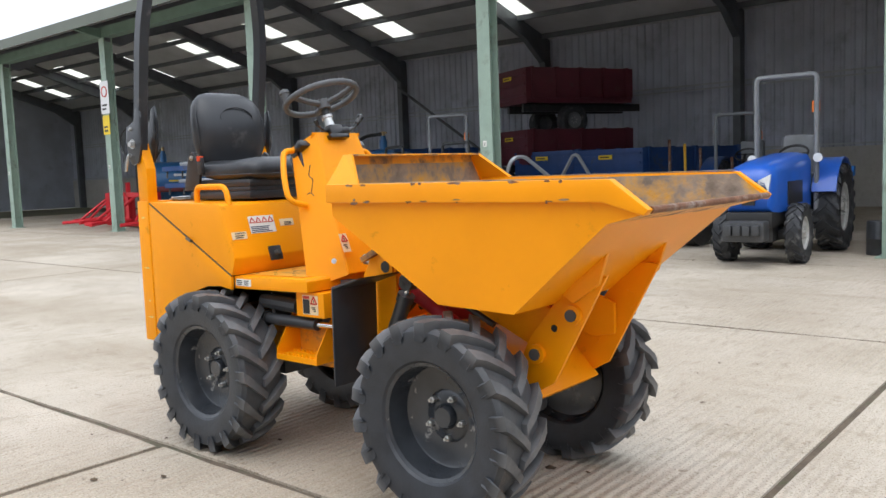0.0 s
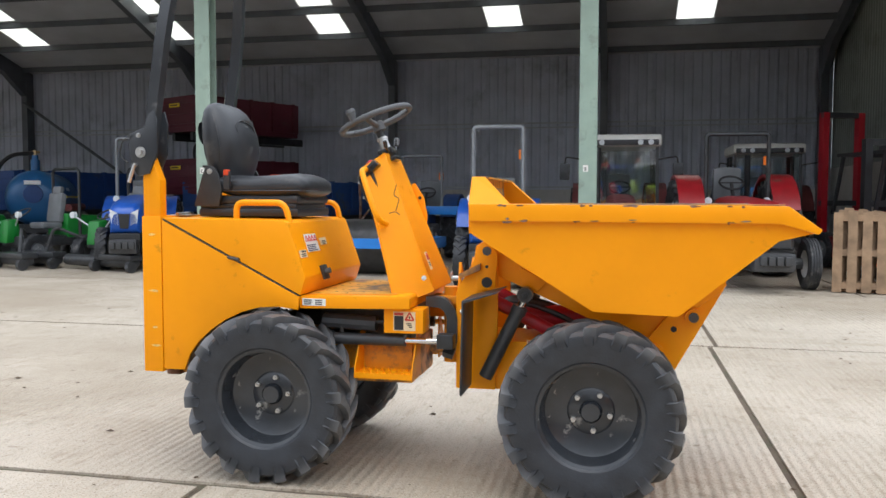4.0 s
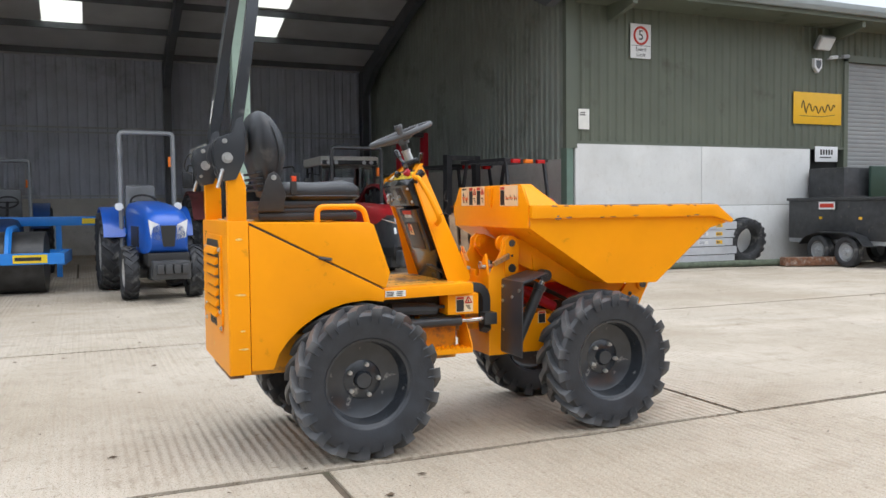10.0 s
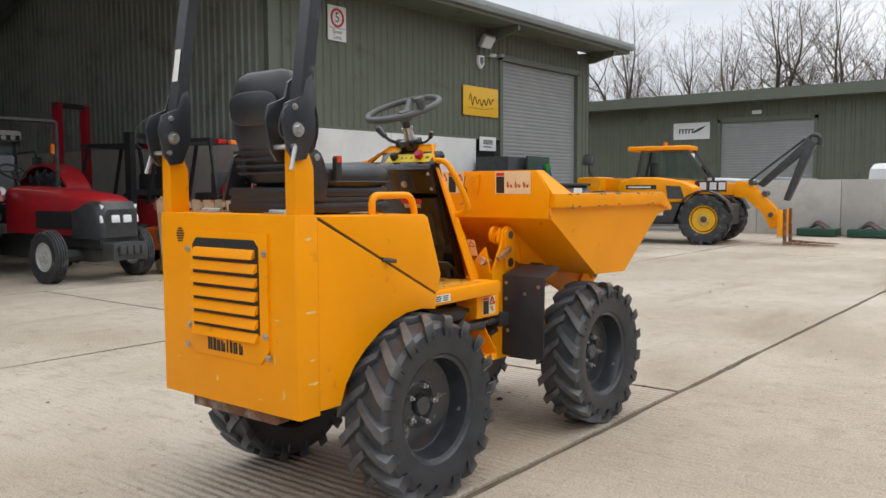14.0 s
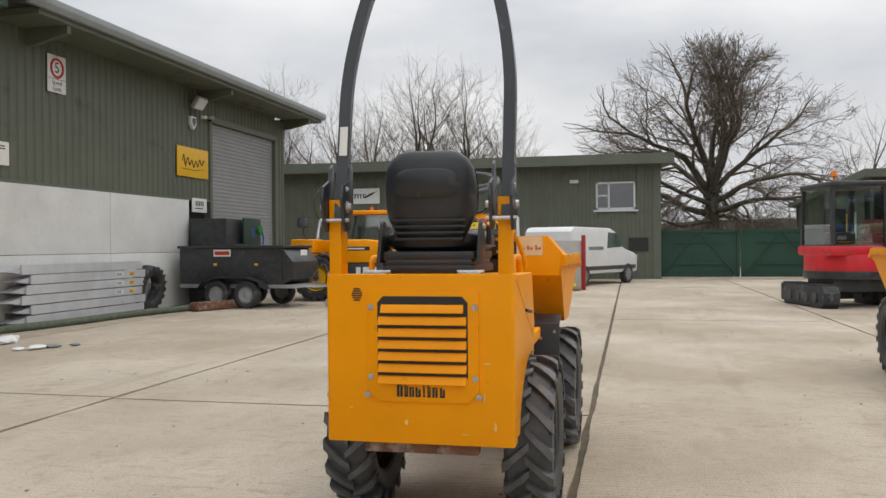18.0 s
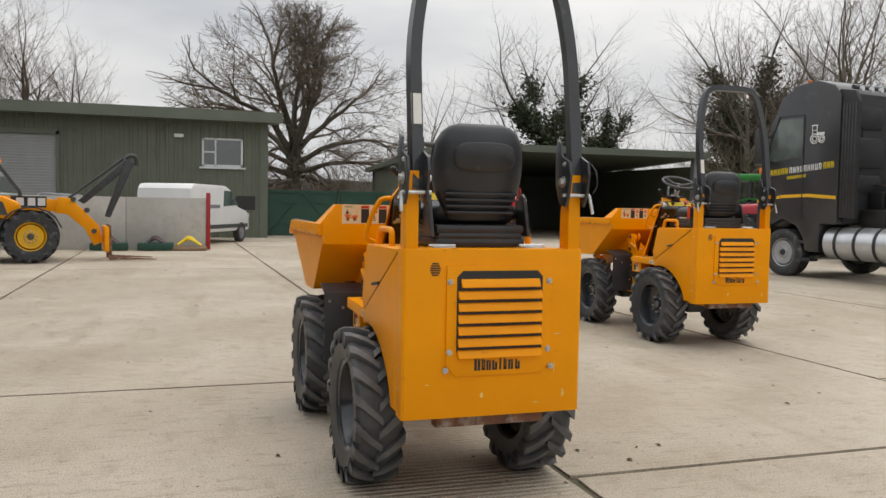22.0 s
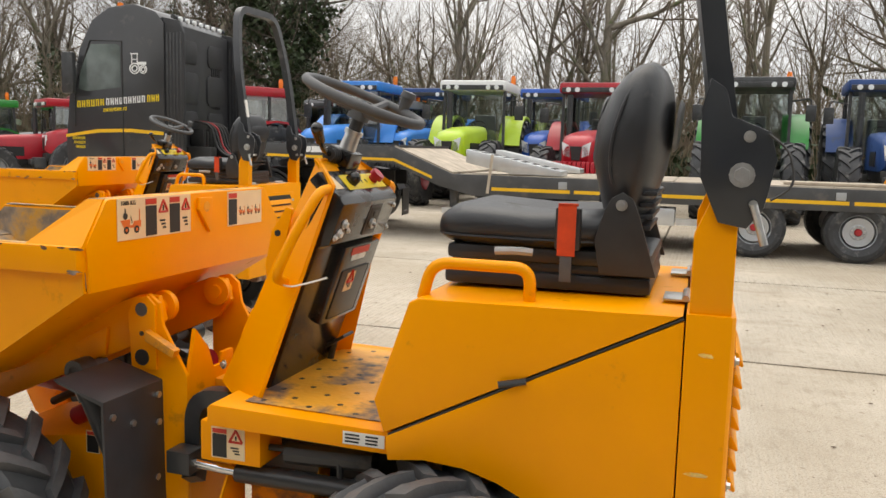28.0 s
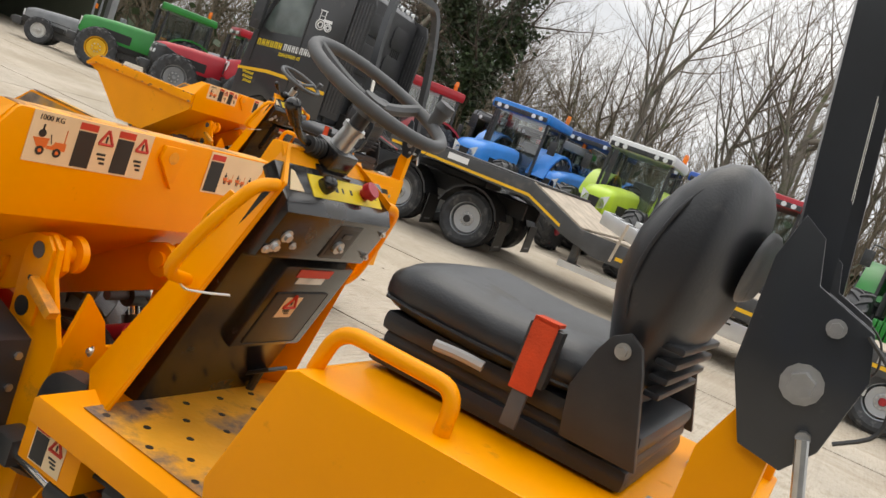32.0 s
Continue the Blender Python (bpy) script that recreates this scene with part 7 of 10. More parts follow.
        for k in range(4):
            box(bm, -0.2 + k * 0.105, -0.2 + k * 0.105 + 0.085, -0.93, -0.86, zb - 0.02, zb + 0.10, 0.015)
        part("front_ballast", bm, M_DGREY, T)
    # fenders
    for s in (-1, 1):
        bm = B()
        pts = []
        for k in range(9):
            a = radians(20 + k * 17)
            pts.append((wb + (R + 0.08) * math.cos(a) * -1, R + (R + 0.08) * math.sin(a)))
        inner = [(wb + (y - wb) * 0.95, R + (z - R) * 0.95) for y, z in pts]
        prism(bm, pts + inner[::-1], "x", s * (tr - W * 0.55), s * (tr + W * 0.42))
        part("fender", bm, paint if not cab or not low else M_DGREY, T)
    floor = R * 0.95
    y0, y1 = yb + 0.05, wb + 0.45
    bm = B()
    box(bm, -0.62 + narrow * 0.5, 0.62 - narrow * 0.5, yb, wb + 0.1, floor - 0.15, floor, 0.02)
    part("footplate", bm, M_DGREY, T)
    bm = B()
    box(bm, -0.24, 0.24, wb - 0.15, wb + 0.3, floor + 0.35, floor + 0.50, 0.05)
    obox(bm, pose(0, wb + 0.3, floor + 0.75, 8, 0, 0), 0.46, 0.13, 0.6, 0.05)
    part("seat", bm, M_GREY, T)
    bm = B()
    W2 = pose(0, yb + 0.42, floor + 0.78, 35, 0, 0)
    tube(bm, [W2 @ Vector((0.19 * math.cos(a), 0.19 * math.sin(a), 0)) for a in [2 * math.pi * k / 20 for k in range(21)]], 0.018, 6, False)
    tube(bm, [W2 @ Vector((0, 0, 0)), (0, yb + 0.1, floor + 0.35)], 0.03, 6)
    tube(bm, [W2 @ Vector((-0.19, 0, 0)), W2 @ Vector((0.19, 0, 0))], 0.012, 5)
    part("steering_wheel", bm, M_PLASTIC, T)
    if cab:
        cw, ct = 0.66, floor + 1.52
        gl = glass or M_GLASS
        for s in (-1, 1):
            for pts in ([(s * cw, y0, floor), (s * cw * 0.98, y0 + 0.08, ct)], [(s * cw, y1, floor + 0.5), (s * cw * 0.96, y1 - 0.05, ct)], [(s * cw, (y0 + y1) / 2 + 0.2, floor), (s * cw * 0.97, (y0 + y1) / 2 + 0.2, ct)]):
                bm = B()
                tube(bm, pts, 0.038, 4)
                part("cab_pillar", bm, M_BLACK, T)
            bm = B()
            prism(bm, [(y0 + 0.02, floor + 0.05), (y0 + 0.10, ct), (y1 - 0.05, ct), (y1, floor + 0.5), (y1 - 0.5, floor + 0.05)], "x", s * (cw - 0.012), s * (cw - 0.02))
            part("side_glass", bm, gl, T)
            bm = B()
            tube(bm, bent([(s * cw, y0, ct - 0.25), (s * (cw + 0.32), y0 - 0.1, ct - 0.2), (s * (cw + 0.34), y0 - 0.1, ct - 0.35)], 0.05), 0.015, 5)
            box(bm, s * (cw + 0.34) - 0.09, s * (cw + 0.34) + 0.09, y0 - 0.14, y0 - 0.09, ct - 0.62, ct - 0.32, 0.02)
            part("mirror", bm, M_BLACK, T)
        bm = B()
        prism(bm, [(-cw + 0.03, floor + 0.3), (cw - 0.03, floor + 0.3), (cw - 0.05, ct), (-cw + 0.05, ct)], "y", y0 + 0.04, y0 + 0.05)
        part("windscreen", bm, gl, T)
        bm = B()
        prism(bm, [(-cw + 0.03, floor + 0.5), (cw - 0.03, floor + 0.5), (cw - 0.05, ct), (-cw + 0.05, ct)], "y", y1 - 0.03, y1 - 0.02)
        part("rear_glass", bm, gl, T)
        bm = B()
        box(bm, -cw - 0.06, cw + 0.06, y0 - 0.14, y1 + 0.08, ct - 0.02, ct + 0.20, 0.07)
        rf = part("cab_roof", bm, roof, T)
        bm = B()
        box(bm, -cw, cw, y0 - 0.155, y0 - 0.12, ct + 0.0, ct + 0.10, 0.01)
        part("light_bar", bm, M_BLACK, rf)
        for k in (-0.52, -0.34, 0.34, 0.52):
            bm = B()
            rod(bm, (k, y0 - 0.175, ct + 0.05), (k, y0 - 0.15, ct + 0.05), 0.05, 10)
            part("work_light", bm, M_LAMP, rf)
        if beacon:
            bm = B()
            rod(bm, (cw - 0.05, y1 - 0.2, ct + 0.18), (cw - 0.05, y1 - 0.2, ct + 0.30), 0.05, 10)
            rod(bm, (cw - 0.05, y1 - 0.2, ct + 0.30), (cw - 0.05, y1 - 0.2, ct + 0.40), 0.06, 10, 0.04)
            part("beacon", bm, M_ORANGE, T)
        bm = B()
        rod(bm, (-hw - 0.16, yb - 0.12, h0 + 0.1), (-hw - 0.16, yb - 0.12, ct - 0.05), 0.06, 10)
        part("exhaust", bm, M_BLACK, T)
    else:
        rw, rt = 0.50 - narrow * 0.4, frame_h or floor + 1.55
        bm = B()
        tube(bm, bent([(-rw, wb - 0.55, floor), (-rw, wb - 0.55, rt), (rw, wb - 0.55, rt), (rw, wb - 0.55, floor)], 0.07), 0.035, 6)
        part("roll_frame", bm, M_GREY if low else M_BLACK, T)
        if beacon:
            bm = B()
            rod(bm, (rw - 0.02, wb - 0.5, rt - 0.5), (rw - 0.02, wb - 0.5, rt - 0.35), 0.05, 10)
            part("beacon", bm, M_ORANGE, T)
        for s in (-1, 1):
            bm = B()
            rod(bm, (s * (hw + 0.12), yb - 0.1, h1 - 0.02), (s * (hw + 0.12), yb - 0.02, h1 - 0.02), 0.06, 12)
            part("side_lamp", bm, M_LAMP, T)
    return T


BIG = Matrix.Scale(1.17, 4)
# compact orchard tractor, crimson tractor and older machines inside the barn front
tractor("compact_tractor", "bright blue compact tractor with grey roll frame and white wheels", pose(-0.90, 7.80, 0, 0, 0, 4), M_BLUE, 0.60, 0.37, False, wb=1.70, narrow=0.29, hood_w=0.60, low=True, rims=M_WHEELW, hood_h=1.30, frame_h=2.38)
tractor("red_tractor", "crimson open tractor with ribbed front tyres and roll bar", pose(2.82, 8.5, 0, 0, 0, 4), M_REDP, 0.80, 0.36, False, wb=2.2, narrow=0.05, hood_w=0.66, front_lug=False, black_nose=True)
tractor("old_tractor", "faded red vintage tractor with a pale cab frame", pose(0.92, 10.4, 0, 0, 0, 2), M_OLDRED, 0.75, 0.40, True, M_WHITE, wb=2.1, narrow=0.1, hood_w=0.5, front_lug=False, beacon=False)
tractor("dark_tractor", "dark red older tractor deep in the barn", pose(3.9, 13.4, 0, 0, 0, 0), M_OLDRED, 0.75, 0.45, True, M_WHITE, wb=2.1, hood_w=0.55, beacon=False)
tractor("blue_tractor", "blue tractor with black roll bar deep in the barn", pose(-3.2, 11.8, 0, 0, 0, 0), M_BLUED, 0.65, 0.4, False, wb=1.9, narrow=0.2, hood_w=0.55, low=True)
tractor("garden_tractor", "small blue tractor with headlamps beside the mowers", pose(-7.65, 9.4, 0, 0, 0, 24), M_BLUE, 0.62, 0.38, False, wb=1.7, narrow=0.27, hood_w=0.56, low=True, rims=M_WHEELW, hood_h=1.28, frame_h=2.4)

# ---- row of farm tractors behind the low loader ----
row = "farm tractors in a row"
TALL = BIG @ Matrix.Scale(1.1, 4)
tractor("farm_tractor", "bright blue cab tractor in the row", pose(8.6, -18.2, 0, 0, 0, 181) @ TALL, M_SKYBLUE, 0.90, 0.66, True, group=row, rims=M_GREY)
tractor("farm_tractor", "blue cab tractor behind the first", pose(7.3, -21.0, 0, 0, 0, 180) @ TALL, M_SKYBLUE, 0.90, 0.66, True, M_BLUED, group=row, rims=M_GREY)
tractor("farm_tractor", "lime green tractor with white cab roof", pose(4.85, -18.0, 0, 0, 0, 182) @ TALL, M_LIME, 0.90, 0.66, True, M_SIGNW, group=row, rims=M_CRIMSON)
tractor("farm_tractor", "blue cab tractor half hidden in the row", pose(3.3, -21.0, 0, 0, 0, 181) @ TALL, M_BLUE, 0.90, 0.66, True, group=row, rims=M_GREY)
tractor("farm_tractor", "red cab tractor with red front weights", pose(1.65, -17.9, 0, 0, 0, 179) @ TALL, M_CRIMSON, 0.85, 0.62, True, weights=M_CRIMSON, group=row, rims=M_GREY)
tractor("farm_tractor", "dark green tractor in the row", pose(-2.1, -17.6, 0, 0, 0, 176) @ TALL, M_JGREEN, 0.95, 0.70, True, M_BLACK, group=row, rims=M_GREY, weights=M_JGREEN)
tractor("farm_tractor", "dark blue cab tractor with yellow loader beside it", pose(-5.1, -17.8, 0, 0, 0, 176) @ TALL, M_BLUED, 0.92, 0.68, True, group=row, rims=M_GREY)
tractor("farm_tractor", "green cab tractor further along the row", pose(-8.2, -17.4, 0, 0, 0, 176) @ TALL, M_JGREEN, 0.92, 0.68, True, group=row, rims=M_WHEELY)
tractor("farm_tractor", "grey old tractor with cab behind the truck", pose(11.0, -20.5, 0, 0, 0, 160) @ BIG, M_OLDRED, 0.80, 0.5, True, M_GREY, group=row)
tractor("farm_tractor", "dark red tractor behind the truck", pose(9.3, -20.2, 0, 0, 0, 160) @ BIG, M_CRIMSON, 0.80, 0.5, True, M_GREY, group=row)
tractor("farm_tractor", "green tractor behind the truck", pose(10.4, -24.0, 0, 0, 0, 160) @ BIG, M_JGREEN, 0.9, 0.66, True, group=row)
tractor("farm_tractor", "crimson cab tractor beyond the truck", pose(15.2, -16.4, 0, 0, 0, 140) @ BIG, M_CRIMSON, 0.85, 0.62, True, group=row, rims=M_GREY)
tractor("farm_tractor", "green cab tractor with yellow wheels beyond the truck", pose(19.8, -15.0, 0, 0, 0, 140), M_JGREEN, 0.82, 0.58, True, group=row, rims=M_WHEELY)
tractor("farm_tractor", "crimson cab tractor with black nose beyond the truck", pose(16.9, -15.2, 0, 0, 0, 146), M_CRIMSON, 0.85, 0.62, True, group=row, rims=M_GREY, black_nose=True)
tractor("farm_tractor", "red tractor with silver grille beside the truck", pose(12.2, -16.0, 0, 0, 0, 145) @ BIG, M_CRIMSON, 0.85, 0.62, True, group=row, rims=M_GREY)
tractor("farm_tractor", "small old grey tractor near the shed", pose(22.3, -15.0, 0, 0, 0, 130), M_GREY, 0.6, 0.4, False, group=row, low=True, narrow=0.2, wb=1.8)
tractor("farm_tractor", "old grey tractor near the shed", pose(20.8, -20.2, 0, 0, 0, 130) @ BIG, M_GREY, 0.75, 0.5, True, M_OLDRED, group=row)


# ---- lorry and low loader ----
def lorry():
    T = thing("lorry", "black tractor unit lorry with grey chassis and yellow stripe", "lorry", pose(0, 0, 0))
    ya, yb = -9.75, -12.2
    R = 0.455
    for s, y in ((1, ya - 0.17), (-1, yb + 0.17)):
        wheel(T, 8.28, y, R, R, 0.30, 0.275, M_GALV, s, nuts=10, dish=0.12, ribbed=True, lug_h=0.03, hub_mat=M_TRUCKG)
    for x in (5.22, 3.92):
        for s, y in ((1, ya - 0.3), (-1, yb + 0.3)):
            wheel(T, x, y, R, R, 0.52, 0.275, M_GALV, s, nuts=10, dish=0.25, ribbed=True, lug_h=0.03, hub_mat=M_TRUCKG)
            bm = B()
            pts = [(x + 0.55 * math.cos(a), R + 0.55 * math.sin(a)) for a in [radians(15 + k * 18.75) for k in range(9)]]
            prism(bm, pts + [(x + (px - x) * 0.94, R + (pz - R) * 0.94) for px, pz in pts[::-1]], "y", y + 0.3 * s, y - 0.28 * s)
            part("mudguard", bm, M_TRUCKG, T)
            bm = B()
            box(bm, x - 0.60, x - 0.585, min(y - 0.26, y + 0.26), max(y - 0.26, y + 0.26), 0.12, 0.62)
            fl = part("mud_flap", bm, M_INK, T)
            bm = B()
            bars(bm, facing((x - 0.602, y, 0.2), (-1, 0, 0)), 0.3, 0.06, 1)
            part("flap_mark", bm, M_GREY, fl)
    bm = B()
    for y in (ya - 0.75, yb + 0.75):
        box(bm, 3.2, 9.0, y - 0.05, y + 0.05, 0.72, 0.98)
    part("chassis_rail", bm, M_TRUCKG, T)
    # cab: side outline extruded, with rounded nose
    bm = B()
    prism(bm, [(7.05, 1.02), (7.05, 3.36), (7.2, 3.55), (7.6, 3.68), (8.08, 3.62), (8.40, 3.40), (8.64, 2.92), (8.86, 2.1), (8.94, 1.3), (8.92, 0.45), (8.80, 0.32), (8.76, 0.62), (8.62, 0.94), (8.28, 1.10), (7.94, 0.96), (7.78, 0.72), (7.74, 0.5), (7.42, 0.5), (7.42, 1.02)], "y", ya, yb, 0.06)
    cab = part("cab", bm, M_TRUCK, T, "glossy black sleeper cab")
    # side wings behind the cab with upright ribs
    for y0, y1 in ((ya - 0.04, ya - 0.12), (yb + 0.12, yb + 0.04)):
        bm = B()
        prism(bm, [(6.72, 1.15), (7.06, 1.15), (7.06, 3.36), (7.12, 3.46), (6.80, 3.40), (6.72, 3.2)], "y", y0, y1, 0.01)
        fr = part("side_fairing", bm, M_TRUCKG, T)
        for k in range(5):
            bm = B()
            box(bm, 6.75 + k * 0.062, 6.78 + k * 0.062, y0 - 0.002, y0 + 0.010, 1.25, 3.2, 0.003)
            part("fairing_rib", bm, M_BLACK, fr)
    bm = B()
    box(bm, 6.98, 7.05, ya - 0.14, yb + 0.14, 1.05, 3.38, 0.03)
    rw = part("rear_wall", bm, M_TRUCKG, T, "ribbed grey black rear wall of the cab")
    for z0, z1, w in ((2.75, 3.15, 0.62), (2.05, 2.60, 0.70), (1.62, 1.92, 0.62)):
        for yc in (-10.45, -11.5):
            ring = [(yc - w / 2 + 0.06, z0), (yc + w / 2 - 0.06, z0), (yc + w / 2, z0 + 0.08), (yc + w / 2, z1 - 0.08), (yc + w / 2 - 0.06, z1), (yc - w / 2 + 0.06, z1), (yc - w / 2, z1 - 0.08), (yc - w / 2, z0 + 0.08)]
            bm = B()
            prism(bm, ring, "x", 6.955, 6.985, 0.012)
            part("pressed_panel", bm, M_TRUCKG, rw)
    for k in range(9):
        bm = B()
        box(bm, 6.965, 6.985, -10.0 - 0.075 * k if k < 4 else -10.0 - 0.075 * k - 1.05, -10.03 - 0.075 * k if k < 4 else -10.03 - 0.075 * k - 1.05, 2.0, 3.1)
        part("wall_rib", bm, M_TRUCKG, rw)
    # windows
    bm = B()
    prism(bm, [(7.86, 2.28), (7.86, 2.96), (7.92, 3.0), (8.40, 3.0), (8.60, 2.62), (8.66, 2.25), (8.5, 2.2)], "y", ya + 0.004, ya - 0.01)
    part("side_window", bm, M_TRUCKWIN, cab)
    bm = B()
    tube(bm, [(7.83, ya + 0.004, 1.1), (7.83, ya + 0.004, 3.05), (8.42, ya + 0.004, 3.06), (8.72, ya + 0.004, 2.3), (8.74, ya + 0.004, 1.6)], 0.012, 6)
    part("door_seam", bm, M_INK, cab)
    bm = B()
    obox(bm, pose(8.76, (ya + yb) / 2, 2.5, 0, -17, 0), 0.02, 2.2, 0.85)
    part("windscreen", bm, M_TRUCKWIN, cab)
    bm = B()
    box(bm, 8.62, 8.84, ya + 0.10, ya + 0.22, 2.15, 2.85, 0.04)
    tube(bm, [(8.66, ya, 2.7), (8.7, ya + 0.12, 2.7)], 0.02, 6)
    part("mirror", bm, M_BLACK, cab)
    # lettering band as plain strokes, stripe, emblem
    def strokes(name, x0, x1, z, h, n, material, gap=0.8, tilt=5.0):
        st = (x1 - x0) / n
        bm = B()
        for k in range(n):
            mm = facing((x1 - (k + 0.5) * st, ya + 0.006, z + math.tan(radians(tilt)) * (8.7 - x1 + k * st)), (0, 1, 0))
            plate(bm, mm, st * gap * 0.30, h, 0.002, -st * 0.25, 0)
            plate(bm, mm, st * gap * 0.30, h, 0.002, st * 0.22, 0)
            plate(bm, mm, st * gap * 0.9, h * 0.2, 0.002, 0, h * (0.4, -0.05, 0.1, -0.4)[k % 4])
        part(name, bm, material, cab)
    strokes("lettering", 8.17, 8.70, 1.98, 0.115, 6, M_LABELY)
    strokes("lettering", 7.40, 8.15, 1.98, 0.115, 9, M_SIGNW)
    strokes("lettering", 7.14, 7.38, 1.98, 0.115, 3, M_LABELY)
    strokes("lettering", 7.75, 8.20, 1.84, 0.06, 9, M_LABELY)
    for k in range(3):
        strokes("lettering", 8.55, 8.80 - 0.03 * k, 1.40 - k * 0.075, 0.045, 5, M_LABELY, tilt=0)
    bm = B()
    prism(bm, [(7.08, 1.54), (7.7, 1.58), (8.3, 1.56), (8.92, 1.46), (8.92, 1.41), (8.3, 1.50), (7.7, 1.52), (7.08, 1.48)], "y", ya + 0.002, ya + 0.006)
    part("yellow_stripe", bm, M_SIGNY, cab)
    bm = B()
    mm = facing((7.52, ya + 0.008, 2.66), (0, 1, 0)) @ Matrix.Scale(0.72, 4)
    for dx, dy, r in ((-0.10, -0.09, 0.12), (0.12, -0.11, 0.09)):
        for q in (1.0, 0.55):
            tube(bm, [mm @ Vector((dx + r * q * math.cos(a), dy + r * q * math.sin(a), 0.002)) for a in [2 * math.pi * k / 16 for k in range(17)]], 0.011, 5, False)
    plate(bm, mm, 0.24, 0.07, 0.003, 0.08, 0.03)
    plate(bm, mm, 0.022, 0.24, 0.003, -0.17, 0.13)
    plate(bm, mm, 0.022, 0.22, 0.003, -0.03, 0.13)
    plate(bm, mm, 0.20, 0.03, 0.003, -0.10, 0.25)
    plate(bm, mm, 0.10, 0.02, 0.003, -0.10, 0.12)
    part("tractor_emblem", bm, M_SIGNW, cab)
    # roof gear
    bm = B()
    tube(bm, [(7.02, ya - 0.25, 3.50), (7.02, yb + 0.25, 3.50)], 0.04, 8)
    bar_ = part("roof_bar", bm, M_BLACK, cab)
    for k in range(7):
        bm = B()
        rod(bm, (6.98, ya - 0.40 - k * 0.25, 3.47), (6.93, ya - 0.40 - k * 0.25, 3.47), 0.045, 10)
        part("work_light", bm, M_LAMP, bar_)
    bm = B()
    rod(bm, (8.05, ya - 0.35, 3.60), (8.05, ya - 0.35, 3.74), 0.05, 10)
    part("beacon", bm, M_ORANGE, cab)
    # coiled lines and boxes behind the cab
    for k in range(5):
        bm = B()
        box(bm, 6.70, 6.95, -10.55 - k * 0.13, -10.46 - k * 0.13, 1.30, 1.62 - 0.05 * (k % 2), 0.015)
        part("valve_box", bm, M_INK, T)
    for y in (-10.35, -11.4):
        bm = B()
        box(bm, 6.45, 6.95, y - 0.12, y + 0.12, 0.95, 1.30, 0.03)
        part("battery_box", bm, M_INK, T)
    # fuel tanks, steps, hoses
    bm = B()
    rod(bm, (6.0, ya - 0.32, 0.68), (7.35, ya - 0.32, 0.68), 0.30, 20)
    tk = part("fuel_tank", bm, M_ALU, T, "bare aluminium fuel tank")
    for x in (6.3, 6.7, 7.1):
        bm = B()
        lathe(bm, [(0.30, -0.03), (0.308, -0.03), (0.308, 0.03), (0.30, 0.03)], 20, (x, ya - 0.32, 0.68), "x", closed=True)
        part("tank_strap", bm, M_TRUCKG, tk)
    for z in (0.35, 0.68):
        bm = B()
        box(bm, 7.60, 7.95, ya - 0.22, ya - 0.02, z - 0.03, z + 0.03, 0.01)
        part("cab_step", bm, M_TRUCKG, T)
    for k in range(6):
        bm = B()
        y = ya - 0.8 - k * 0.12
        tube(bm, bent([(6.93, y, 1.75), (6.6, y, 1.7), (6.45, y + 0.03, 1.2), (5.9, y, 1.05)], 0.2, 5), 0.018, 6)
        part("air_line", bm, M_REDP if k == 2 else M_INK, T)
    bm = B()
    box(bm, 4.0, 5.3, -11.4, -10.5, 1.0, 1.12, 0.03)
    part("fifth_wheel", bm, M_TRUCKG, T)
    return T


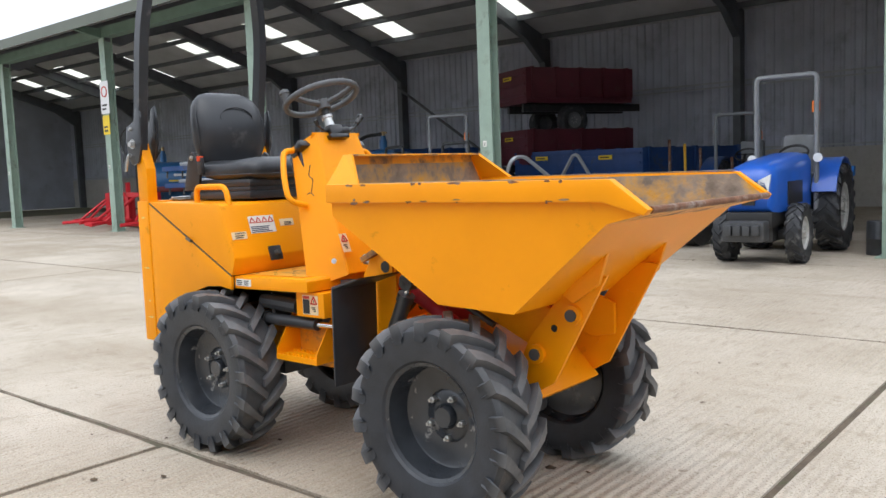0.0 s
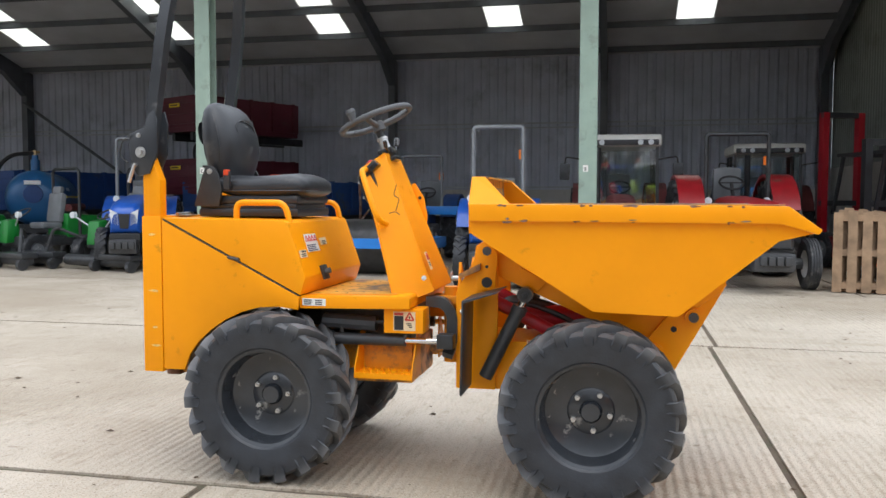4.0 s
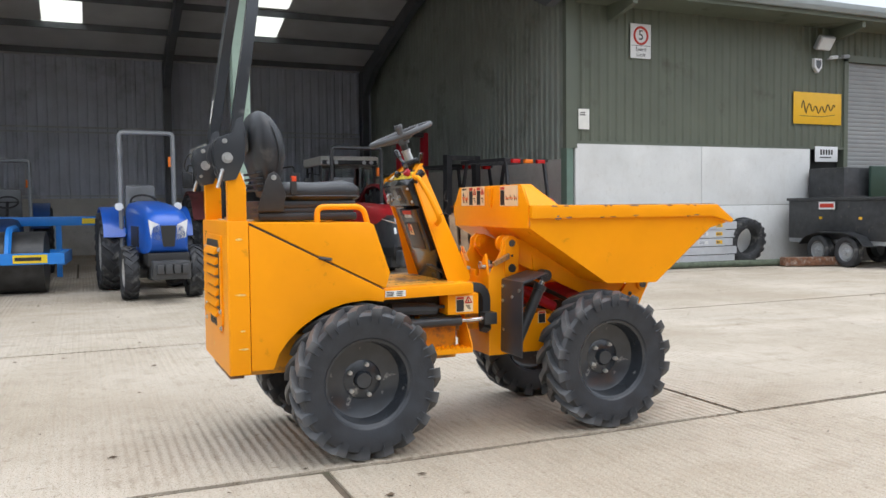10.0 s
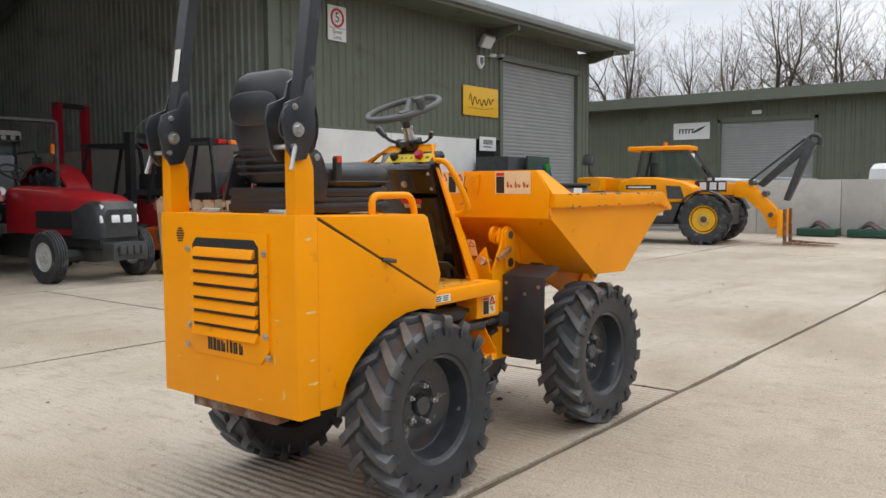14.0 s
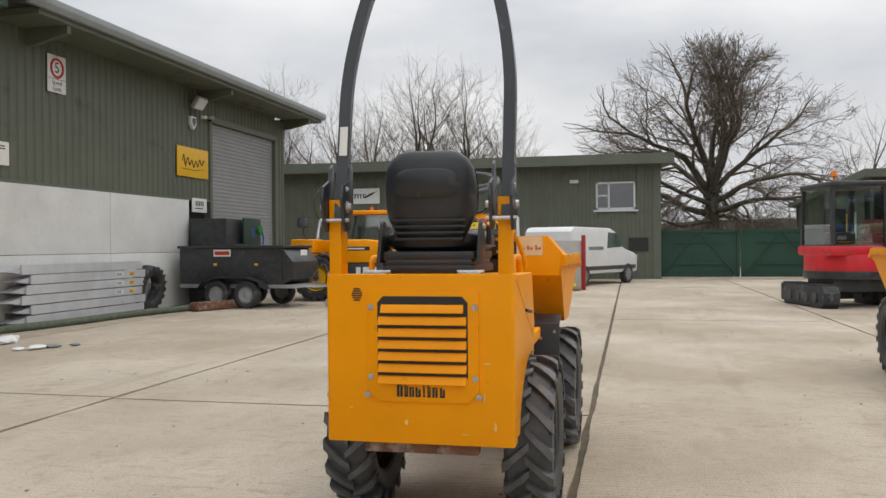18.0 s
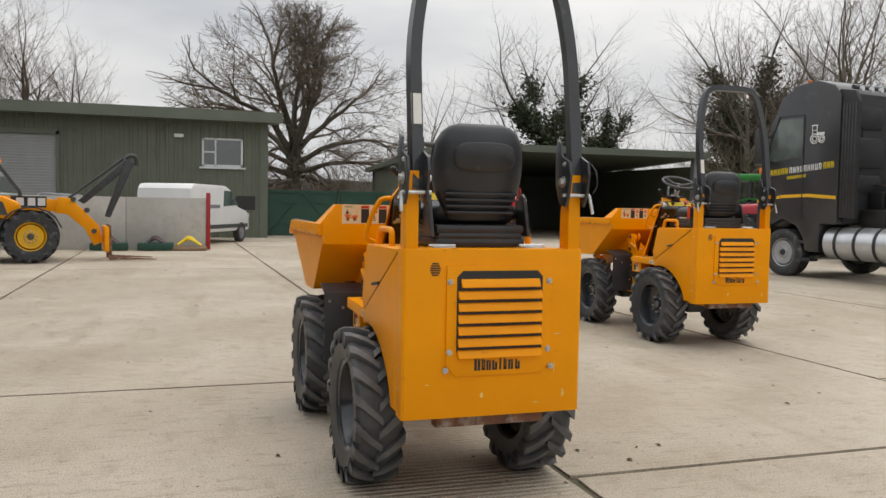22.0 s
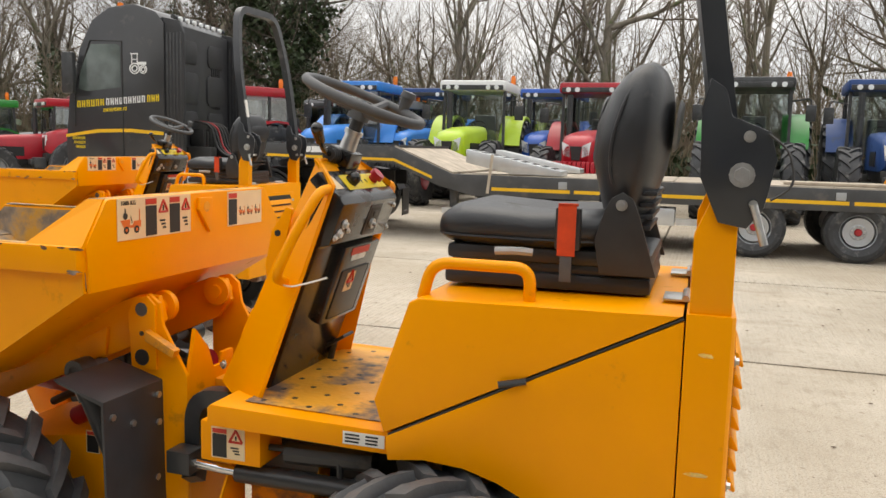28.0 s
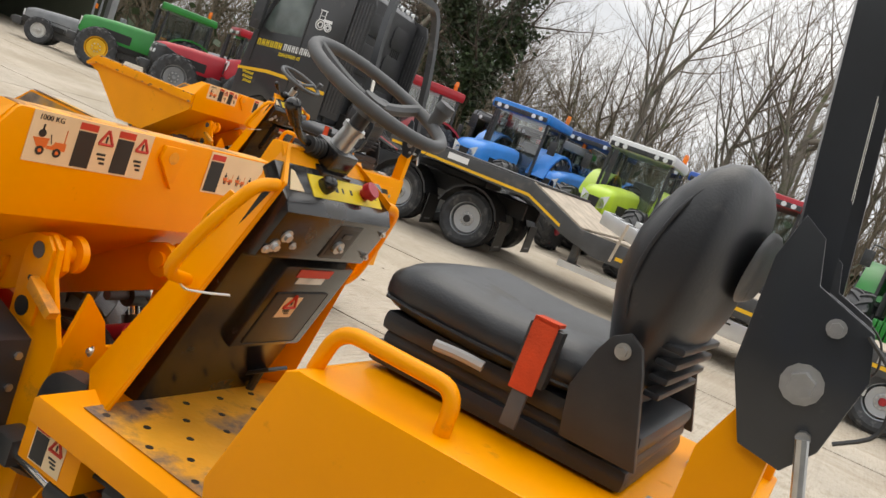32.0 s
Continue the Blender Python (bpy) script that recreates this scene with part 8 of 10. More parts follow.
def low_loader():
    T = thing("low_loader", "grey stepped low loader trailer with timber deck and yellow side markings", "trailer")
    ya, yb = -9.35, -11.85
    # gooseneck and deck frames
    for y in (ya, yb + 0.14):
        bm = B()
        prism(bm, [(5.6, 1.33), (3.1, 1.33), (2.2, 0.96), (-8.6, 0.93), (-8.6, 0.66), (1.9, 0.66), (2.45, 0.80), (3.1, 1.08), (5.6, 1.14)], "y", y, y - 0.14, 0.006)
        part("side_beam", bm, M_DGREY, T)
    bm = B()
    for x in (-8, -6.5, -5, -3.5, -2, -0.5, 1.0):
        box(bm, x - 0.06, x + 0.06, yb + 0.1, ya - 0.1, 0.66, 0.88)
    box(bm, 3.2, 5.6, yb + 0.1, ya - 0.1, 1.14, 1.27)
    part("cross_member", bm, M_DGREY, T)
    for k in range(22):
        x = 2.1 - k * 0.5
        bm = B()
        box(bm, x - 0.49, x - 0.005, yb + 0.06, ya - 0.06, 0.925, 0.965, 0.004)
        part("deck_board", bm, M_DECK, T)
    for k in range(5):
        x = 5.5 - k * 0.5
        bm = B()
        box(bm, x - 0.49, x - 0.005, yb + 0.06, ya - 0.06, 1.32, 1.355, 0.004)
        part("deck_board", bm, M_DGREY, T)
    bm = B()
    prism(bm, [(3.1, 1.35), (2.2, 0.985), (2.2, 0.96), (3.1, 1.32)], "y", ya - 0.05, yb + 0.05)
    part("deck_slope", bm, M_DECK, T)
    bm = B()
    prism(bm, [(2.02, 1.32), (0.62, 1.045), (0.62, 0.975), (1.35, 0.985), (2.02, 1.13)], "y", ya - 0.10, ya - 0.62, 0.006)
    ramp = part("loading_ramp", bm, M_ALU, T, "pale perforated metal loading ramp folded onto the deck")
    for k in range(9):
        bm = B()
        for y in (-0.22, -0.36, -0.50):
            obox(bm, pose(1.92 - k * 0.145, ya + y, 1.3035 - k * 0.0285, 0, -11.1, 0), 0.075, 0.035, 0.006)
        part("grip_slot", bm, M_DGREY, ramp)
    bm = B()
    prism(bm, [(2.02, 1.32), (0.62, 1.045), (0.62, 0.975), (1.35, 0.985), (2.02, 1.13)], "y", yb + 0.62, yb + 0.10, 0.006)
    part("loading_ramp", bm, M_ALU, T, "pale perforated metal loading ramp folded onto the deck")
    bm = B()
    prism(bm, [(1.62, 1.25), (1.58, 1.25), (1.64, 0.70), (1.68, 0.70)], "y", ya + 0.004, ya + 0.010)
    part("lashing_strap", bm, M_DECK, T)
    bm = B()
    obox(bm, pose(-3.6, ya - 0.35, 0.99, 0, 0, 0), 2.6, 0.2, 0.04, 0.01)
    part("loose_plank", bm, M_DECK, T)
    # yellow marking strips, tie points and lights along the side
    x = 1.6
    while x > -8.4:
        bm = B()
        box(bm, x - 1.12, x, ya, ya + 0.004, 0.742, 0.790)
        part("marking_strip", bm, M_SIGNY, T)
        bm = B()
        box(bm, x - 1.08, x - 0.96, ya, ya + 0.012, 0.80, 0.90, 0.004)
        part("tie_point", bm, M_GALV, T)
        x -= 1.18
    bm = B()
    prism(bm, [(5.55, 1.18), (3.1, 1.16), (2.5, 0.92), (2.5, 0.88), (3.1, 1.12), (5.55, 1.14)], "y", ya, ya + 0.004)
    part("marking_strip", bm, M_SIGNY, T)
    bm = B()
    mm = facing((4.35, ya + 0.003, 1.26), (0, 1, 0))
    plate(bm, mm, 0.36, 0.09, 0.003)
    part("maker_plate", bm, M_SIGNW, T)
    for x0, x1 in ((0.30, 0.92), (-0.94, 0.27)):
        bm = B()
        box(bm, x0, x1, ya - 0.5, ya - 0.02, 0.37, 0.60, 0.008)
        tb = part("tool_box", bm, M_ALU, T, "plain aluminium tool box")
        for k in ((0.5,) if x1 > 0.5 else (0.3, 0.75)):
            bm = B()
            xc = x0 + (x1 - x0) * k
            box(bm, xc - 0.045, xc + 0.045, ya - 0.02, ya - 0.012, 0.535, 0.56, 0.002)
            part("latch", bm, M_BLACK, tb)
    bm = B()
    box(bm, 0.94, 2.35, ya - 0.08, ya - 0.04, 0.38, 0.47)
    part("side_guard", bm, M_ALU, T)
    bm = B()
    box(bm, -1.75, -0.96, ya - 0.08, ya - 0.04, 0.38, 0.47)
    part("side_guard", bm, M_ALU, T)
    bm = B()
    box(bm, 2.18, 2.29, ya - 0.34, ya - 0.22, 0.46, 0.9, 0.01)
    box(bm, 2.12, 2.34, ya - 0.38, ya - 0.18, 0.42, 0.46)
    part("landing_leg", bm, M_DGREY, T)
    R = 0.40
    for x in (-1.95, -3.2, -4.45):
        for s, y in ((1, ya - 0.22), (-1, yb + 0.22)):
            wheel(T, x, y, R, R, 0.42, 0.225, M_GALV, s, nuts=10, dish=0.12, ribbed=True, lug_h=0.03, hub_mat=M_REDP)
        bm = B()
        box(bm, x - 0.46, x + 0.46, ya - 0.42, ya - 0.005, 0.86, 0.90)
        part("wheel_cover", bm, M_DGREY, T)
    return T


truck = lorry()
FURTHER = Matrix.Translation((-2, 2, 0)) @ Matrix.Scale(1.12, 4) @ Matrix.Translation((2, -2, 0))
NOSE = FURTHER @ Vector((8.9, -9.25, 0))
truck.matrix_basis = Matrix.Translation(NOSE) @ Matrix.Scale(0.955, 4) @ Matrix.Translation(-NOSE) @ FURTHER @ Matrix.Translation((4.57, -9.75, 0)) @ Matrix.Rotation(radians(7), 4, "Z") @ Matrix.Translation((-4.57, 9.75, 0))
low_loader().matrix_basis = FURTHER


# ---- mini excavator ----
def excavator():
    T = thing("mini_excavator", "red and black mini excavator on rubber tracks", "excavator", pose(12.7, -4.75, 0, 0, 0, 12))
    for s in (-1, 1):
        bm = B()
        prism(bm, [(-1.0, 0.10), (-0.9, 0.02), (0.9, 0.02), (1.0, 0.10), (1.02, 0.30), (0.9, 0.44), (-0.9, 0.44), (-1.02, 0.30)], "x", s * 0.75 - 0.16, s * 0.75 + 0.16, 0.03)
        bmesh.ops.transform(bm, matrix=pose(0, 0, 0), verts=bm.verts)
        tk = part("track", bm, M_TYRE, T)
        for k in range(14):
            bm = B()
            y = -0.88 + k * 0.135
            box(bm, s * 0.75 - 0.17, s * 0.75 + 0.17, y, y + 0.06, 0.0, 0.03)
            box(bm, s * 0.75 - 0.17, s * 0.75 + 0.17, y, y + 0.06, 0.43, 0.465)
            part("track_pad", bm, M_TYRE, tk)
        for k in range(4):
            bm = B()
            rod(bm, (s * 0.75 - 0.18, -0.6 + k * 0.4, 0.2), (s * 0.75 + 0.18, -0.6 + k * 0.4, 0.2), 0.11, 12)
            part("roller", bm, M_DGREY, tk)
    bm = B()
    box(bm, -0.55, 0.55, -0.6, 0.6, 0.3, 0.6, 0.05)
    part("undercarriage", bm, M_DGREY, T)
    bm = B()
    pts = [(0.78 * math.cos(a) * (1.0 if math.cos(a) > -2 else 1), 0.95 * math.sin(a)) for a in [2 * math.pi * k / 24 for k in range(24)]]
    prism(bm, pts, "z", 0.62, 1.05, 0.05)
    part("counterweight", bm, M_REDIMP, T)
    bm = B()
    prism(bm, [(0.80 * math.cos(a), 0.97 * math.sin(a)) for a in [2 * math.pi * k / 24 for k in range(24)]], "z", 0.56, 0.72, 0.02)
    part("lower_cover", bm, M_BLACK, T)
    bm = B()
    box(bm, -0.70, 0.35, -0.85, 0.75, 1.02, 1.22, 0.06)
    part("engine_cover", bm, M_REDIMP, T)
    # cab
    c0, c1, d0, d1, zt = -0.62, 0.42, -0.75, 0.65, 2.42
    for x in (c0, c1):
        for y in (d0, d1):
            bm = B()
            tube(bm, [(x, y, 1.15), (x * 0.97, y * 0.95, zt)], 0.05, 4)
            part("cab_pillar", bm, M_BLACK, T)
    bm = B()
    box(bm, c0 - 0.05, c1 + 0.05, d0 - 0.05, d1 + 0.05, zt - 0.05, zt + 0.07, 0.05)
    part("cab_roof", bm, M_BLACK, T)
    bm = B()
    box(bm, c0 - 0.02, c1 + 0.02, d0, d1, 1.05, 1.25, 0.03)
    part("cab_base", bm, M_BLACK, T)
    for y in (d0, d1):
        bm = B()
        box(bm, c0 + 0.04, c1 - 0.04, y - 0.006, y + 0.006, 1.25, zt - 0.05)
        part("pane", bm, M_GLASS, T)
    for x in (c0, c1):
        bm = B()
        box(bm, x - 0.006, x + 0.006, d0 + 0.04, d1 - 0.04, 1.25, zt - 0.05)
        part("pane", bm, M_GLASS, T)
    bm = B()
    box(bm, -0.3, 0.15, -0.1, 0.35, 1.25, 1.5, 0.05)
    box(bm, -0.3, 0.15, 0.3, 0.42, 1.45, 2.0, 0.05)
    part("seat", bm, M_VINYL, T)
    # boom folded in front, seen beside the cab
    bm = B()
    prism(bm, [(0.62, 0.8), (0.95, 0.95), (1.2, 1.75), (1.05, 2.32), (0.90, 2.30), (0.98, 1.8), (0.72, 1.2)], "x", -0.02, 0.16, 0.02)
    bmesh.ops.transform(bm, matrix=pose(0.62, 0.2, 0, 0, 0, -60), verts=bm.verts)
    part("boom", bm, M_REDIMP, T)
    bm = B()
    prism(bm, [(0.95, 2.30), (1.10, 2.32), (1.55, 1.0), (1.42, 0.95)], "x", 0.0, 0.14, 0.02)
    bmesh.ops.transform(bm, matrix=pose(0.62, 0.2, 0, 0, 0, -60), verts=bm.verts)
    part("dipper_arm", bm, M_REDIMP, T)
    bm = B()
    prism(bm, [(1.25, 1.0), (1.6, 1.05), (1.7, 0.6), (1.45, 0.3), (1.2, 0.4)], "x", -0.25, 0.35, 0.02)
    bmesh.ops.transform(bm, matrix=pose(0.62, 0.2, 0, 0, 0, -60), verts=bm.verts)
    part("bucket", bm, M_BLACK, T)
    bm = B()
    box(bm, -0.85, 0.85, 1.15, 1.25, 0.05, 0.42, 0.02)
    part("dozer_blade", bm, M_BLACK, T)
    bm = B()
    rod(bm, (c0 + 0.08, d0 + 0.1, zt + 0.05), (c0 + 0.08, d0 + 0.1, zt + 0.18), 0.02, 8)
    rod(bm, (c0 + 0.08, d0 + 0.1, zt + 0.16), (c0 + 0.08, d0 + 0.1, zt + 0.27), 0.07, 12, 0.05)
    part("beacon", bm, M_ORANGE, T)
    return T


exc = excavator()
exc.matrix_basis = pose(13.6, -5.20, 0, 0, 0, -78)
# ---- telehandler ----
def telehandler():
    """Telescopic handler that faces -y of its pose, front axle on the pose."""
    T = thing("telehandler", "yellow and black telescopic handler with raised loader arm and pallet forks", "telehandler", pose(15.0, 4.2, 0, 0, 0, 7.5) @ Matrix.Scale(0.91, 4))
    M_TY = M_YELLOW
    R = 0.60
    for y in (0.0, 2.55):
        for s in (-1, 1):
            o = wheel(T, 0, 0, 0, R, 0.44, 0.33, M_WHEELY, -1, 16, 10, 0.2, lug_h=0.07, hub_mat=M_DGREY)
            o.matrix_basis = pose(s * 0.90, y, R, 0, 0, 90 * s)
    bm = B()
    box(bm, -0.55, 0.55, -0.5, 3.1, 0.45, 0.95, 0.05)
    part("chassis", bm, M_BLACK, T)
    # engine pod on the near side with a sloping bonnet
    bm = B()
    prism(bm, [(0.42, 0.98), (1.95, 0.98), (2.12, 1.30), (2.05, 1.50), (1.75, 1.60), (1.2, 1.60), (0.55, 1.50), (0.22, 1.36), (0.20, 1.22)], "x", -1.04, -0.40, 0.09)
    pod = part("engine_pod", bm, M_TY, T, "yellow sloping engine cover")
    bm = B()
    prism(bm, [(0.72, 0.50), (1.85, 0.50), (2.0, 0.98), (0.55, 0.98)], "x", -1.03, -0.4, 0.05)
    part("lower_cover", bm, M_BLACK, pod)
    bm = B()
    prism(bm, [(0.45, 1.08), (0.85, 1.08), (0.90, 1.40), (0.55, 1.38)], "x", -1.046, -1.0)
    part("air_grille", bm, M_DGREY, pod)
    mm = facing((-1.034, 1.25, 0.78), (-1, 0, 0))
    bm = B()
    for dx, w in ((-0.18, 0.12), (0.02, 0.16), (0.22, 0.15)):
        plate(bm, mm, w, 0.20, 0.003, dx, 0)
    part("maker_mark", bm, M_SIGNW, pod)
    mm = facing((-1.042, 1.50, 1.36), (-1, 0, 0))
    bm = B()
    plate(bm, mm, 0.75, 0.10, 0.003)
    part("black_band", bm, M_INK, pod)
    bm = B()
    bars(bm, mm @ Matrix.Translation((0, 0, 0.003)), 0.66, 0.07, 1)
    part("band_print", bm, M_SIGNW, pod)
    # tail
    bm = B()
    box(bm, -0.6, 0.55, 2.7, 3.35, 0.8, 1.62, 0.08)
    part("counterweight", bm, M_TY, T)
    # boom along the machine
    bm = B()
    prism(bm, [(3.3, 1.28), (3.3, 1.62), (0.2, 1.50), (-0.75, 1.42), (-0.75, 1.15), (0.1, 1.18)], "x", -0.18, 0.14, 0.02)
    bo = part("boom", bm, M_TY, T)
    bm = B()
    mm = facing((-0.19, 0.05, 1.38), (-1, 0, 0))
    plate(bm, mm, 0.75, 0.26, 0.003)
    part("black_band", bm, M_INK, bo)
    bm = B()
    for dx in (-0.18, 0.06, 0.27):
        plate(bm, mm @ Matrix.Translation((0, 0, 0.003)), 0.16, 0.18, 0.002, dx, 0)
    part("maker_mark", bm, M_SIGNW, bo)
    # boom nose and carriage
    bm = B()
    prism(bm, [(-0.55, 1.5), (-0.85, 1.48), (-1.45, 0.85), (-1.55, 0.45), (-1.35, 0.35), (-1.15, 0.75), (-0.75, 1.1), (-0.5, 1.12)], "x", -0.22, 0.18, 0.02)
    part("boom_nose", bm, M_TY, T)
    bm = B()
    for y, z in ((-0.9, 1.45), (-1.2, 1.2), (-1.35, 0.7)):
        rod(bm, (-0.27, y, z), (0.23, y, z), 0.06, 10)
    part("pivot_pin", bm, M_DGREY, T)
    bm = B()
    box(bm, -0.65, 0.65, -1.66, -1.56, 0.22, 0.82, 0.02)
    part("fork_carriage", bm, M_TY, T)
    for x in (-0.42, 0.42):
        bm = B()
        prism(bm, [(-1.66, 0.85), (-1.72, 0.85), (-1.73, 0.09), (-2.75, 0.03), (-2.75, 0.02), (-1.66, 0.02)], "x", x - 0.06, x + 0.06, 0.005)
        part("fork", bm, M_RUST, T)
    # crane jib arm folded up
    bm = B()
    prism(bm, [(-1.00, 1.42), (-1.14, 1.34), (-2.20, 2.30), (-2.18, 2.46), (-2.06, 2.44)], "x", -0.10, 0.08, 0.02)
    part("jib_arm", bm, M_BLACK, T)
    bm = B()
    prism(bm, [(-2.08, 2.46), (-2.28, 2.36), (-1.72, 1.02), (-1.60, 1.05)], "x", -0.16, 0.14, 0.02)
    part("jib_strut", bm, M_BLACK, T)
    bm = B()
    tube(bm, bent([(-2.02, -0.05, 2.36), (-2.16, -0.05, 2.56), (-2.34, -0.05, 2.52), (-2.32, -0.05, 2.30)], 0.12), 0.05, 8)
    bmesh.ops.transform(bm, matrix=pose(-0.05, 0, 0, 0, 0, 90), verts=bm.verts)
    part("jib_head", bm, M_BLACK, T)
    bm = B()
    rod(bm, (-0.01, -0.80, 1.48), (-0.01, -2.02, 2.46), 0.03, 8)
    part("jib_ram", bm, M_BLACK, T)
    # cab on the far side
    cz = 2.30
    cab = [(0.25, 1.15), (2.0, 1.15), (2.0, 1.6), (1.85, cz), (0.75, cz), (0.25, 1.6)]
    for x in (0.18, 0.95):
        bm = B()
        for a, b in zip(cab, cab[1:] + cab[:1]):
            tube(bm, [(x, *a), (x, *b)], 0.045, 4)
        part("cab_frame", bm, M_BLACK, T)
        bm = B()
        prism(bm, [(p[0], p[1]) for p in cab], "x", x - 0.006, x + 0.006)
        part("side_glass", bm, M_GLASS, T)
    bm = B()
    prism(bm, [(0.25, 1.6), (0.75, cz), (0.76, cz - 0.01), (0.26, 1.59)], "x", 0.2, 0.93)
    part("windscreen", bm, M_GLASS, T)
    bm = B()
    box(bm, 0.12, 1.0, 0.65, 2.25, cz - 0.02, cz + 0.10, 0.05)
    part("cab_roof", bm, M_TY, T)
    bm = B()
    box(bm, 0.1, 1.02, 0.3, 2.1, 0.9, 1.2, 0.03)
    part("cab_body", bm, M_TY, T)
    bm = B()
    box(bm, 0.35, 0.8, 1.2, 1.6, 1.2, 1.5, 0.05)
    box(bm, 0.35, 0.8, 1.6, 1.72, 1.4, 2.0, 0.05)
    part("seat", bm, M_VINYL, T)
    bm = B()
    rod(bm, (0.3, 1.3, cz + 0.1), (0.3, 1.3, cz + 0.2), 0.05, 10)
    part("beacon", bm, M_ORANGE, T)
    for y in (0.0, 2.55):
        for s in (-1, 1):
            bm = B()
            pts = [(y + 0.68 * math.cos(a), R + 0.68 * math.sin(a)) for a in [radians(15 + k * 21) for k in range(8)]]
            prism(bm, pts + [(y + (p - y) * 0.95, R + (q - R) * 0.95) for p, q in pts[::-1]], "x", s * 0.72, s * 1.1)
            part("mudguard", bm, M_BLACK, T)
    bm = B()
    tube(bm, bent([(-0.5, 2.9, 1.6), (-0.75, 2.95, 1.75), (-0.75, 2.95, 1.95)], 0.08), 0.02, 6)
    obox(bm, pose(-0.78, 2.95, 2.05, 0, 20, 0), 0.06, 0.3, 0.28, 0.05)
    part("mirror", bm, M_BLACK, T)
    bm = B()
    box(bm, -0.98, -0.55, 0.6, 1.7, 0.36, 0.42, 0.01)
    part("step", bm, M_GALV, T)
    return T


telehandler()

# ---- twin axle site trailer ----
def jet_trailer():
    T = thing("site_trailer", "black twin axle fuel trailer with galvanised drawbar", "trailer", pose(12.22, 7.25, 0, 0, 0, -95))
    # long axis +x, near side -y
    bm = B()
    box(bm, -1.45, 1.05, -0.62, 0.62, 0.50, 1.28, 0.02)
    part("body", bm, M_BLACK, T)
    bm = B()
    prism(bm, [(1.05, 0.50), (1.30, 0.62), (1.30, 0.98), (1.05, 1.28)], "y", -0.60, 0.60, 0.01)
    part("nose", bm, M_BLACK, T)
    bm = B()
    box(bm, -1.48, 1.12, -0.66, 0.66, 1.27, 1.33, 0.015)
    box(bm, -1.1, -0.3, -0.3, 0.3, 1.33, 1.36, 0.01)
    part("lid", bm, M_BLACK, T)
    for x in (-0.55, 0.45):
        bm = B()
        box(bm, x - 0.04, x + 0.04, -0.626, -0.62, 0.90, 0.95)
        part("reflector", bm, M_SIGNY, T)
    bm = B()
    mm = facing((-0.35, -0.664, 1.17), (0, -1, 0))
    plate(bm, mm, 0.42, 0.15, 0.004)
    pl = part("name_plate", bm, M_SIGNW, T)
    bm = B()
    plate(bm, mm @ Matrix.Translation((0, 0, 0.004)), 0.36, 0.08, 0.002, 0.0, 0.0)
    part("plate_mark", bm, M_REDINK, pl)
    bm = B()
    plate(bm, facing((1.305, 0.0, 1.17), (1, 0, 0)) @ Matrix.Translation((-0.1, 0, 0)), 0.3, 0.12, 0.004)
    part("name_plate", bm, M_SIGNW, T)
    bm = B()
    box(bm, -1.45, 1.3, -0.60, 0.60, 0.42, 0.50)
    part("frame", bm, M_GALV, T)
    for s in (-1, 1):
        for x in (-0.40, 0.32):
            wheel(T, x, s * 0.76, 0.29, 0.29, 0.18, 0.18, M_GALV, s, nuts=5, dish=0.15, ribbed=True, lug_h=0.03)
        bm = B()
        pts = [(-0.85, 0.42), (-0.70, 0.58), (-0.40, 0.66), (0.32, 0.66), (0.62, 0.58), (0.78, 0.42)]
        prism(bm, pts + [(x, z - 0.02) for x, z in pts[::-1]], "y", s * 0.63, s * 0.88)
        part("mudguard", bm, M_BLACK, T)
    for s in (-1, 1):
        bm = B()
        tube(bm, [(1.2, s * 0.5, 0.46), (2.05, s * 0.05, 0.46)], 0.035, 4)
        part("drawbar", bm, M_GALV, T)
    bm = B()
    tube(bm, [(2.0, 0, 0.46), (2.4, 0, 0.48)], 0.04, 6)
    box(bm, 2.25, 2.45, -0.06, 0.06, 0.42, 0.58, 0.02)
    part("hitch", bm, M_GALV, T)
    bm = B()
    rod(bm, (1.9, -0.12, 0.16), (1.9, -0.12, 0.75), 0.03, 8)
    rod(bm, (1.9, -0.16, 0.09), (1.9, -0.08, 0.09), 0.09, 12)
    part("jockey_wheel", bm, M_GALV, T)
    bm = B()
    tube(bm, bent([(1.35, 0.1, 0.5), (1.5, 0.1, 0.8), (1.7, 0.1, 0.95), (1.8, 0.1, 0.7)], 0.1), 0.015, 6)
    part("brake_lever", bm, M_RUST, T)
    return T


jet_trailer()

# fuel store cabinet beside the shutter
fs = thing("fuel_cabinet", "dark green steel fuel cabinet with a raised lid", "cabinet")
bm = B()
box(bm, 12.45, 13.3, 8.0, 8.9, 0, 1.95, 0.02)
part("body", bm, M_BLACK, fs)
bm = B()
obox(bm, pose(13.65, 7.95, 1.55, 0, 0, 8), 1.25, 0.05, 0.85, 0.01)
dr = part("door", bm, M_FUELGREEN, fs)
bm = B()
mm = facing((13.65, 7.92, 1.62), (0, -1, 0))
for k in range(3):
    plate(bm, mm, 0.3, 0.04, 0.004, -0.05, 0.10 - k * 0.07)
part("notice", bm, M_BLUE, dr)
bm = B()
rod(bm, (14.0, 7.88, 1.70), (14.0, 7.93, 1.70), 0.11, 14)
part("hose_reel", bm, M_JGREEN, fs)
for k, mt in enumerate((M_BLUE, M_GALV)):
    bm = B()
    tube(bm, bent([(14.05 + k * 0.06, 7.88, 1.66), (14.08 + k * 0.06, 7.85, 1.5), (14.05 + k * 0.06, 7.86, 1.35)], 0.04), 0.02, 6)
    part("nozzle_hose", bm, mt, fs)

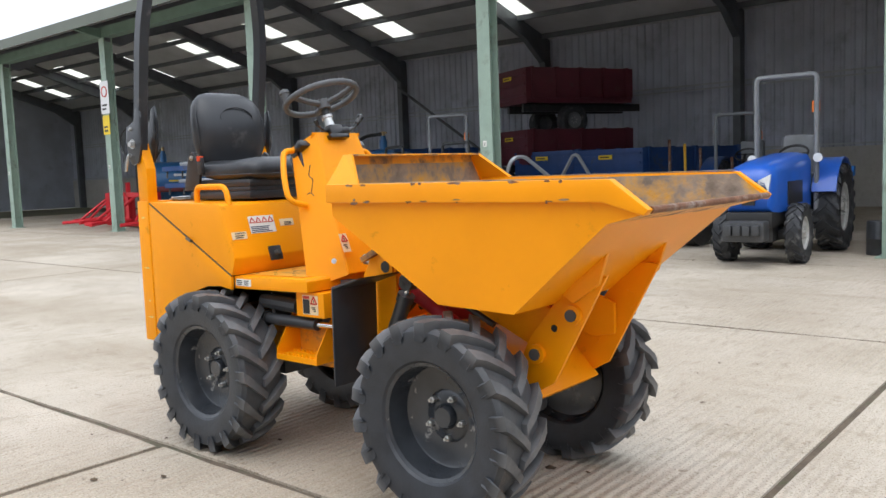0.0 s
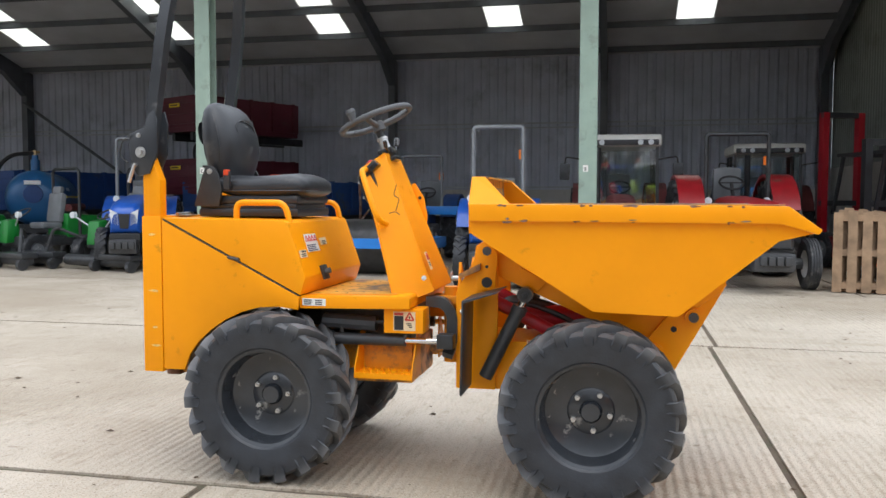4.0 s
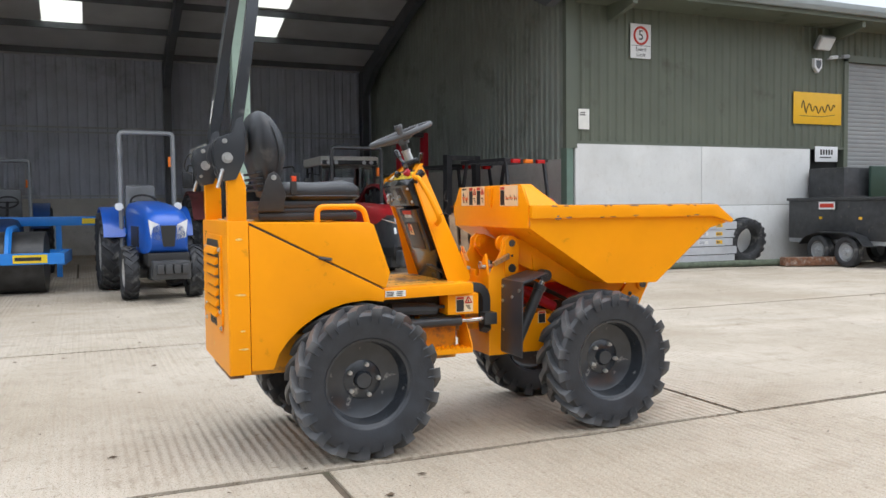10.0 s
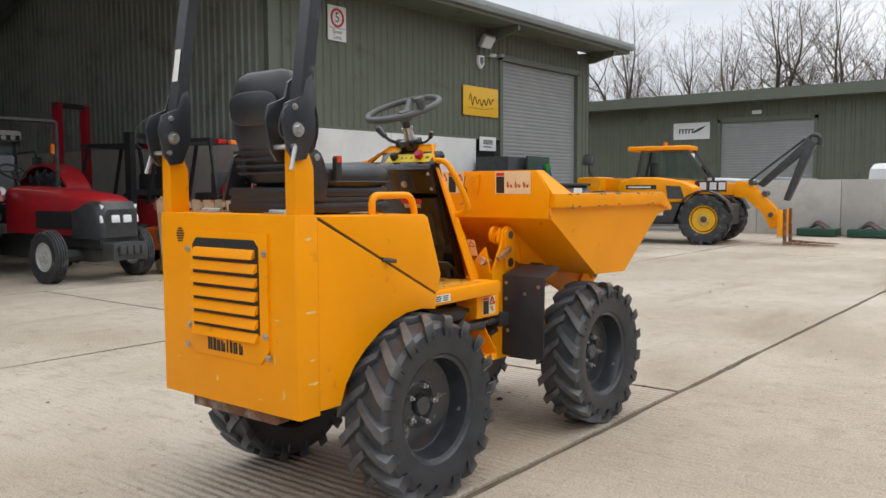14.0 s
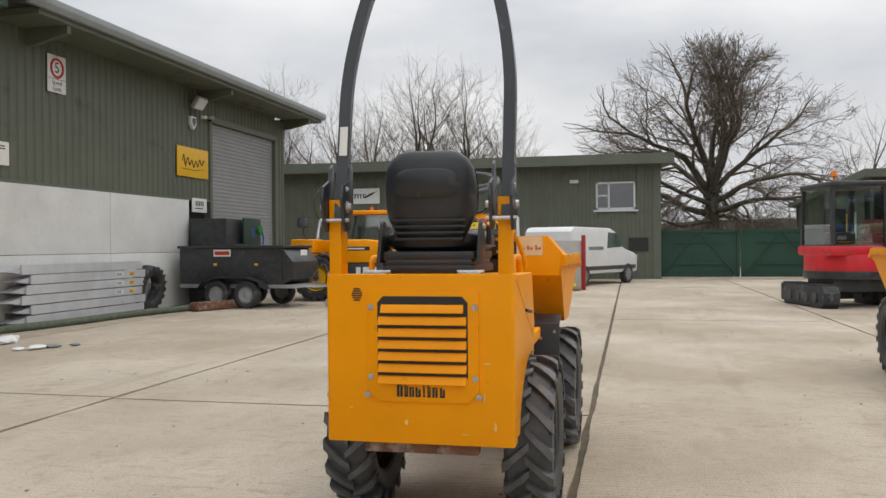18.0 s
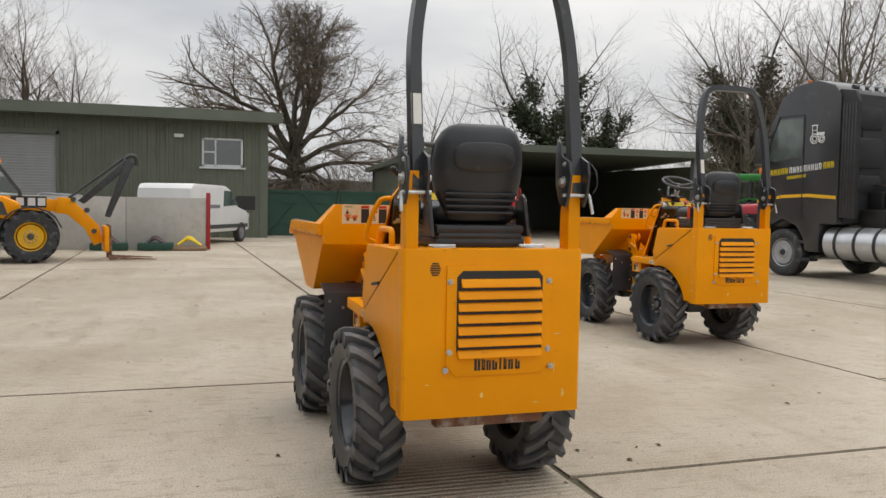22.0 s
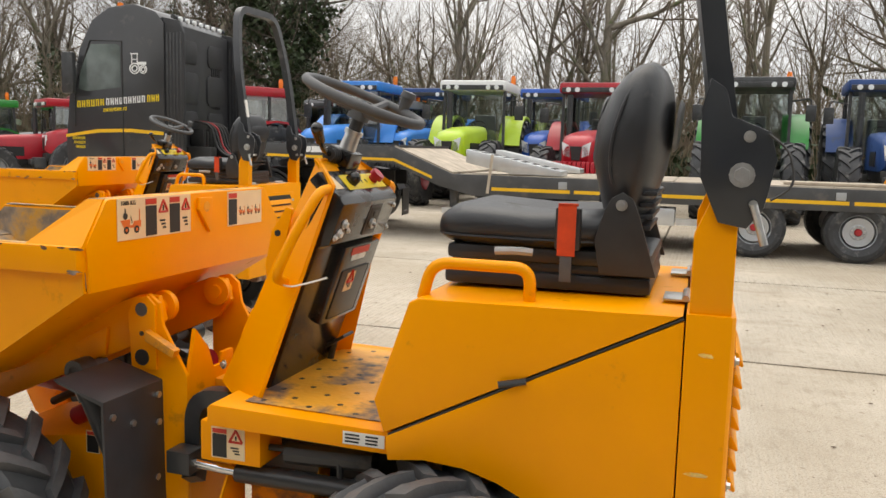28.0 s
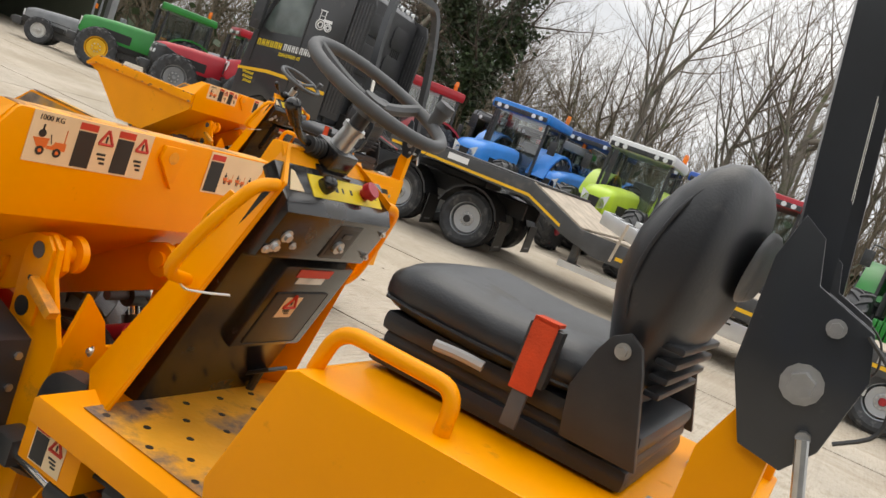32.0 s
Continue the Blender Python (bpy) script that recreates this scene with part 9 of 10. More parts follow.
M_BOARD = mat("dull_aluminium", (0.60, 0.62, 0.65), 0.4, metal=0.35, vary=0.1, scale=4)
# stack of aluminium scaffold boards against the plinth
for k in range(6):
    e = thing("scaffold_board", "silver aluminium staging board stacked against the concrete plinth", "board", group="stacked staging boards")
    z = 0.06 + k * 0.165
    dx = 0.12 * math.sin(k * 2.1)
    bm = B()
    prism(bm, [(8.62, z), (8.62, z + 0.15), (8.645, z + 0.15), (8.645, z + 0.135), (8.66, z + 0.075), (8.645, z + 0.015), (8.645, z)], "x", 6.85 + dx, 10.15 + dx * 0.5)
    part("front_rail", bm, M_BOARD, e)
    bm = B()
    prism(bm, [(6.85 + dx, z + 0.01), (6.55 + dx, z + 0.05), (6.95 + dx, z + 0.14), (10.1, z + 0.14), (10.1, z + 0.01)], "y", 8.66, 8.92)
    part("deck", bm, M_BOARD, e)
    if k in (2, 3, 4):
        for x, w, mt in ((9.35, 0.25, M_SIGNW), (9.75, 0.16, M_SIGNY)):
            bm = B()
            plate(bm, facing((x, 8.6195, z + 0.075), (0, -1, 0)), w, 0.07, 0.002)
            lb = part("sticker", bm, mt, e)
            bm = B()
            bars(bm, facing((x, 8.6175, z + 0.075), (0, -1, 0)), w * 0.8, 0.05, 2, seed=k)
            part("sticker_print", bm, M_NAVY, lb)
ty = thing("loose_tyre", "old black tractor tyre leaning on the wall", "tyre", pose(10.55, 8.78, 0.47, 8, 0, 0))
part("tyre", tyre_mesh(0.47, 0.28, 0.28, 18, 0.04), M_TYRE, ty)
pipe = thing("drain_hose", "long dirty green suction hose lying along the wall", "hose")
bm = B()
tube(bm, bent([(5.9, 8.55, 0.06), (7.4, 8.3, 0.06), (9.2, 8.25, 0.06), (10.6, 7.9, 0.07), (11.4, 7.6, 0.07)], 0.6, 5), 0.065, 10)
part("hose", bm, M_HOSE, pipe)
rp = thing("steel_channel", "rusty steel channel lying by the trailer", "steel")
bm = B()
obox(bm, pose(11.2, 7.45, 0.10, 0, 0, -20), 1.5, 0.25, 0.16, 0.01)
part("channel", bm, M_RUST, rp)
bag = thing("plastic_bag", "crumpled white plastic sheet lying on the concrete", "litter", group="litter on the yard")
bm = B()
bmesh.ops.create_icosphere(bm, subdivisions=3, radius=0.2, matrix=Matrix.Translation((5.05, 7.5, 0.045)) @ Matrix.Diagonal((1.3, 0.8, 0.28, 1)))
for v in bm.verts:
    v.co += Vector((noise.noise(v.co * 9), noise.noise(v.co * 9 + Vector((5, 0, 0))), noise.noise(v.co * 11))) * 0.06
    v.co.z = max(v.co.z, 0.002)
part("sheet", bm, M_SIGNW, bag)
for k, (x, y, r) in enumerate(((4.55, 6.6, 0.10), (4.75, 6.5, 0.08), (4.4, 6.75, 0.07), (5.0, 6.35, 0.06))):
    e = thing("crumpled_scrap", "grey crumpled scrap of wrapping on the concrete", "litter", group="litter on the yard")
    bm = B()
    bmesh.ops.create_icosphere(bm, subdivisions=2, radius=r, matrix=Matrix.Translation((x, y, r * 0.3)) @ Matrix.Diagonal((1.4, 1, 0.35, 1)))
    for v in bm.verts:
        v.co += Vector((noise.noise(v.co * 12), noise.noise(v.co * 12 + Vector((5, 0, 0))), 0)) * 0.05
        v.co.z = max(v.co.z, 0.002)
    part("scrap", bm, M_GREY if k % 2 else M_SIGNW, e)


# ---- forklift with gas bottle ----
def forklift(m, paint, mast_mat, label, gas=True):
    T = thing("forklift", label, "forklift", m, "forklift trucks")
    for s in (-1, 1):
        o = wheel(T, 0, 0, 0, 0.27, 0.2, 0.15, M_GREY, -1, 16, 5, 0.2, ribbed=True)
        o.matrix_basis = pose(s * 0.46, 0.0, 0.27, 0, 0, 90 * s)
        o = wheel(T, 0, 0, 0, 0.33, 0.24, 0.19, M_GREY, -1, 16, 5, 0.2, ribbed=True)
        o.matrix_basis = pose(s * 0.46, 1.65, 0.33, 0, 0, 90 * s)
    bm = B()
    prism(bm, [(-0.42, 0.22), (-0.45, 0.95), (-0.1, 1.08), (0.9, 1.05), (1.1, 0.6), (1.7, 0.6), (1.75, 0.2)], "x", -0.52, 0.52, 0.05)
    part("body", bm, paint, T)
    bm = B()
    box(bm, -0.5, 0.5, -0.5, -0.38, 0.12, 0.55, 0.04)
    part("counterweight", bm, M_GREY, T)
    bm = B()
    box(bm, -0.28, 0.28, -0.462, -0.44, 0.62, 0.80)
    part("grille", bm, M_INK, T)
    for s in (-1, 1):
        for y0, y1 in ((-0.15, 0.0), (1.4, 1.15)):
            bm = B()
            tube(bm, [(s * 0.48, y0, 1.0), (s * 0.46, y1, 2.05)], 0.035, 4)
            part("guard_post", bm, M_TRUCKG, T)
    bm = B()
    for y in (-0.05, 0.2, 0.45, 0.7, 0.95, 1.2):
        box(bm, -0.5, 0.5, y, y + 0.06, 2.03, 2.08)
    box(bm, -0.52, -0.46, -0.05, 1.26, 2.03, 2.09)
    box(bm, 0.46, 0.52, -0.05, 1.26, 2.03, 2.09)
    part("overhead_guard", bm, M_TRUCKG, T)
    for x in (-0.3, 0.0, 0.3):
        bm = B()
        box(bm, x - 0.09, x + 0.09, -0.12, -0.05, 2.0, 2.07, 0.01)
        part("tail_light", bm, M_REDLENS if x else M_ORANGE, T)
    bm = B()
    box(bm, -0.22, 0.22, 0.2, 0.6, 1.05, 1.2, 0.05)
    box(bm, -0.22, 0.22, 0.12, 0.24, 1.1, 1.55, 0.05)
    part("seat", bm, M_VINYL, T)
    if gas:
        bm = B()
        rod(bm, (-0.34, -0.28, 1.22), (0.34, -0.28, 1.22), 0.15, 16)
        bmesh.ops.create_uvsphere(bm, u_segments=16, v_segments=8, radius=0.15, matrix=Matrix.Translation((0.34, -0.28, 1.22)) @ Matrix.Diagonal((0.6, 1, 1, 1)))
        bmesh.ops.create_uvsphere(bm, u_segments=16, v_segments=8, radius=0.15, matrix=Matrix.Translation((-0.34, -0.28, 1.22)) @ Matrix.Diagonal((0.6, 1, 1, 1)))
        part("gas_bottle", bm, M_CRIMSON, T, "red gas bottle strapped on its side")
    for s in (-1, 1):
        bm = B()
        box(bm, s * 0.36 - 0.06, s * 0.36 + 0.06, 1.85, 1.99, 0.1, 2.25 if gas else 2.9)
        part("mast_rail", bm, mast_mat, T)
    for z in (0.5, 1.2, 2.2 if gas else 2.85):
        bm = B()
        box(bm, -0.42, 0.42, 1.86, 1.96, z - 0.05, z + 0.05)
        part("mast_bar", bm, M_BLACK, T)
    for s in (-1, 1):
        bm = B()
        prism(bm, [(2.0, 0.6), (2.06, 0.6), (2.06, 0.1), (3.0, 0.06), (3.0, 0.04), (2.0, 0.04)], "x", s * 0.25 - 0.06, s * 0.25 + 0.06)
        part("fork", bm, M_BLACK, T)
    return T


forklift(pose(5.55, 9.0, 0, 0, 0, 12), M_ORANGEP, M_TRUCKG, "orange gas forklift with grey guard and red lights")
forklift(pose(5.62, 11.3, 0, 0, 0, 20), M_REDP, M_CRIMSON, "tall red mast forklift inside the barn", False)

# pallets stood on edge
def pallet(m):
    T = thing("pallet", "weathered timber pallet stood on edge", "pallet", m, "leaning pallets")
    for k in range(7):
        bm = B()
        box(bm, -0.6 + k * 0.18, -0.6 + k * 0.18 + 0.12, -0.07, -0.05, 0, 1.1)
        part("board", bm, M_WOOD, T)
    for z in (0.05, 0.5, 0.98):
        bm = B()
        box(bm, -0.6, 0.6, -0.05, 0.04, z, z + 0.09)
        part("bearer", bm, M_WOOD, T)
    for z in (0.02, 0.5, 0.98):
        bm = B()
        box(bm, -0.6, 0.6, 0.04, 0.06, z, z + 0.1)
        part("base_board", bm, M_WOOD, T)
    return T


for k in range(3):
    pallet(pose(4.30 + 0.05 * k, 8.10 + 0.16 * k, 0.0, -12 + 2 * k, 3 * k, -14 + 4 * k))
oc = thing("oil_drum", "black steel drum standing by the barn post", "drum")
bm = B()
lathe(bm, [(0.0, 0.0), (0.16, 0.0), (0.16, 0.2), (0.165, 0.21), (0.16, 0.22), (0.16, 0.42), (0.15, 0.44), (0.0, 0.44)], 20, (0.15, 9.1, 0), "z")
part("drum", bm, M_BLACK, oc)
pp = thing("timber_prop", "pale timber plank leaning on a post", "plank")
bm = B()
tube(bm, [(0.42, 8.55, 0.0), (0.44, 8.62, 0.95)], 0.05, 4)
part("plank", bm, M_DECK, pp)

# ---- ballast roller ----
ro = thing("field_roller", "blue framed field roller with a smooth dark drum", "roller", pose(-3.85, 9.65, 0, 0, 0, -4))
bm = B()
rod(bm, (-1.45, 0, 0.46), (1.45, 0, 0.46), 0.46, 40)
part("drum", bm, M_DRUM, ro)
bm = B()
for y in (-0.6, 0.6):
    box(bm, -1.75, 1.75, y - 0.05, y + 0.05, 0.46, 0.62)
for x in (-1.7, 1.7):
    box(bm, x - 0.05, x + 0.05, -0.6, 0.6, 0.44, 0.62)
part("frame", bm, M_SKYBLUE, ro)
for x in (-0.35, 1.0):
    bm = B()
    tube(bm, bent([(x, -0.6, 0.6), (x, -0.4, 0.95), (x, 0.3, 0.98), (x, 0.6, 0.6)], 0.15), 0.05, 6)
    part("arch", bm, M_SKYBLUE, ro)
bm = B()
tube(bm, bent([(-1.2, 0.5, 0.7), (-1.6, -0.5, 1.5), (-1.7, -0.7, 1.45), (-2.2, -0.9, 0.0)], 0.12), 0.035, 6)
part("prop_stand", bm, M_GALV, ro)
bm = B()
plate(bm, facing((1.3, -0.652, 0.54), (0, -1, 0)), 0.45, 0.12, 0.004)
lb = part("yellow_label", bm, M_LABELY, ro)
bm = B()
bars(bm, facing((1.3, -0.657, 0.54), (0, -1, 0)), 0.4, 0.1, 1)
part("label_print", bm, M_INK, lb)


# ---- barn contents ----
def ride_mower(m):
    T = thing("ride_mower", "green and black ride-on mower with grey seat and round headlamps", "mower", m, "ride-on mowers")
    for s in (-1, 1):
        o = wheel(T, 0, 0, 0, 0.30, 0.22, 0.15, M_GREY, -1, 16, 5, 0.2, lug_h=0.04)
        o.matrix_basis = pose(s * 0.52, 0, 0.30, 0, 0, 90 * s)
        o = wheel(T, 0, 0, 0, 0.24, 0.18, 0.13, M_GREY, -1, 16, 5, 0.2, lug_h=0.04)
        o.matrix_basis = pose(s * 0.45, 1.35, 0.24, 0, 0, 90 * s)
    bm = B()
    box(bm, -0.32, 0.32, -0.2, 1.6, 0.35, 0.55, 0.04)
    part("chassis", bm, M_BLACK, T)
    bm = B()
    prism(bm, [(0.75, 0.5), (0.75, 0.98), (1.5, 0.92), (1.65, 0.5)], "x", -0.36, 0.36, 0.05)
    part("engine_hood", bm, M_JGREEN, T)
    bm = B()
    prism(bm, [(-0.35, 0.42), (-0.30, 0.85), (-0.12, 0.88), (-0.05, 0.45)], "x", -0.14, 0.14, 0.03)
    part("front_console", bm, M_JGREEN, T)
    bm = B()
    W2 = pose(0, 0.02, 0.98, 30, 0, 0)
    tube(bm, [W2 @ Vector((0.18 * math.cos(a), 0.18 * math.sin(a), 0)) for a in [2 * math.pi * k / 18 for k in range(19)]], 0.016, 6, False)
    tube(bm, [W2 @ Vector((0, 0, 0)), (0, -0.12, 0.8)], 0.025, 6)
    part("steering_wheel", bm, M_PLASTIC, T)
    bm = B()
    box(bm, -0.24, 0.24, 0.30, 0.72, 0.68, 0.80, 0.05)
    obox(bm, pose(0, 0.74, 1.08, -8, 0, 0), 0.46, 0.12, 0.58, 0.05)
    obox(bm, pose(0, 0.79, 1.42, -8, 0, 0), 0.28, 0.09, 0.16, 0.04)
    part("seat", bm, M_GREY, T)
    bm = B()
    tube(bm, bent([(-0.45, 0.95, 0.5), (-0.45, 0.95, 1.85), (0.45, 0.95, 1.85), (0.45, 0.95, 0.5)], 0.12), 0.03, 8)
    part("roll_bar", bm, M_BLACK, T)
    for s in (-1, 1):
        bm = B()
        tube(bm, [(s * 0.2, -0.2, 0.75), (s * 0.5, -0.3, 0.95)], 0.015, 5)
        rod(bm, (s * 0.5, -0.34, 0.96), (s * 0.5, -0.27, 0.96), 0.06, 12)
        part("headlamp", bm, M_LAMP, T)
        bm = B()
        tube(bm, bent([(s * 0.4, -0.1, 0.5), (s * 0.85, -0.45, 0.75), (s * 0.95, -0.55, 0.25)], 0.15), 0.03, 6)
        part("lift_arm", bm, M_BLACK, T)
        bm = B()
        rod(bm, (s * 0.95 - 0.38, -0.6, 0.17), (s * 0.95 + 0.38, -0.6, 0.17), 0.10, 12)
        box(bm, s * 0.95 - 0.42, s * 0.95 + 0.42, -0.75, -0.45, 0.2, 0.30, 0.02)
        for e in (-0.42, 0.42):
            rod(bm, (s * 0.95 + e - 0.04, -0.75, 0.1), (s * 0.95 + e + 0.04, -0.75, 0.1), 0.10, 10)
        part("cutting_unit", bm, M_BLACK, T)
    bm = B()
    rod(bm, (-0.38, -0.55, 0.17), (0.38, -0.55, 0.17), 0.10, 12)
    part("cutting_unit", bm, M_BLACK, T)
    return T


ride_mower(pose(-8.35, 9.75, 0, 0, 0, -14))
ride_mower(pose(-10.3, 9.9, 0, 0, 0, -22))
ride_mower(pose(-12.7, 10.1, 0, 0, 0, -18))


def farm_trailer(m, paint, L=3.6, W=2.1, H=0.7, base=1.0, label="", wheels=True, group=""):
    """Tipping trailer with ribbed sides; long axis y of its pose, tailgate at -y."""
    T = thing("farm_trailer", label, "trailer", m, group)
    for x in (-W / 2, W / 2 - 0.05):
        bm = B()
        box(bm, x, x + 0.05, 0, L, base, base + H, 0.008)
        sd = part("side", bm, paint, T)
        for k in range(5):
            bm = B()
            y = 0.2 + k * (L - 0.4) / 4
            box(bm, x - 0.04, x + 0.09, y - 0.04, y + 0.04, base, base + H + 0.02)
            part("rib", bm, paint, sd)
    bm = B()
    box(bm, -W / 2 + 0.05, W / 2 - 0.05, 0.0, 0.05, base, base + H, 0.008)
    tg = part("tailgate", bm, paint, T)
    for k in range(3):
        bm = B()
        box(bm, -W / 2 + 0.06, W / 2 - 0.06, -0.03, 0.0, base + 0.08 + k * H * 0.33, base + 0.14 + k * H * 0.33)
        part("rail", bm, paint, tg)
    bm = B()
    box(bm, -W / 2 + 0.05, W / 2 - 0.05, L - 0.05, L, base, base + H)
    part("headboard", bm, paint, T)
    bm = B()
    box(bm, -W / 2 + 0.02, W / 2 - 0.02, 0.02, L - 0.02, base - 0.12, base)
    part("floor", bm, paint, T)
    bm = B()
    for x in (-0.4, 0.4):
        box(bm, x - 0.06, x + 0.06, 0.2, L + 0.6, base - 0.32, base - 0.12)
    part("chassis", bm, M_BLACK, T)
    bm = B()
    plate(bm, facing((0.0, -0.033, base + H * 0.72), (0, -1, 0)), 0.45, 0.10, 0.004)
    lb = part("yellow_label", bm, M_LABELY, T)
    bm = B()
    bars(bm, facing((0.0, -0.038, base + H * 0.72), (0, -1, 0)), 0.36, 0.06, 1)
    part("label_print", bm, M_INK, lb)
    if wheels:
        for s in (-1, 1):
            o = wheel(T, 0, 0, 0, 0.42, 0.30, 0.22, M_GREY, -1, 16, 6, 0.2, ribbed=True, lug_h=0.04)
            o.matrix_basis = pose(s * (W / 2 - 0.2), L * 0.45, 0.42 + base - 1.0, 0, 0, 90 * s)
    return T


farm_trailer(pose(-6.8, 14.6, 0, 0, 0, -18), M_BLUED, 3.4, 2.3, 0.65, 1.0, "dark blue tipping trailer with yellow label", group="blue trailers")
farm_trailer(pose(-9.2, 15.6, 0, 0, 0, -14), M_BLUED, 3.4, 2.2, 0.65, 1.05, "blue tipping trailer deep in the barn", group="blue trailers")
farm_trailer(pose(-14.6, 14.2, 0, 0, 0, -22), M_BLUED, 3.4, 2.2, 0.85, 1.1, "blue high sided trailer beside the tankers", group="blue trailers")
farm_trailer(pose(-16.6, 15.4, 0, 0, 0, -22), M_BLUED, 3.0, 2.0, 0.6, 0.95, "low blue trailer at the back of the barn", group="blue trailers")
farm_trailer(pose(-10.5, 16.0, 0, 0, 0, -26), M_MAROON, 3.4, 1.9, 0.8, 1.5, "maroon ribbed trailer carrying another one", group="maroon trailers")
farm_trailer(pose(-10.5, 16.0, 1.62, 0, 0, -26), M_MAROON, 3.4, 1.9, 0.8, 1.5, "maroon ribbed trailer stacked on top", wheels=True, group="maroon trailers")


def tanker(m, group="slurry tankers"):
    T = thing("vacuum_tanker", "bright blue slurry tanker with a brass valve and black hose", "tanker", m, group)
    bm = B()
    lathe(bm, [(0.0, -0.22), (0.30, -0.19), (0.52, -0.10), (0.62, 0.04), (0.62, 3.0), (0.5, 3.16), (0.0, 3.25)], 32, (0, 0, 1.28), "y")
    tk = part("tank", bm, M_TANKBLUE, T, "", 40)
    bm = B()
    lathe(bm, [(0.0, -0.24), (0.20, -0.23), (0.21, -0.2), (0.21, -0.1)], 20, (0, 0, 1.36), "y")
    part("inspection_hatch", bm, M_BLUED, tk)
    bm = B()
    rod(bm, (0, 0.25, 1.85), (0, 0.25, 2.15), 0.10, 12)
    rod(bm, (0, 0.25, 2.15), (0, 0.25, 2.25), 0.07, 12)
    part("dome", bm, M_TANKBLUE, tk)
    bm = B()
    rod(bm, (0, 0.25, 2.22), (0, 0.25, 2.36), 0.05, 10)
    rod(bm, (-0.1, 0.25, 2.32), (0.1, 0.25, 2.32), 0.03, 8)
    part("relief_valve", bm, M_BRASS, T)
    bm = B()
    tube(bm, bent([(0, 0.25, 2.3), (-0.5, 0.1, 2.25), (-0.75, -0.1, 1.9), (-0.72, -0.2, 1.0)], 0.3, 6), 0.045, 8)
    part("hose", bm, M_INK, T)
    for s in (-1, 1):
        bm = B()
        box(bm, s * 0.62 - 0.006, s * 0.62 + 0.006, 0.4, 2.9, 1.28, 1.33)
        part("yellow_stripe", bm, M_LABELY, tk)
        bm = B()
        bars(bm, facing((s * 0.60, 0.9, 1.48), (s, 0, 0.25)), 0.7, 0.16, 1)
        part("mark", bm, M_SIGNW, tk)
        o = wheel(T, 0, 0, 0, 0.48, 0.34, 0.24, M_GREY, -1, 16, 6, 0.2, ribbed=True, lug_h=0.04)
        o.matrix_basis = pose(s * 0.8, 1.5, 0.48, 0, 0, 90 * s)
    bm = B()
    plate(bm, facing((0.0, -0.242, 1.62), (0, -1, 0)), 0.34, 0.09, 0.004)
    part("label", bm, M_SIGNW, tk)
    bm = B()
    tube(bm, [(0.7, -0.1, 1.05), (0.72, 2.8, 1.05)], 0.09, 10)
    part("suction_pipe", bm, M_OLDRED, T)
    bm = B()
    box(bm, -0.3, 0.3, -0.3, 3.2, 0.5, 0.68)
    part("chassis", bm, M_BLACK, T)
    return T


tanker(pose(-12.1, 12.6, 0, 0, 0, 30))
tanker(pose(-21.0, 11.6, 0, 0, 0, -34))
tanker(pose(-18.3, 12.6, 0, 0, 0, -34))

# stacked blue implement frames and red implements near the west posts
for k in range(4):
    e = thing("harrow_frame", "blue painted grass harrow frame stacked with others", "implement", pose(-15.6, 10.0, 0.05 + k * 0.44, 0, 0, -8 + k * 2), "stacked harrow frames")
    bm = B()
    for y in (-0.5, 0.5):
        box(bm, -1.6, 1.6, y - 0.05, y + 0.05, 0.18, 0.30)
    for x in (-1.55, -0.5, 0.5, 1.55):
        box(bm, x - 0.05, x + 0.05, -0.5, 0.5, 0.18, 0.28)
    part("frame", bm, M_BLUED, e)
    for x in (-1.5, -0.75, 0.0, 0.75, 1.5):
        bm = B()
        tube(bm, [(x, -0.45, 0.2), (x + 0.05, -0.5, 0.0)], 0.025, 5)
        part("tine", bm, M_DGREY, e)
    bm = B()
    box(bm, -1.3 + k * 0.15, 1.15 + k * 0.1, -0.47, 0.42, 0.30, 0.40, 0.02)
    part("galvanised_tray", bm, M_GALV, e)
for k, (x, y, r) in enumerate(((-19.9, 10.0, -20), (-18.6, 9.7, 10), (-21.2, 10.2, -40))):
    e = thing("bale_handler", "bright red steel bale handler frame on the barn floor", "implement", pose(x, y, 0, 0, 0, r), "red implements")
    bm = B()
    for z in (0.12, 0.95):
        box(bm, -0.65, 0.65, -0.06, 0.06, z - 0.06, z + 0.06)
    for xx in (-0.6, 0.0, 0.6):
        box(bm, xx - 0.06, xx + 0.06, -0.06, 0.06, 0.1, 1.3 if xx == 0 else 1.0)
    part("frame", bm, M_REDIMP, e)
    for s in (-1, 1):
        bm = B()
        tube(bm, bent([(s * 0.55, 0, 0.25), (s * 0.85, -0.7, 0.22), (s * 0.6, -1.3, 0.18)], 0.3), 0.05, 6)
        tube(bm, bent([(s * 0.3, 0, 0.9), (s * 0.4, -0.4, 0.6), (s * 0.6, -0.8, 0.25)], 0.2), 0.04, 6)
        part("arm", bm, M_REDIMP, e)
# shovels, rakes and ploughs leaning in the shade
for k in range(5):
    e = thing("spring_tine", "rusty yellow tine frame leaning in the shade", "implement", pose(-4.6 + k * 0.28, 12.9 + 0.1 * k, 0), "tine frames")
    bm = B()
    tube(bm, bent([(0, 0, 0.0), (0.1, 0.1, 0.9), (0.0, 0.3, 1.75 - 0.1 * k)], 0.3), 0.03, 5)
    tube(bm, [(-0.1, 0, 0.5), (0.3, 0.2, 1.1)], 0.025, 5)
    part("tine", bm, M_WHEELY if k % 2 else M_RUST, e)
bl = thing("box_blade", "blue framed mounted blade with yellow label", "implement", pose(-2.3, 12.6, 0))
bm = B()
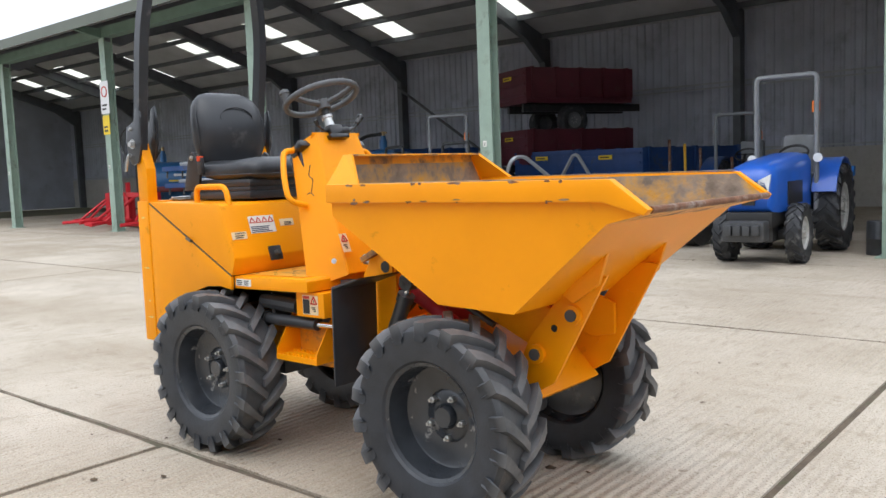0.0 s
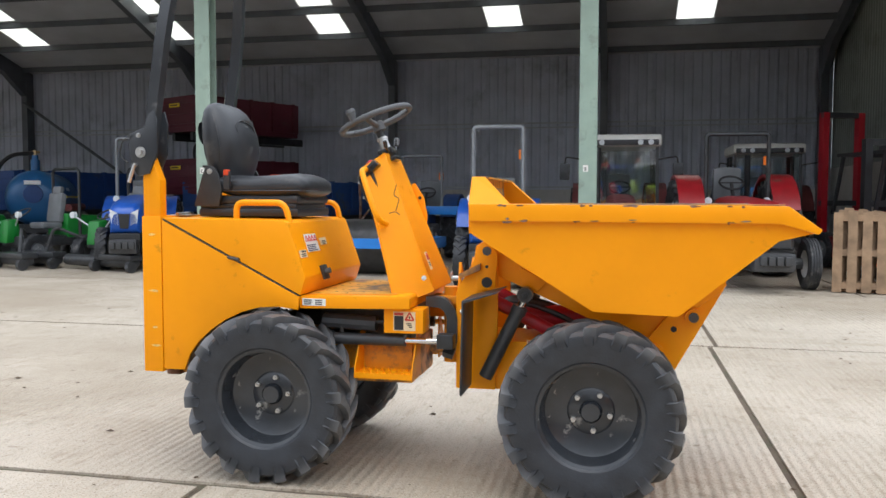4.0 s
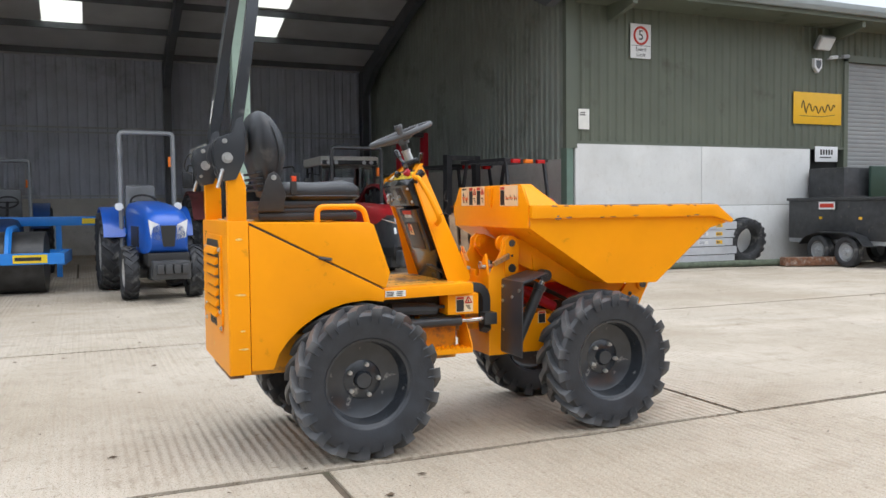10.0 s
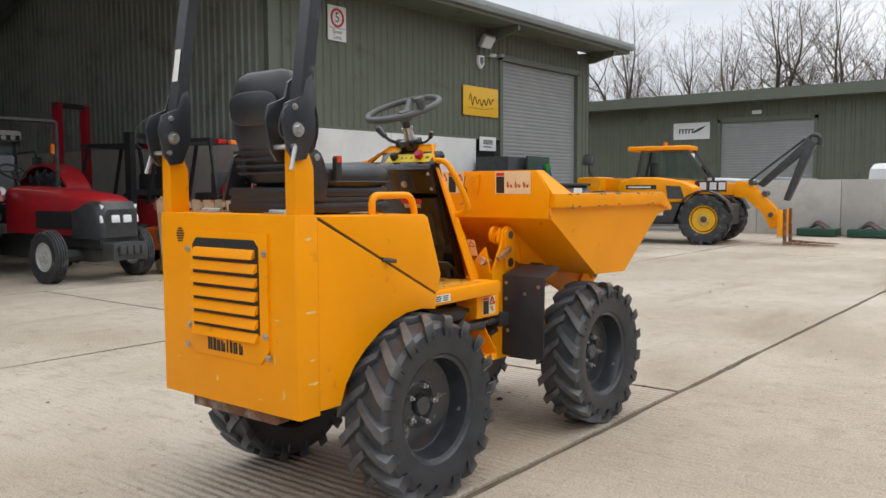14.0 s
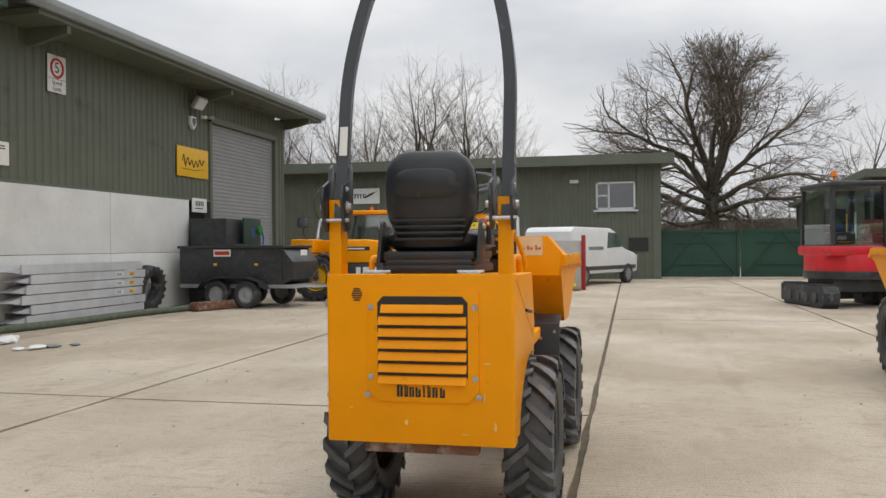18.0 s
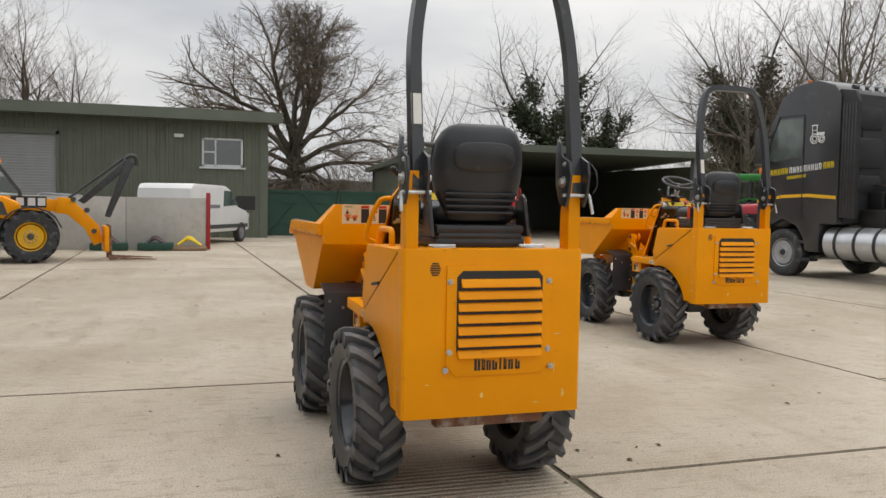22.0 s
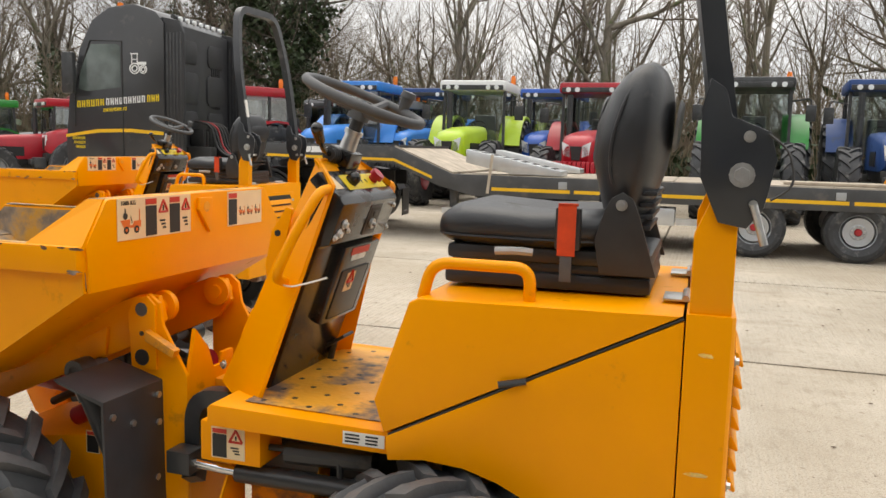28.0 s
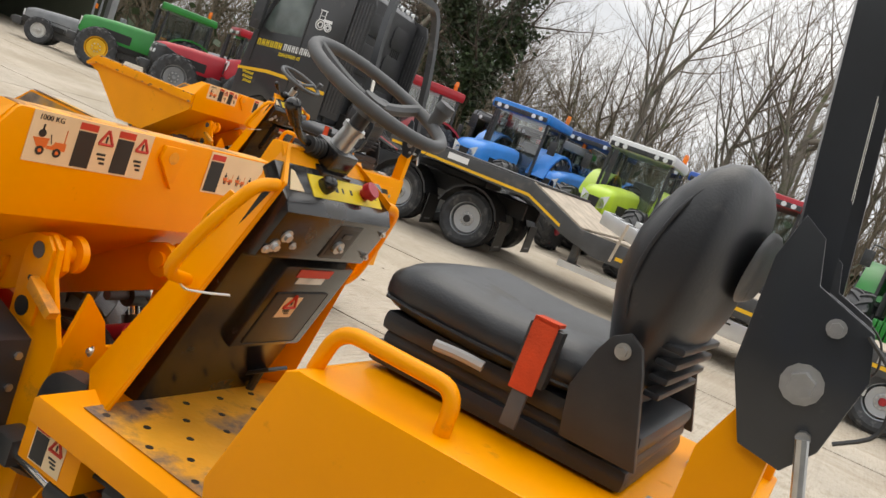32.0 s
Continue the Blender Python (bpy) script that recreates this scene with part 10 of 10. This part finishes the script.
box(bm, -1.3, 1.3, -0.06, 0.06, 0.95, 1.12, 0.01)
for x in (-1.2, 0.0, 1.2):
    box(bm, x - 0.05, x + 0.05, -0.05, 0.05, 0, 1.0)
part("frame", bm, M_SKYBLUE, bl)
bm = B()
plate(bm, facing((0.7, -0.062, 1.03), (0, -1, 0)), 0.6, 0.10, 0.004)
part("yellow_label", bm, M_LABELY, bl)
gt = thing("grey_topper", "pale grey mower deck on stand inside the barn", "implement", pose(-5.6, 11.2, 0))
bm = B()
box(bm, -0.9, 0.9, -0.4, 0.4, 0.75, 0.95, 0.04)
part("deck", bm, M_GREY, gt)
for s in (-1, 1):
    bm = B()
    tube(bm, [(s * 0.8, 0, 0.0), (s * 0.7, 0, 0.8)], 0.04, 6)
    part("leg", bm, M_GREY, gt)
bm = B()
tube(bm, bent([(-0.4, 0, 0.95), (-0.05, 0, 1.5), (0.05, 0, 1.5), (0.4, 0, 0.95)], 0.1), 0.035, 6)
part("headstock", bm, M_GREY, gt)

# ---- white van behind the wall ----
van = thing("panel_van", "white panel van with grey lower trim parked by the store", "van", pose(23.3, 0.2, 0, 0, 0, 63) @ Matrix.Scale(1.04, 4))
bm = B()
prism(bm, [(-1.25, 0.35), (-1.25, 0.80), (-1.05, 0.98), (-0.35, 1.12), (0.20, 1.62), (0.55, 1.74), (2.72, 1.76), (2.9, 1.62), (2.95, 0.9), (2.95, 0.35)], "x", -0.82, 0.82, 0.11)
part("body", bm, M_VANW, van)
bm = B()
prism(bm, [(-0.28, 1.16), (0.22, 1.58), (0.75, 1.60), (0.80, 1.12)], "x", -0.826, -0.80)
part("side_window", bm, M_TRUCKWIN, van)
bm = B()
prism(bm, [(-0.40, 1.14), (0.18, 1.62), (0.22, 1.60), (-0.36, 1.10)], "x", -0.7, 0.7)
part("windscreen", bm, M_TRUCKWIN, van)
bm = B()
box(bm, -0.84, -0.80, -1.05, 2.85, 0.46, 0.58, 0.01)
part("side_moulding", bm, M_DGREY, van)
bm = B()
plate(bm, facing((-0.828, 1.5, 1.12), (-1, 0, 0)), 0.9, 0.10, 0.003)
part("lettering", bm, M_GREY, van)
bm = B()
box(bm, -0.72, 0.72, -1.30, -1.2, 0.35, 0.62, 0.04)
part("bumper", bm, M_DGREY, van)
for s in (-1, 1):
    bm = B()
    box(bm, s * 0.72 - 0.1, s * 0.72 + 0.1, -1.22, -1.0, 0.72, 0.90, 0.03)
    part("headlight", bm, M_LAMP, van)
    for y in (-0.55, 2.2):
        o = wheel(van, 0, 0, 0, 0.31, 0.2, 0.2, M_GREY, -1, 16, 5, 0.15, ribbed=True, lug_h=0.02)
        o.matrix_basis = pose(s * 0.76, y, 0.31, 0, 0, 90 * s)
for k, (x, y) in enumerate(((20.6, 3.9), (20.4, 5.6))):
    car = thing("parked_car", "pale car roof showing above the concrete wall", "car", pose(x + 1, y, 0), "cars behind the wall")
    bm = B()
    prism(bm, [(-0.9, 0.3), (-0.9, 0.85), (-0.4, 1.0), (0.0, 1.45), (0.9, 1.50), (1.5, 1.1), (1.7, 0.9), (1.7, 0.3)], "x", -0.8, 0.8, 0.1)
    part("body", bm, M_VANW if k else M_GREY, car)
    for yy in (-0.3, 1.3):
        o = wheel(car, 0, 0, 0, 0.3, 0.2, 0.2, M_GREY, -1, 16, 5, 0.15, ribbed=True, lug_h=0.02)
        o.matrix_basis = pose(-0.75, yy, 0.3, 0, 0, -90)
# crates by the wall
for k, (y, mt, lab) in enumerate(((2.9, M_GATE, "dark green crate of fittings by the wall"), (1.75, M_GATE, "long green crate by the concrete wall"), (0.9, M_SIGNY, "low timber pallet of yellow straps"))):
    e = thing("crate", lab, "crate", pose(18.6, y, 0), "crates by the wall")
    bm = B()
    box(bm, -0.3, 0.3, -0.45, 0.45, 0.02, 0.20 if k < 2 else 0.10, 0.02)
    part("tray", bm, mt if k < 2 else M_WOOD, e)
    for j in range(5):
        bm = B()
        tube(bm, bent([(-0.2 + j * 0.1, -0.3, 0.14), (-0.1 + j * 0.05, 0.0, 0.32 + 0.04 * (j % 3)), (0.15 - j * 0.07, 0.3, 0.15)], 0.1), 0.03, 6)
        part("strap", bm, M_LABELY if k == 2 else (M_OLDRED if j % 2 else M_DGREY), e)
# dark red container with white labels inside the open shed
ct = thing("container", "dark red steel container with rows of white labels", "container", pose(24.2, -9.6, 0, 0, 0, 20))
bm = B()
box(bm, -0.9, 0.9, -1.1, 1.1, 0.0, 2.0, 0.02)
part("body", bm, M_CONTAINER, ct)
for k in range(3):
    for j in range(4):
        bm = B()
        box(bm, -0.906, -0.90, -0.85 + k * 0.62, -0.45 + k * 0.62, 0.45 + j * 0.38, 0.66 + j * 0.38)
        part("label", bm, M_SIGNW, ct)
for k in range(8):
    bm = B()
    box(bm, -0.93, -0.90, -1.08 + k * 0.3, -1.0 + k * 0.3, 0.05, 1.95)
    part("rib", bm, M_CONTAINER, ct)
dr2 = thing("steel_roller", "grey drum end resting on the container", "drum", pose(24.0, -10.2, 2.22))
bm = B()
rod(bm, (-0.45, 0, 0), (0.45, 0, 0), 0.2, 20)
part("drum", bm, M_GREY, dr2)
# yellow loader frame on the trailer bed end
ld = thing("loader_frame", "yellow loader arm standing behind the low loader", "loader", pose(-4.9, -16.0, 0, 0, 0, 10))
for s in (-1, 1):
    bm = B()
    tube(bm, bent([(s * 0.45, 0, 0.6), (s * 0.45, 0.9, 1.3), (s * 0.45, 1.3, 1.9)], 0.2), 0.09, 4)
    part("arm", bm, M_YELLOW, ld)
bm = B()
box(bm, -0.6, 0.6, -0.1, 0.1, 0.0, 0.75, 0.03)
part("headstock", bm, M_YELLOW, ld)

# crumbs of mud and dead leaves on the concrete
crumb = np.random.RandomState(31)
v, f = [], []
for _ in range(1500):
    x, y = crumb.uniform(-9, 18), crumb.uniform(-9, 8)
    r = 0.004 + 0.016 * crumb.rand() ** 4
    n = crumb.randint(4, 7)
    i = len(v)
    a0 = crumb.rand() * 6
    for k in range(n):
        a = a0 + 2 * math.pi * k / n
        q = r * crumb.uniform(0.5, 1.3)
        v.append((x + q * 1.6 * math.cos(a), y + q * math.sin(a), 0.0045 + 0.004 * crumb.rand()))
    v.append((x, y, 0.006 + r * 0.5))
    for k in range(n):
        f.append((i + k, i + (k + 1) % n, i + n))
me = bpy.data.meshes.new("dirt_crumbs")
me.from_pydata(v, [], f)
me.materials.append(mat("mud_crumb", (0.10, 0.070, 0.045), 0.95, vary=0.4, scale=3))
tagged(new("dirt_crumbs", me), "scattered brown crumbs of mud and dead leaves", "litter", kind="stuff")
# ---- trees ----
M_BARK = mat("oak_bark", (0.095, 0.080, 0.062), 0.9, vary=0.3, scale=3, bump=0.5, bscale=14)
M_BARKG = mat("grey_bark", (0.20, 0.175, 0.14), 0.9, vary=0.3, scale=3, bump=0.4, bscale=12, dirt=(0.10, 0.12, 0.05), dirt_amount=0.3, dscale=2)
M_TWIG = mat("twigs", (0.085, 0.066, 0.052), 0.9, vary=0.25, scale=0.5)
M_TWIGL = mat("pale_twigs", (0.15, 0.118, 0.09), 0.9, vary=0.25, scale=0.5)
M_IVY = mat("ivy_leaves", (0.030, 0.050, 0.016), 0.55, vary=0.45, scale=2.5)
M_FARWOOD = mat("far_woodland", (0.17, 0.155, 0.14), 1.0, vary=0.3, scale=0.15)
M_BRUSH = mat("brushwood", (0.185, 0.14, 0.095), 0.95, vary=0.4, scale=1.0, dirt=(0.075, 0.08, 0.035), dirt_amount=0.4, dscale=0.6)


class Twigs:
    """Collects tapered limbs as 5, 4 or 3 sided tubes."""
    def __init__(self):
        self.v, self.f = [], []

    def limb(self, pts, r0, r1, n):
        base = len(self.v)
        k = len(pts)
        for i, p in enumerate(pts):
            d = pts[min(i + 1, k - 1)] - pts[max(i - 1, 0)]
            d = d / (np.linalg.norm(d) + 1e-9)
            a = np.cross(d, (0.31, 0.52, 0.79))
            a = a / (np.linalg.norm(a) + 1e-9)
            b = np.cross(d, a)
            r = r0 + (r1 - r0) * i / (k - 1)
            for j in range(n):
                t = 2 * math.pi * j / n
                self.v.append(tuple(p + r * (math.cos(t) * a + math.sin(t) * b)))
        for i in range(k - 1):
            for j in range(n):
                self.f.append((base + i * n + j, base + i * n + (j + 1) % n, base + (i + 1) * n + (j + 1) % n, base + (i + 1) * n + j))

    def mesh(self, name, material):
        me = bpy.data.meshes.new(name)
        me.from_pydata(self.v, [], self.f)
        me.materials.append(material)
        for p in me.polygons:
            p.use_smooth = True
        return me


def bare_tree(seed, H, spread, trunk_r, fork=0.25, kids=(5, 4, 4, 4), upright=0.3, depth=5, droop=0.0, twist=0.35):
    """Meshes of a bare tree: trunk with main limbs, and the crown of finer branches."""
    rnd = np.random.RandomState(seed)
    main, crown = Twigs(), Twigs()
    tips = []

    def grow(p, d, length, r, level):
        seg = 5 if level <= 1 else 4 if level == 2 else 3
        pts, dirs = [np.array(p)], [d]
        q, e = np.array(p, float), np.array(d, float)
        for i in range(seg):
            e = e + rnd.normal(0, twist * (0.35 if level == 0 else 0.6), 3) * 0.45
            e[2] += upright * 0.18 - (droop * 0.1 if level > 1 else 0)
            e = e / np.linalg.norm(e)
            q = q + e * length / seg
            pts.append(q.copy())
            dirs.append(e.copy())
        r1 = r * (0.55 if level == 0 else 0.35 if level < depth - 1 else 0.4)
        (main if level <= 1 else crown).limb(pts, r, r1, 8 if level == 0 else 6 if level == 1 else 4 if level == 2 else 3)
        tips.append((level, pts))
        if level >= depth - 1:
            return
        n = kids[min(level, len(kids) - 1)]
        for k in range(n):
            u = 0.30 + 0.70 * (k + rnd.rand() * 0.7) / n if level else fork + (1 - fork) * (k + rnd.rand() * 0.6) / n
            u = min(u, 0.999)
            i = min(int(u * seg), seg - 1)
            s = u * seg - i
            bp = pts[i] * (1 - s) + pts[i + 1] * s
            be = dirs[i + 1]
            ax = np.cross(be, rnd.normal(0, 1, 3))
            ax = ax / (np.linalg.norm(ax) + 1e-9)
            ang = radians(rnd.uniform(30, 62)) * (1.0 if level else spread)
            c = be * math.cos(ang) + ax * math.sin(ang)
            c[2] = c[2] * 0.9 + 0.1
            ln = length * rnd.uniform(0.52, 0.74) * (1.0 - 0.25 * (u - 0.5))
            rr = (r + (r1 - r) * u) * rnd.uniform(0.45, 0.62)
            grow(bp, c, ln, max(rr, 0.006), level + 1)
        # the leader goes on
        if level:
            grow(pts[-1], dirs[-1], length * 0.6, r1, level + 1)
        else:
            for k in range(3):
                c = dirs[-1] + rnd.normal(0, 0.45, 3)
                grow(pts[-1], c / np.linalg.norm(c), length * 0.75, r1 * 0.8, 1)
    grow((0, 0, -0.1), np.array((0, 0, 1.0)), H * 0.45, trunk_r, 0)
    top = max(v[2] for v in crown.v)
    return main, crown, top, tips


def ivy_clumps(tips, seed, levels=(0, 1), amount=900, reach=0.45, size=0.22, part_of=1.0):
    """Small leaves round the trunk and lower limbs."""
    rnd = np.random.RandomState(seed)
    v, f = [], []
    segs = [(a, b) for lv, pts in tips if lv in levels for a, b in zip(pts, pts[1:])]
    segs = [s for s in segs if rnd.rand() < part_of]
    for _ in range(amount):
        a, b = segs[rnd.randint(len(segs))]
        p = a + (b - a) * rnd.rand() + rnd.normal(0, reach * 0.55, 3)
        d, e = rnd.normal(0, 1, 3), rnd.normal(0, 1, 3)
        d, e = d / np.linalg.norm(d) * size * rnd.uniform(0.4, 1.0), e / np.linalg.norm(e) * size * rnd.uniform(0.3, 0.8)
        i = len(v)
        v += [tuple(p - d), tuple(p + e), tuple(p + d), tuple(p - e)]
        f.append((i, i + 1, i + 2, i + 3))
    me = bpy.data.meshes.new("ivy")
    me.from_pydata(v, [], f)
    me.materials.append(M_IVY)
    return me


def dome_tree(seed, H, reach, trunk_r, z_fork, mains=17):
    """A bare spreading tree whose limbs and twigs fill a rounded dome."""
    rnd = np.random.RandomState(seed)
    main, crown = Twigs(), Twigs()
    tips = []
    mid = np.array((0.0, 0.0, H * 0.46))
    def room(p):
        q = p - mid
        return (q[0] ** 2 + q[1] ** 2) / reach ** 2 + (q[2] / (H * 0.54)) ** 2
    def grow(p, d, length, r, level):
        seg = 6 if level == 1 else 4 if level == 2 else 3
        pts, dirs = [np.array(p, float)], [np.array(d, float)]
        q, e = np.array(p, float), np.array(d, float)
        for i in range(seg):
            e = e + rnd.normal(0, 0.15 if level < 3 else 0.22, 3)
            e[2] += 0.012 if level < 3 else 0.0
            e = e / np.linalg.norm(e)
            q = q + e * length / seg
            pts.append(q.copy())
            dirs.append(e.copy())
        r1 = max(r * 0.42, 0.008)
        (main if level <= 1 else crown).limb(pts, r, r1, 7 if level == 1 else 5 if level == 2 else 3)
        tips.append((level, pts))
        if level >= 5 or room(pts[-1]) > 1.12:
            return
        n = (0, 6, 5, 4, 3)[level]
        for k in range(n):
            u = min(0.22 + 0.78 * (k + rnd.rand()) / n, 0.999) * seg
            i = int(u)
            bp = pts[i] + (pts[i + 1] - pts[i]) * (u - i)
            if room(bp) > 1.05:
                continue
            be = dirs[i + 1]
            ax = np.cross(be, rnd.normal(0, 1, 3))
            ax = ax / (np.linalg.norm(ax) + 1e-9)
            a = radians(rnd.uniform(28, 58))
            out = bp - mid
            c = be * math.cos(a) + ax * math.sin(a) + 0.25 * out / (np.linalg.norm(out) + 1e-9)
            grow(bp, c / np.linalg.norm(c), length * rnd.uniform(0.42, 0.62), max((r + (r1 - r) * u / seg) * rnd.uniform(0.42, 0.6), 0.010), level + 1)
        for k in range(2 if level < 3 else 1):
            c = dirs[-1] + rnd.normal(0, 0.35, 3)
            grow(pts[-1], c / np.linalg.norm(c), length * 0.5, r1, level + 1)
    trunk = [np.array((0.03 * math.sin(i), 0.04 * math.cos(i * 1.7), H * 0.40 * i / 6 - 0.1)) for i in range(7)]
    main.limb(trunk, trunk_r, trunk_r * 0.5, 10)
    tips.append((0, trunk))
    for k in range(mains):
        w = k / (mains - 1)
        z = z_fork + (H * 0.38 - z_fork) * w ** 0.8
        el, az = radians(-2 + 88 * w ** 1.1), k * 2.39996 + rnd.uniform(-0.3, 0.3)
        d = np.array((math.cos(el) * math.cos(az), math.cos(el) * math.sin(az), math.sin(el)))
        p = np.array((0, 0, z))
        far = 0.5
        while room(p + d * far) < 1.0:
            far += 0.2
        grow(p, d, far * 0.62, trunk_r * rnd.uniform(0.30, 0.42), 1)
    return main, crown, max(v[2] for v in crown.v), tips


KINDS = {}
for key, args, bark, twig, ivy in (
        ("oak", dict(seed=5, H=14.0, reach=7.4, trunk_r=0.55, z_fork=2.6), M_BARK, M_TWIGL, (0, 900)),
        ("ash", dict(seed=8, H=13.0, spread=0.8, trunk_r=0.26, fork=0.35, kids=(6, 5, 4, 4), upright=0.5, depth=5), M_BARKG, M_TWIGL, None),
        ("ivied", dict(seed=13, H=13.0, spread=0.9, trunk_r=0.32, fork=0.35, kids=(6, 5, 4, 4), upright=0.35, depth=5), M_BARK, M_TWIG, (1, 9000)),
        ("thin", dict(seed=21, H=12.0, spread=0.6, trunk_r=0.16, fork=0.4, kids=(5, 4, 4), upright=0.7, depth=4), M_BARKG, M_TWIGL, None),
        ("leaning", dict(seed=33, H=12.0, spread=0.75, trunk_r=0.24, fork=0.45, kids=(5, 4, 4, 3), upright=0.55, depth=5, twist=0.5), M_BARKG, M_TWIGL, (0, 500)),
        ("round", dict(seed=41, H=10.0, spread=0.75, trunk_r=0.22, fork=0.18, kids=(9, 5, 4, 4), upright=0.6, depth=5), M_BARK, M_TWIGL, None)):
    main, crown, top, tips = dome_tree(**args) if "reach" in args else bare_tree(**args)
    iv = ivy_clumps(tips, args["seed"] + 1, (0, 1) if ivy and ivy[0] else (0,), ivy[1], 0.55 if ivy[0] else 0.4, 0.16, 0.7) if ivy else None
    KINDS[key] = (main.mesh("trunk", bark), crown.mesh("crown", twig), iv, top)


def tree(key, x, y, height, turn, label, wide=1.0, lean=0.0, group="bare trees"):
    mt, mc, iv, top = KINDS[key]
    k = height / top
    T = thing("tree", label, "tree", pose(x, y, -0.03, lean, lean * 0.5, turn) @ Matrix.Diagonal((k * wide, k * wide, k, 1)), group)
    for nm, me in (("trunk", mt), ("crown", mc), ("ivy", iv)):
        if me is not None:
            c = new(nm, me)
            c.parent = T
    return T


tree("oak", 45, -5.5, 13.3, 20, "large bare spreading oak behind the green gate", 1.16)
rt = random.Random(4)
for y, h in ((6.5, 9.5), (9.5, 11.5), (12.5, 12.0), (15.5, 11.0), (19, 10.5), (23, 12), (27, 11.5)):
    tree("round", 47 + rt.uniform(-2, 3), y, h * 1.17, rt.uniform(0, 360), "rounded bare tree behind the store", 1.15)
for y, h in ((-13.8, 9.8), (-17, 8.5)):
    tree("thin", 46 + rt.uniform(-2, 3), y, h, rt.uniform(0, 360), "thin bare tree behind the shed", 1.25)
tree("ivied", 46, -22.5, 14.5, 40, "tall bare tree with ivy clad limbs", 1.2)
tree("ivied", 44, -36.5, 16.5, 200, "tall bare tree with ivy clad limbs", 1.2)
tree("ivied", 50, -29.5, 12.0, 300, "tall bare tree with ivy clad limbs", 1.1)
# the wood behind the tractors
for k in range(60):
    x = -34 + k * 1.33 + rt.uniform(-0.8, 0.8)
    y = -27 - rt.random() ** 1.3 * 16 - max(0, (x - 18)) * 0.25
    key = rt.choice(("ash", "thin", "thin", "leaning", "ash", "leaning", "ivied" if x > 8 else "thin"))
    tree(key, x, y, rt.uniform(10, 16), rt.uniform(0, 360), {"ash": "slender grey barked bare tree in the wood", "thin": "thin straight bare tree in the wood", "leaning": "leaning grey bare tree in the wood", "ivied": "ivy clad bare tree in the wood"}[key], rt.uniform(0.9, 1.2), rt.uniform(-6, 6))

# undergrowth: a tangle of fine stems, denser low down
def brush(name, x0, x1, y0, y1, n, hmin, hmax, seed, label):
    rnd = np.random.RandomState(seed)
    t = Twigs()
    for _ in range(n):
        p = np.array((rnd.uniform(x0, x1), rnd.uniform(y0, y1), -0.05))
        h = rnd.uniform(hmin, hmax)
        d = np.array((rnd.normal(0, 0.25), rnd.normal(0, 0.25), 1.0))
        q = p + d * h * 0.5 + rnd.normal(0, 0.15, 3)
        e = q + (d + rnd.normal(0, 0.25, 3)) * h * 0.5
        t.limb([p, q, e], 0.022 + 0.008 * rnd.rand(), 0.006, 3)
        for k in range(4):
            b = q + (e - q) * rnd.rand()
            w = rnd.normal(0, 0.5, 3)
            w[2] = abs(w[2]) + 0.3
            t.limb([b, b + w * h * 0.14, b + w * h * 0.26 + rnd.normal(0, 0.1, 3)], 0.012, 0.004, 3)
    ob = new(name, t.mesh(name, M_BRUSH))
    return tagged(ob, label, "undergrowth", kind="stuff")


brush("undergrowth", -36, 44, -46, -26.5, 6400, 1.5, 5.6, 3, "brown tangle of leafless undergrowth in the wood")
brush("hedge_brush", 42, 50, -46, 26, 2200, 1.2, 3.6, 5, "brown leafless hedge behind the buildings")
rnd = np.random.RandomState(9)
v, f = [], []
for _ in range(9000):
    p = np.array((rnd.uniform(-30, 44), rnd.uniform(-42, -26), 0.0))
    p[2] = abs(rnd.normal(0, 1.2))
    d, e = rnd.normal(0, 1, 3) * 0.14, rnd.normal(0, 1, 3) * 0.12
    i = len(v)
    v += [tuple(p - d), tuple(p + e), tuple(p + d), tuple(p - e)]
    f.append((i, i + 1, i + 2, i + 3))
me = bpy.data.meshes.new("bramble")
me.from_pydata(v, [], f)
me.materials.append(M_IVY)
tagged(new("bramble", me), "dark green bramble and ivy on the wood floor", "undergrowth", kind="stuff")
# distant wooded rise that closes the view
bm = B()
prev = None
for k in range(73):
    a = radians(k * 5)
    r = 150
    h = 5.0 + 2.0 * noise.noise((k * 0.35, 0, 3))
    p, q = bm.verts.new((r * math.cos(a), r * math.sin(a), -1)), bm.verts.new((r * math.cos(a), r * math.sin(a), h))
    if prev:
        bm.faces.new((prev[0], p, q, prev[1]))
    prev = (p, q)
bd = tagged(part("backdrop", bm, M_FARWOOD), "far grey brown belt of bare woodland", "woodland", kind="structure")
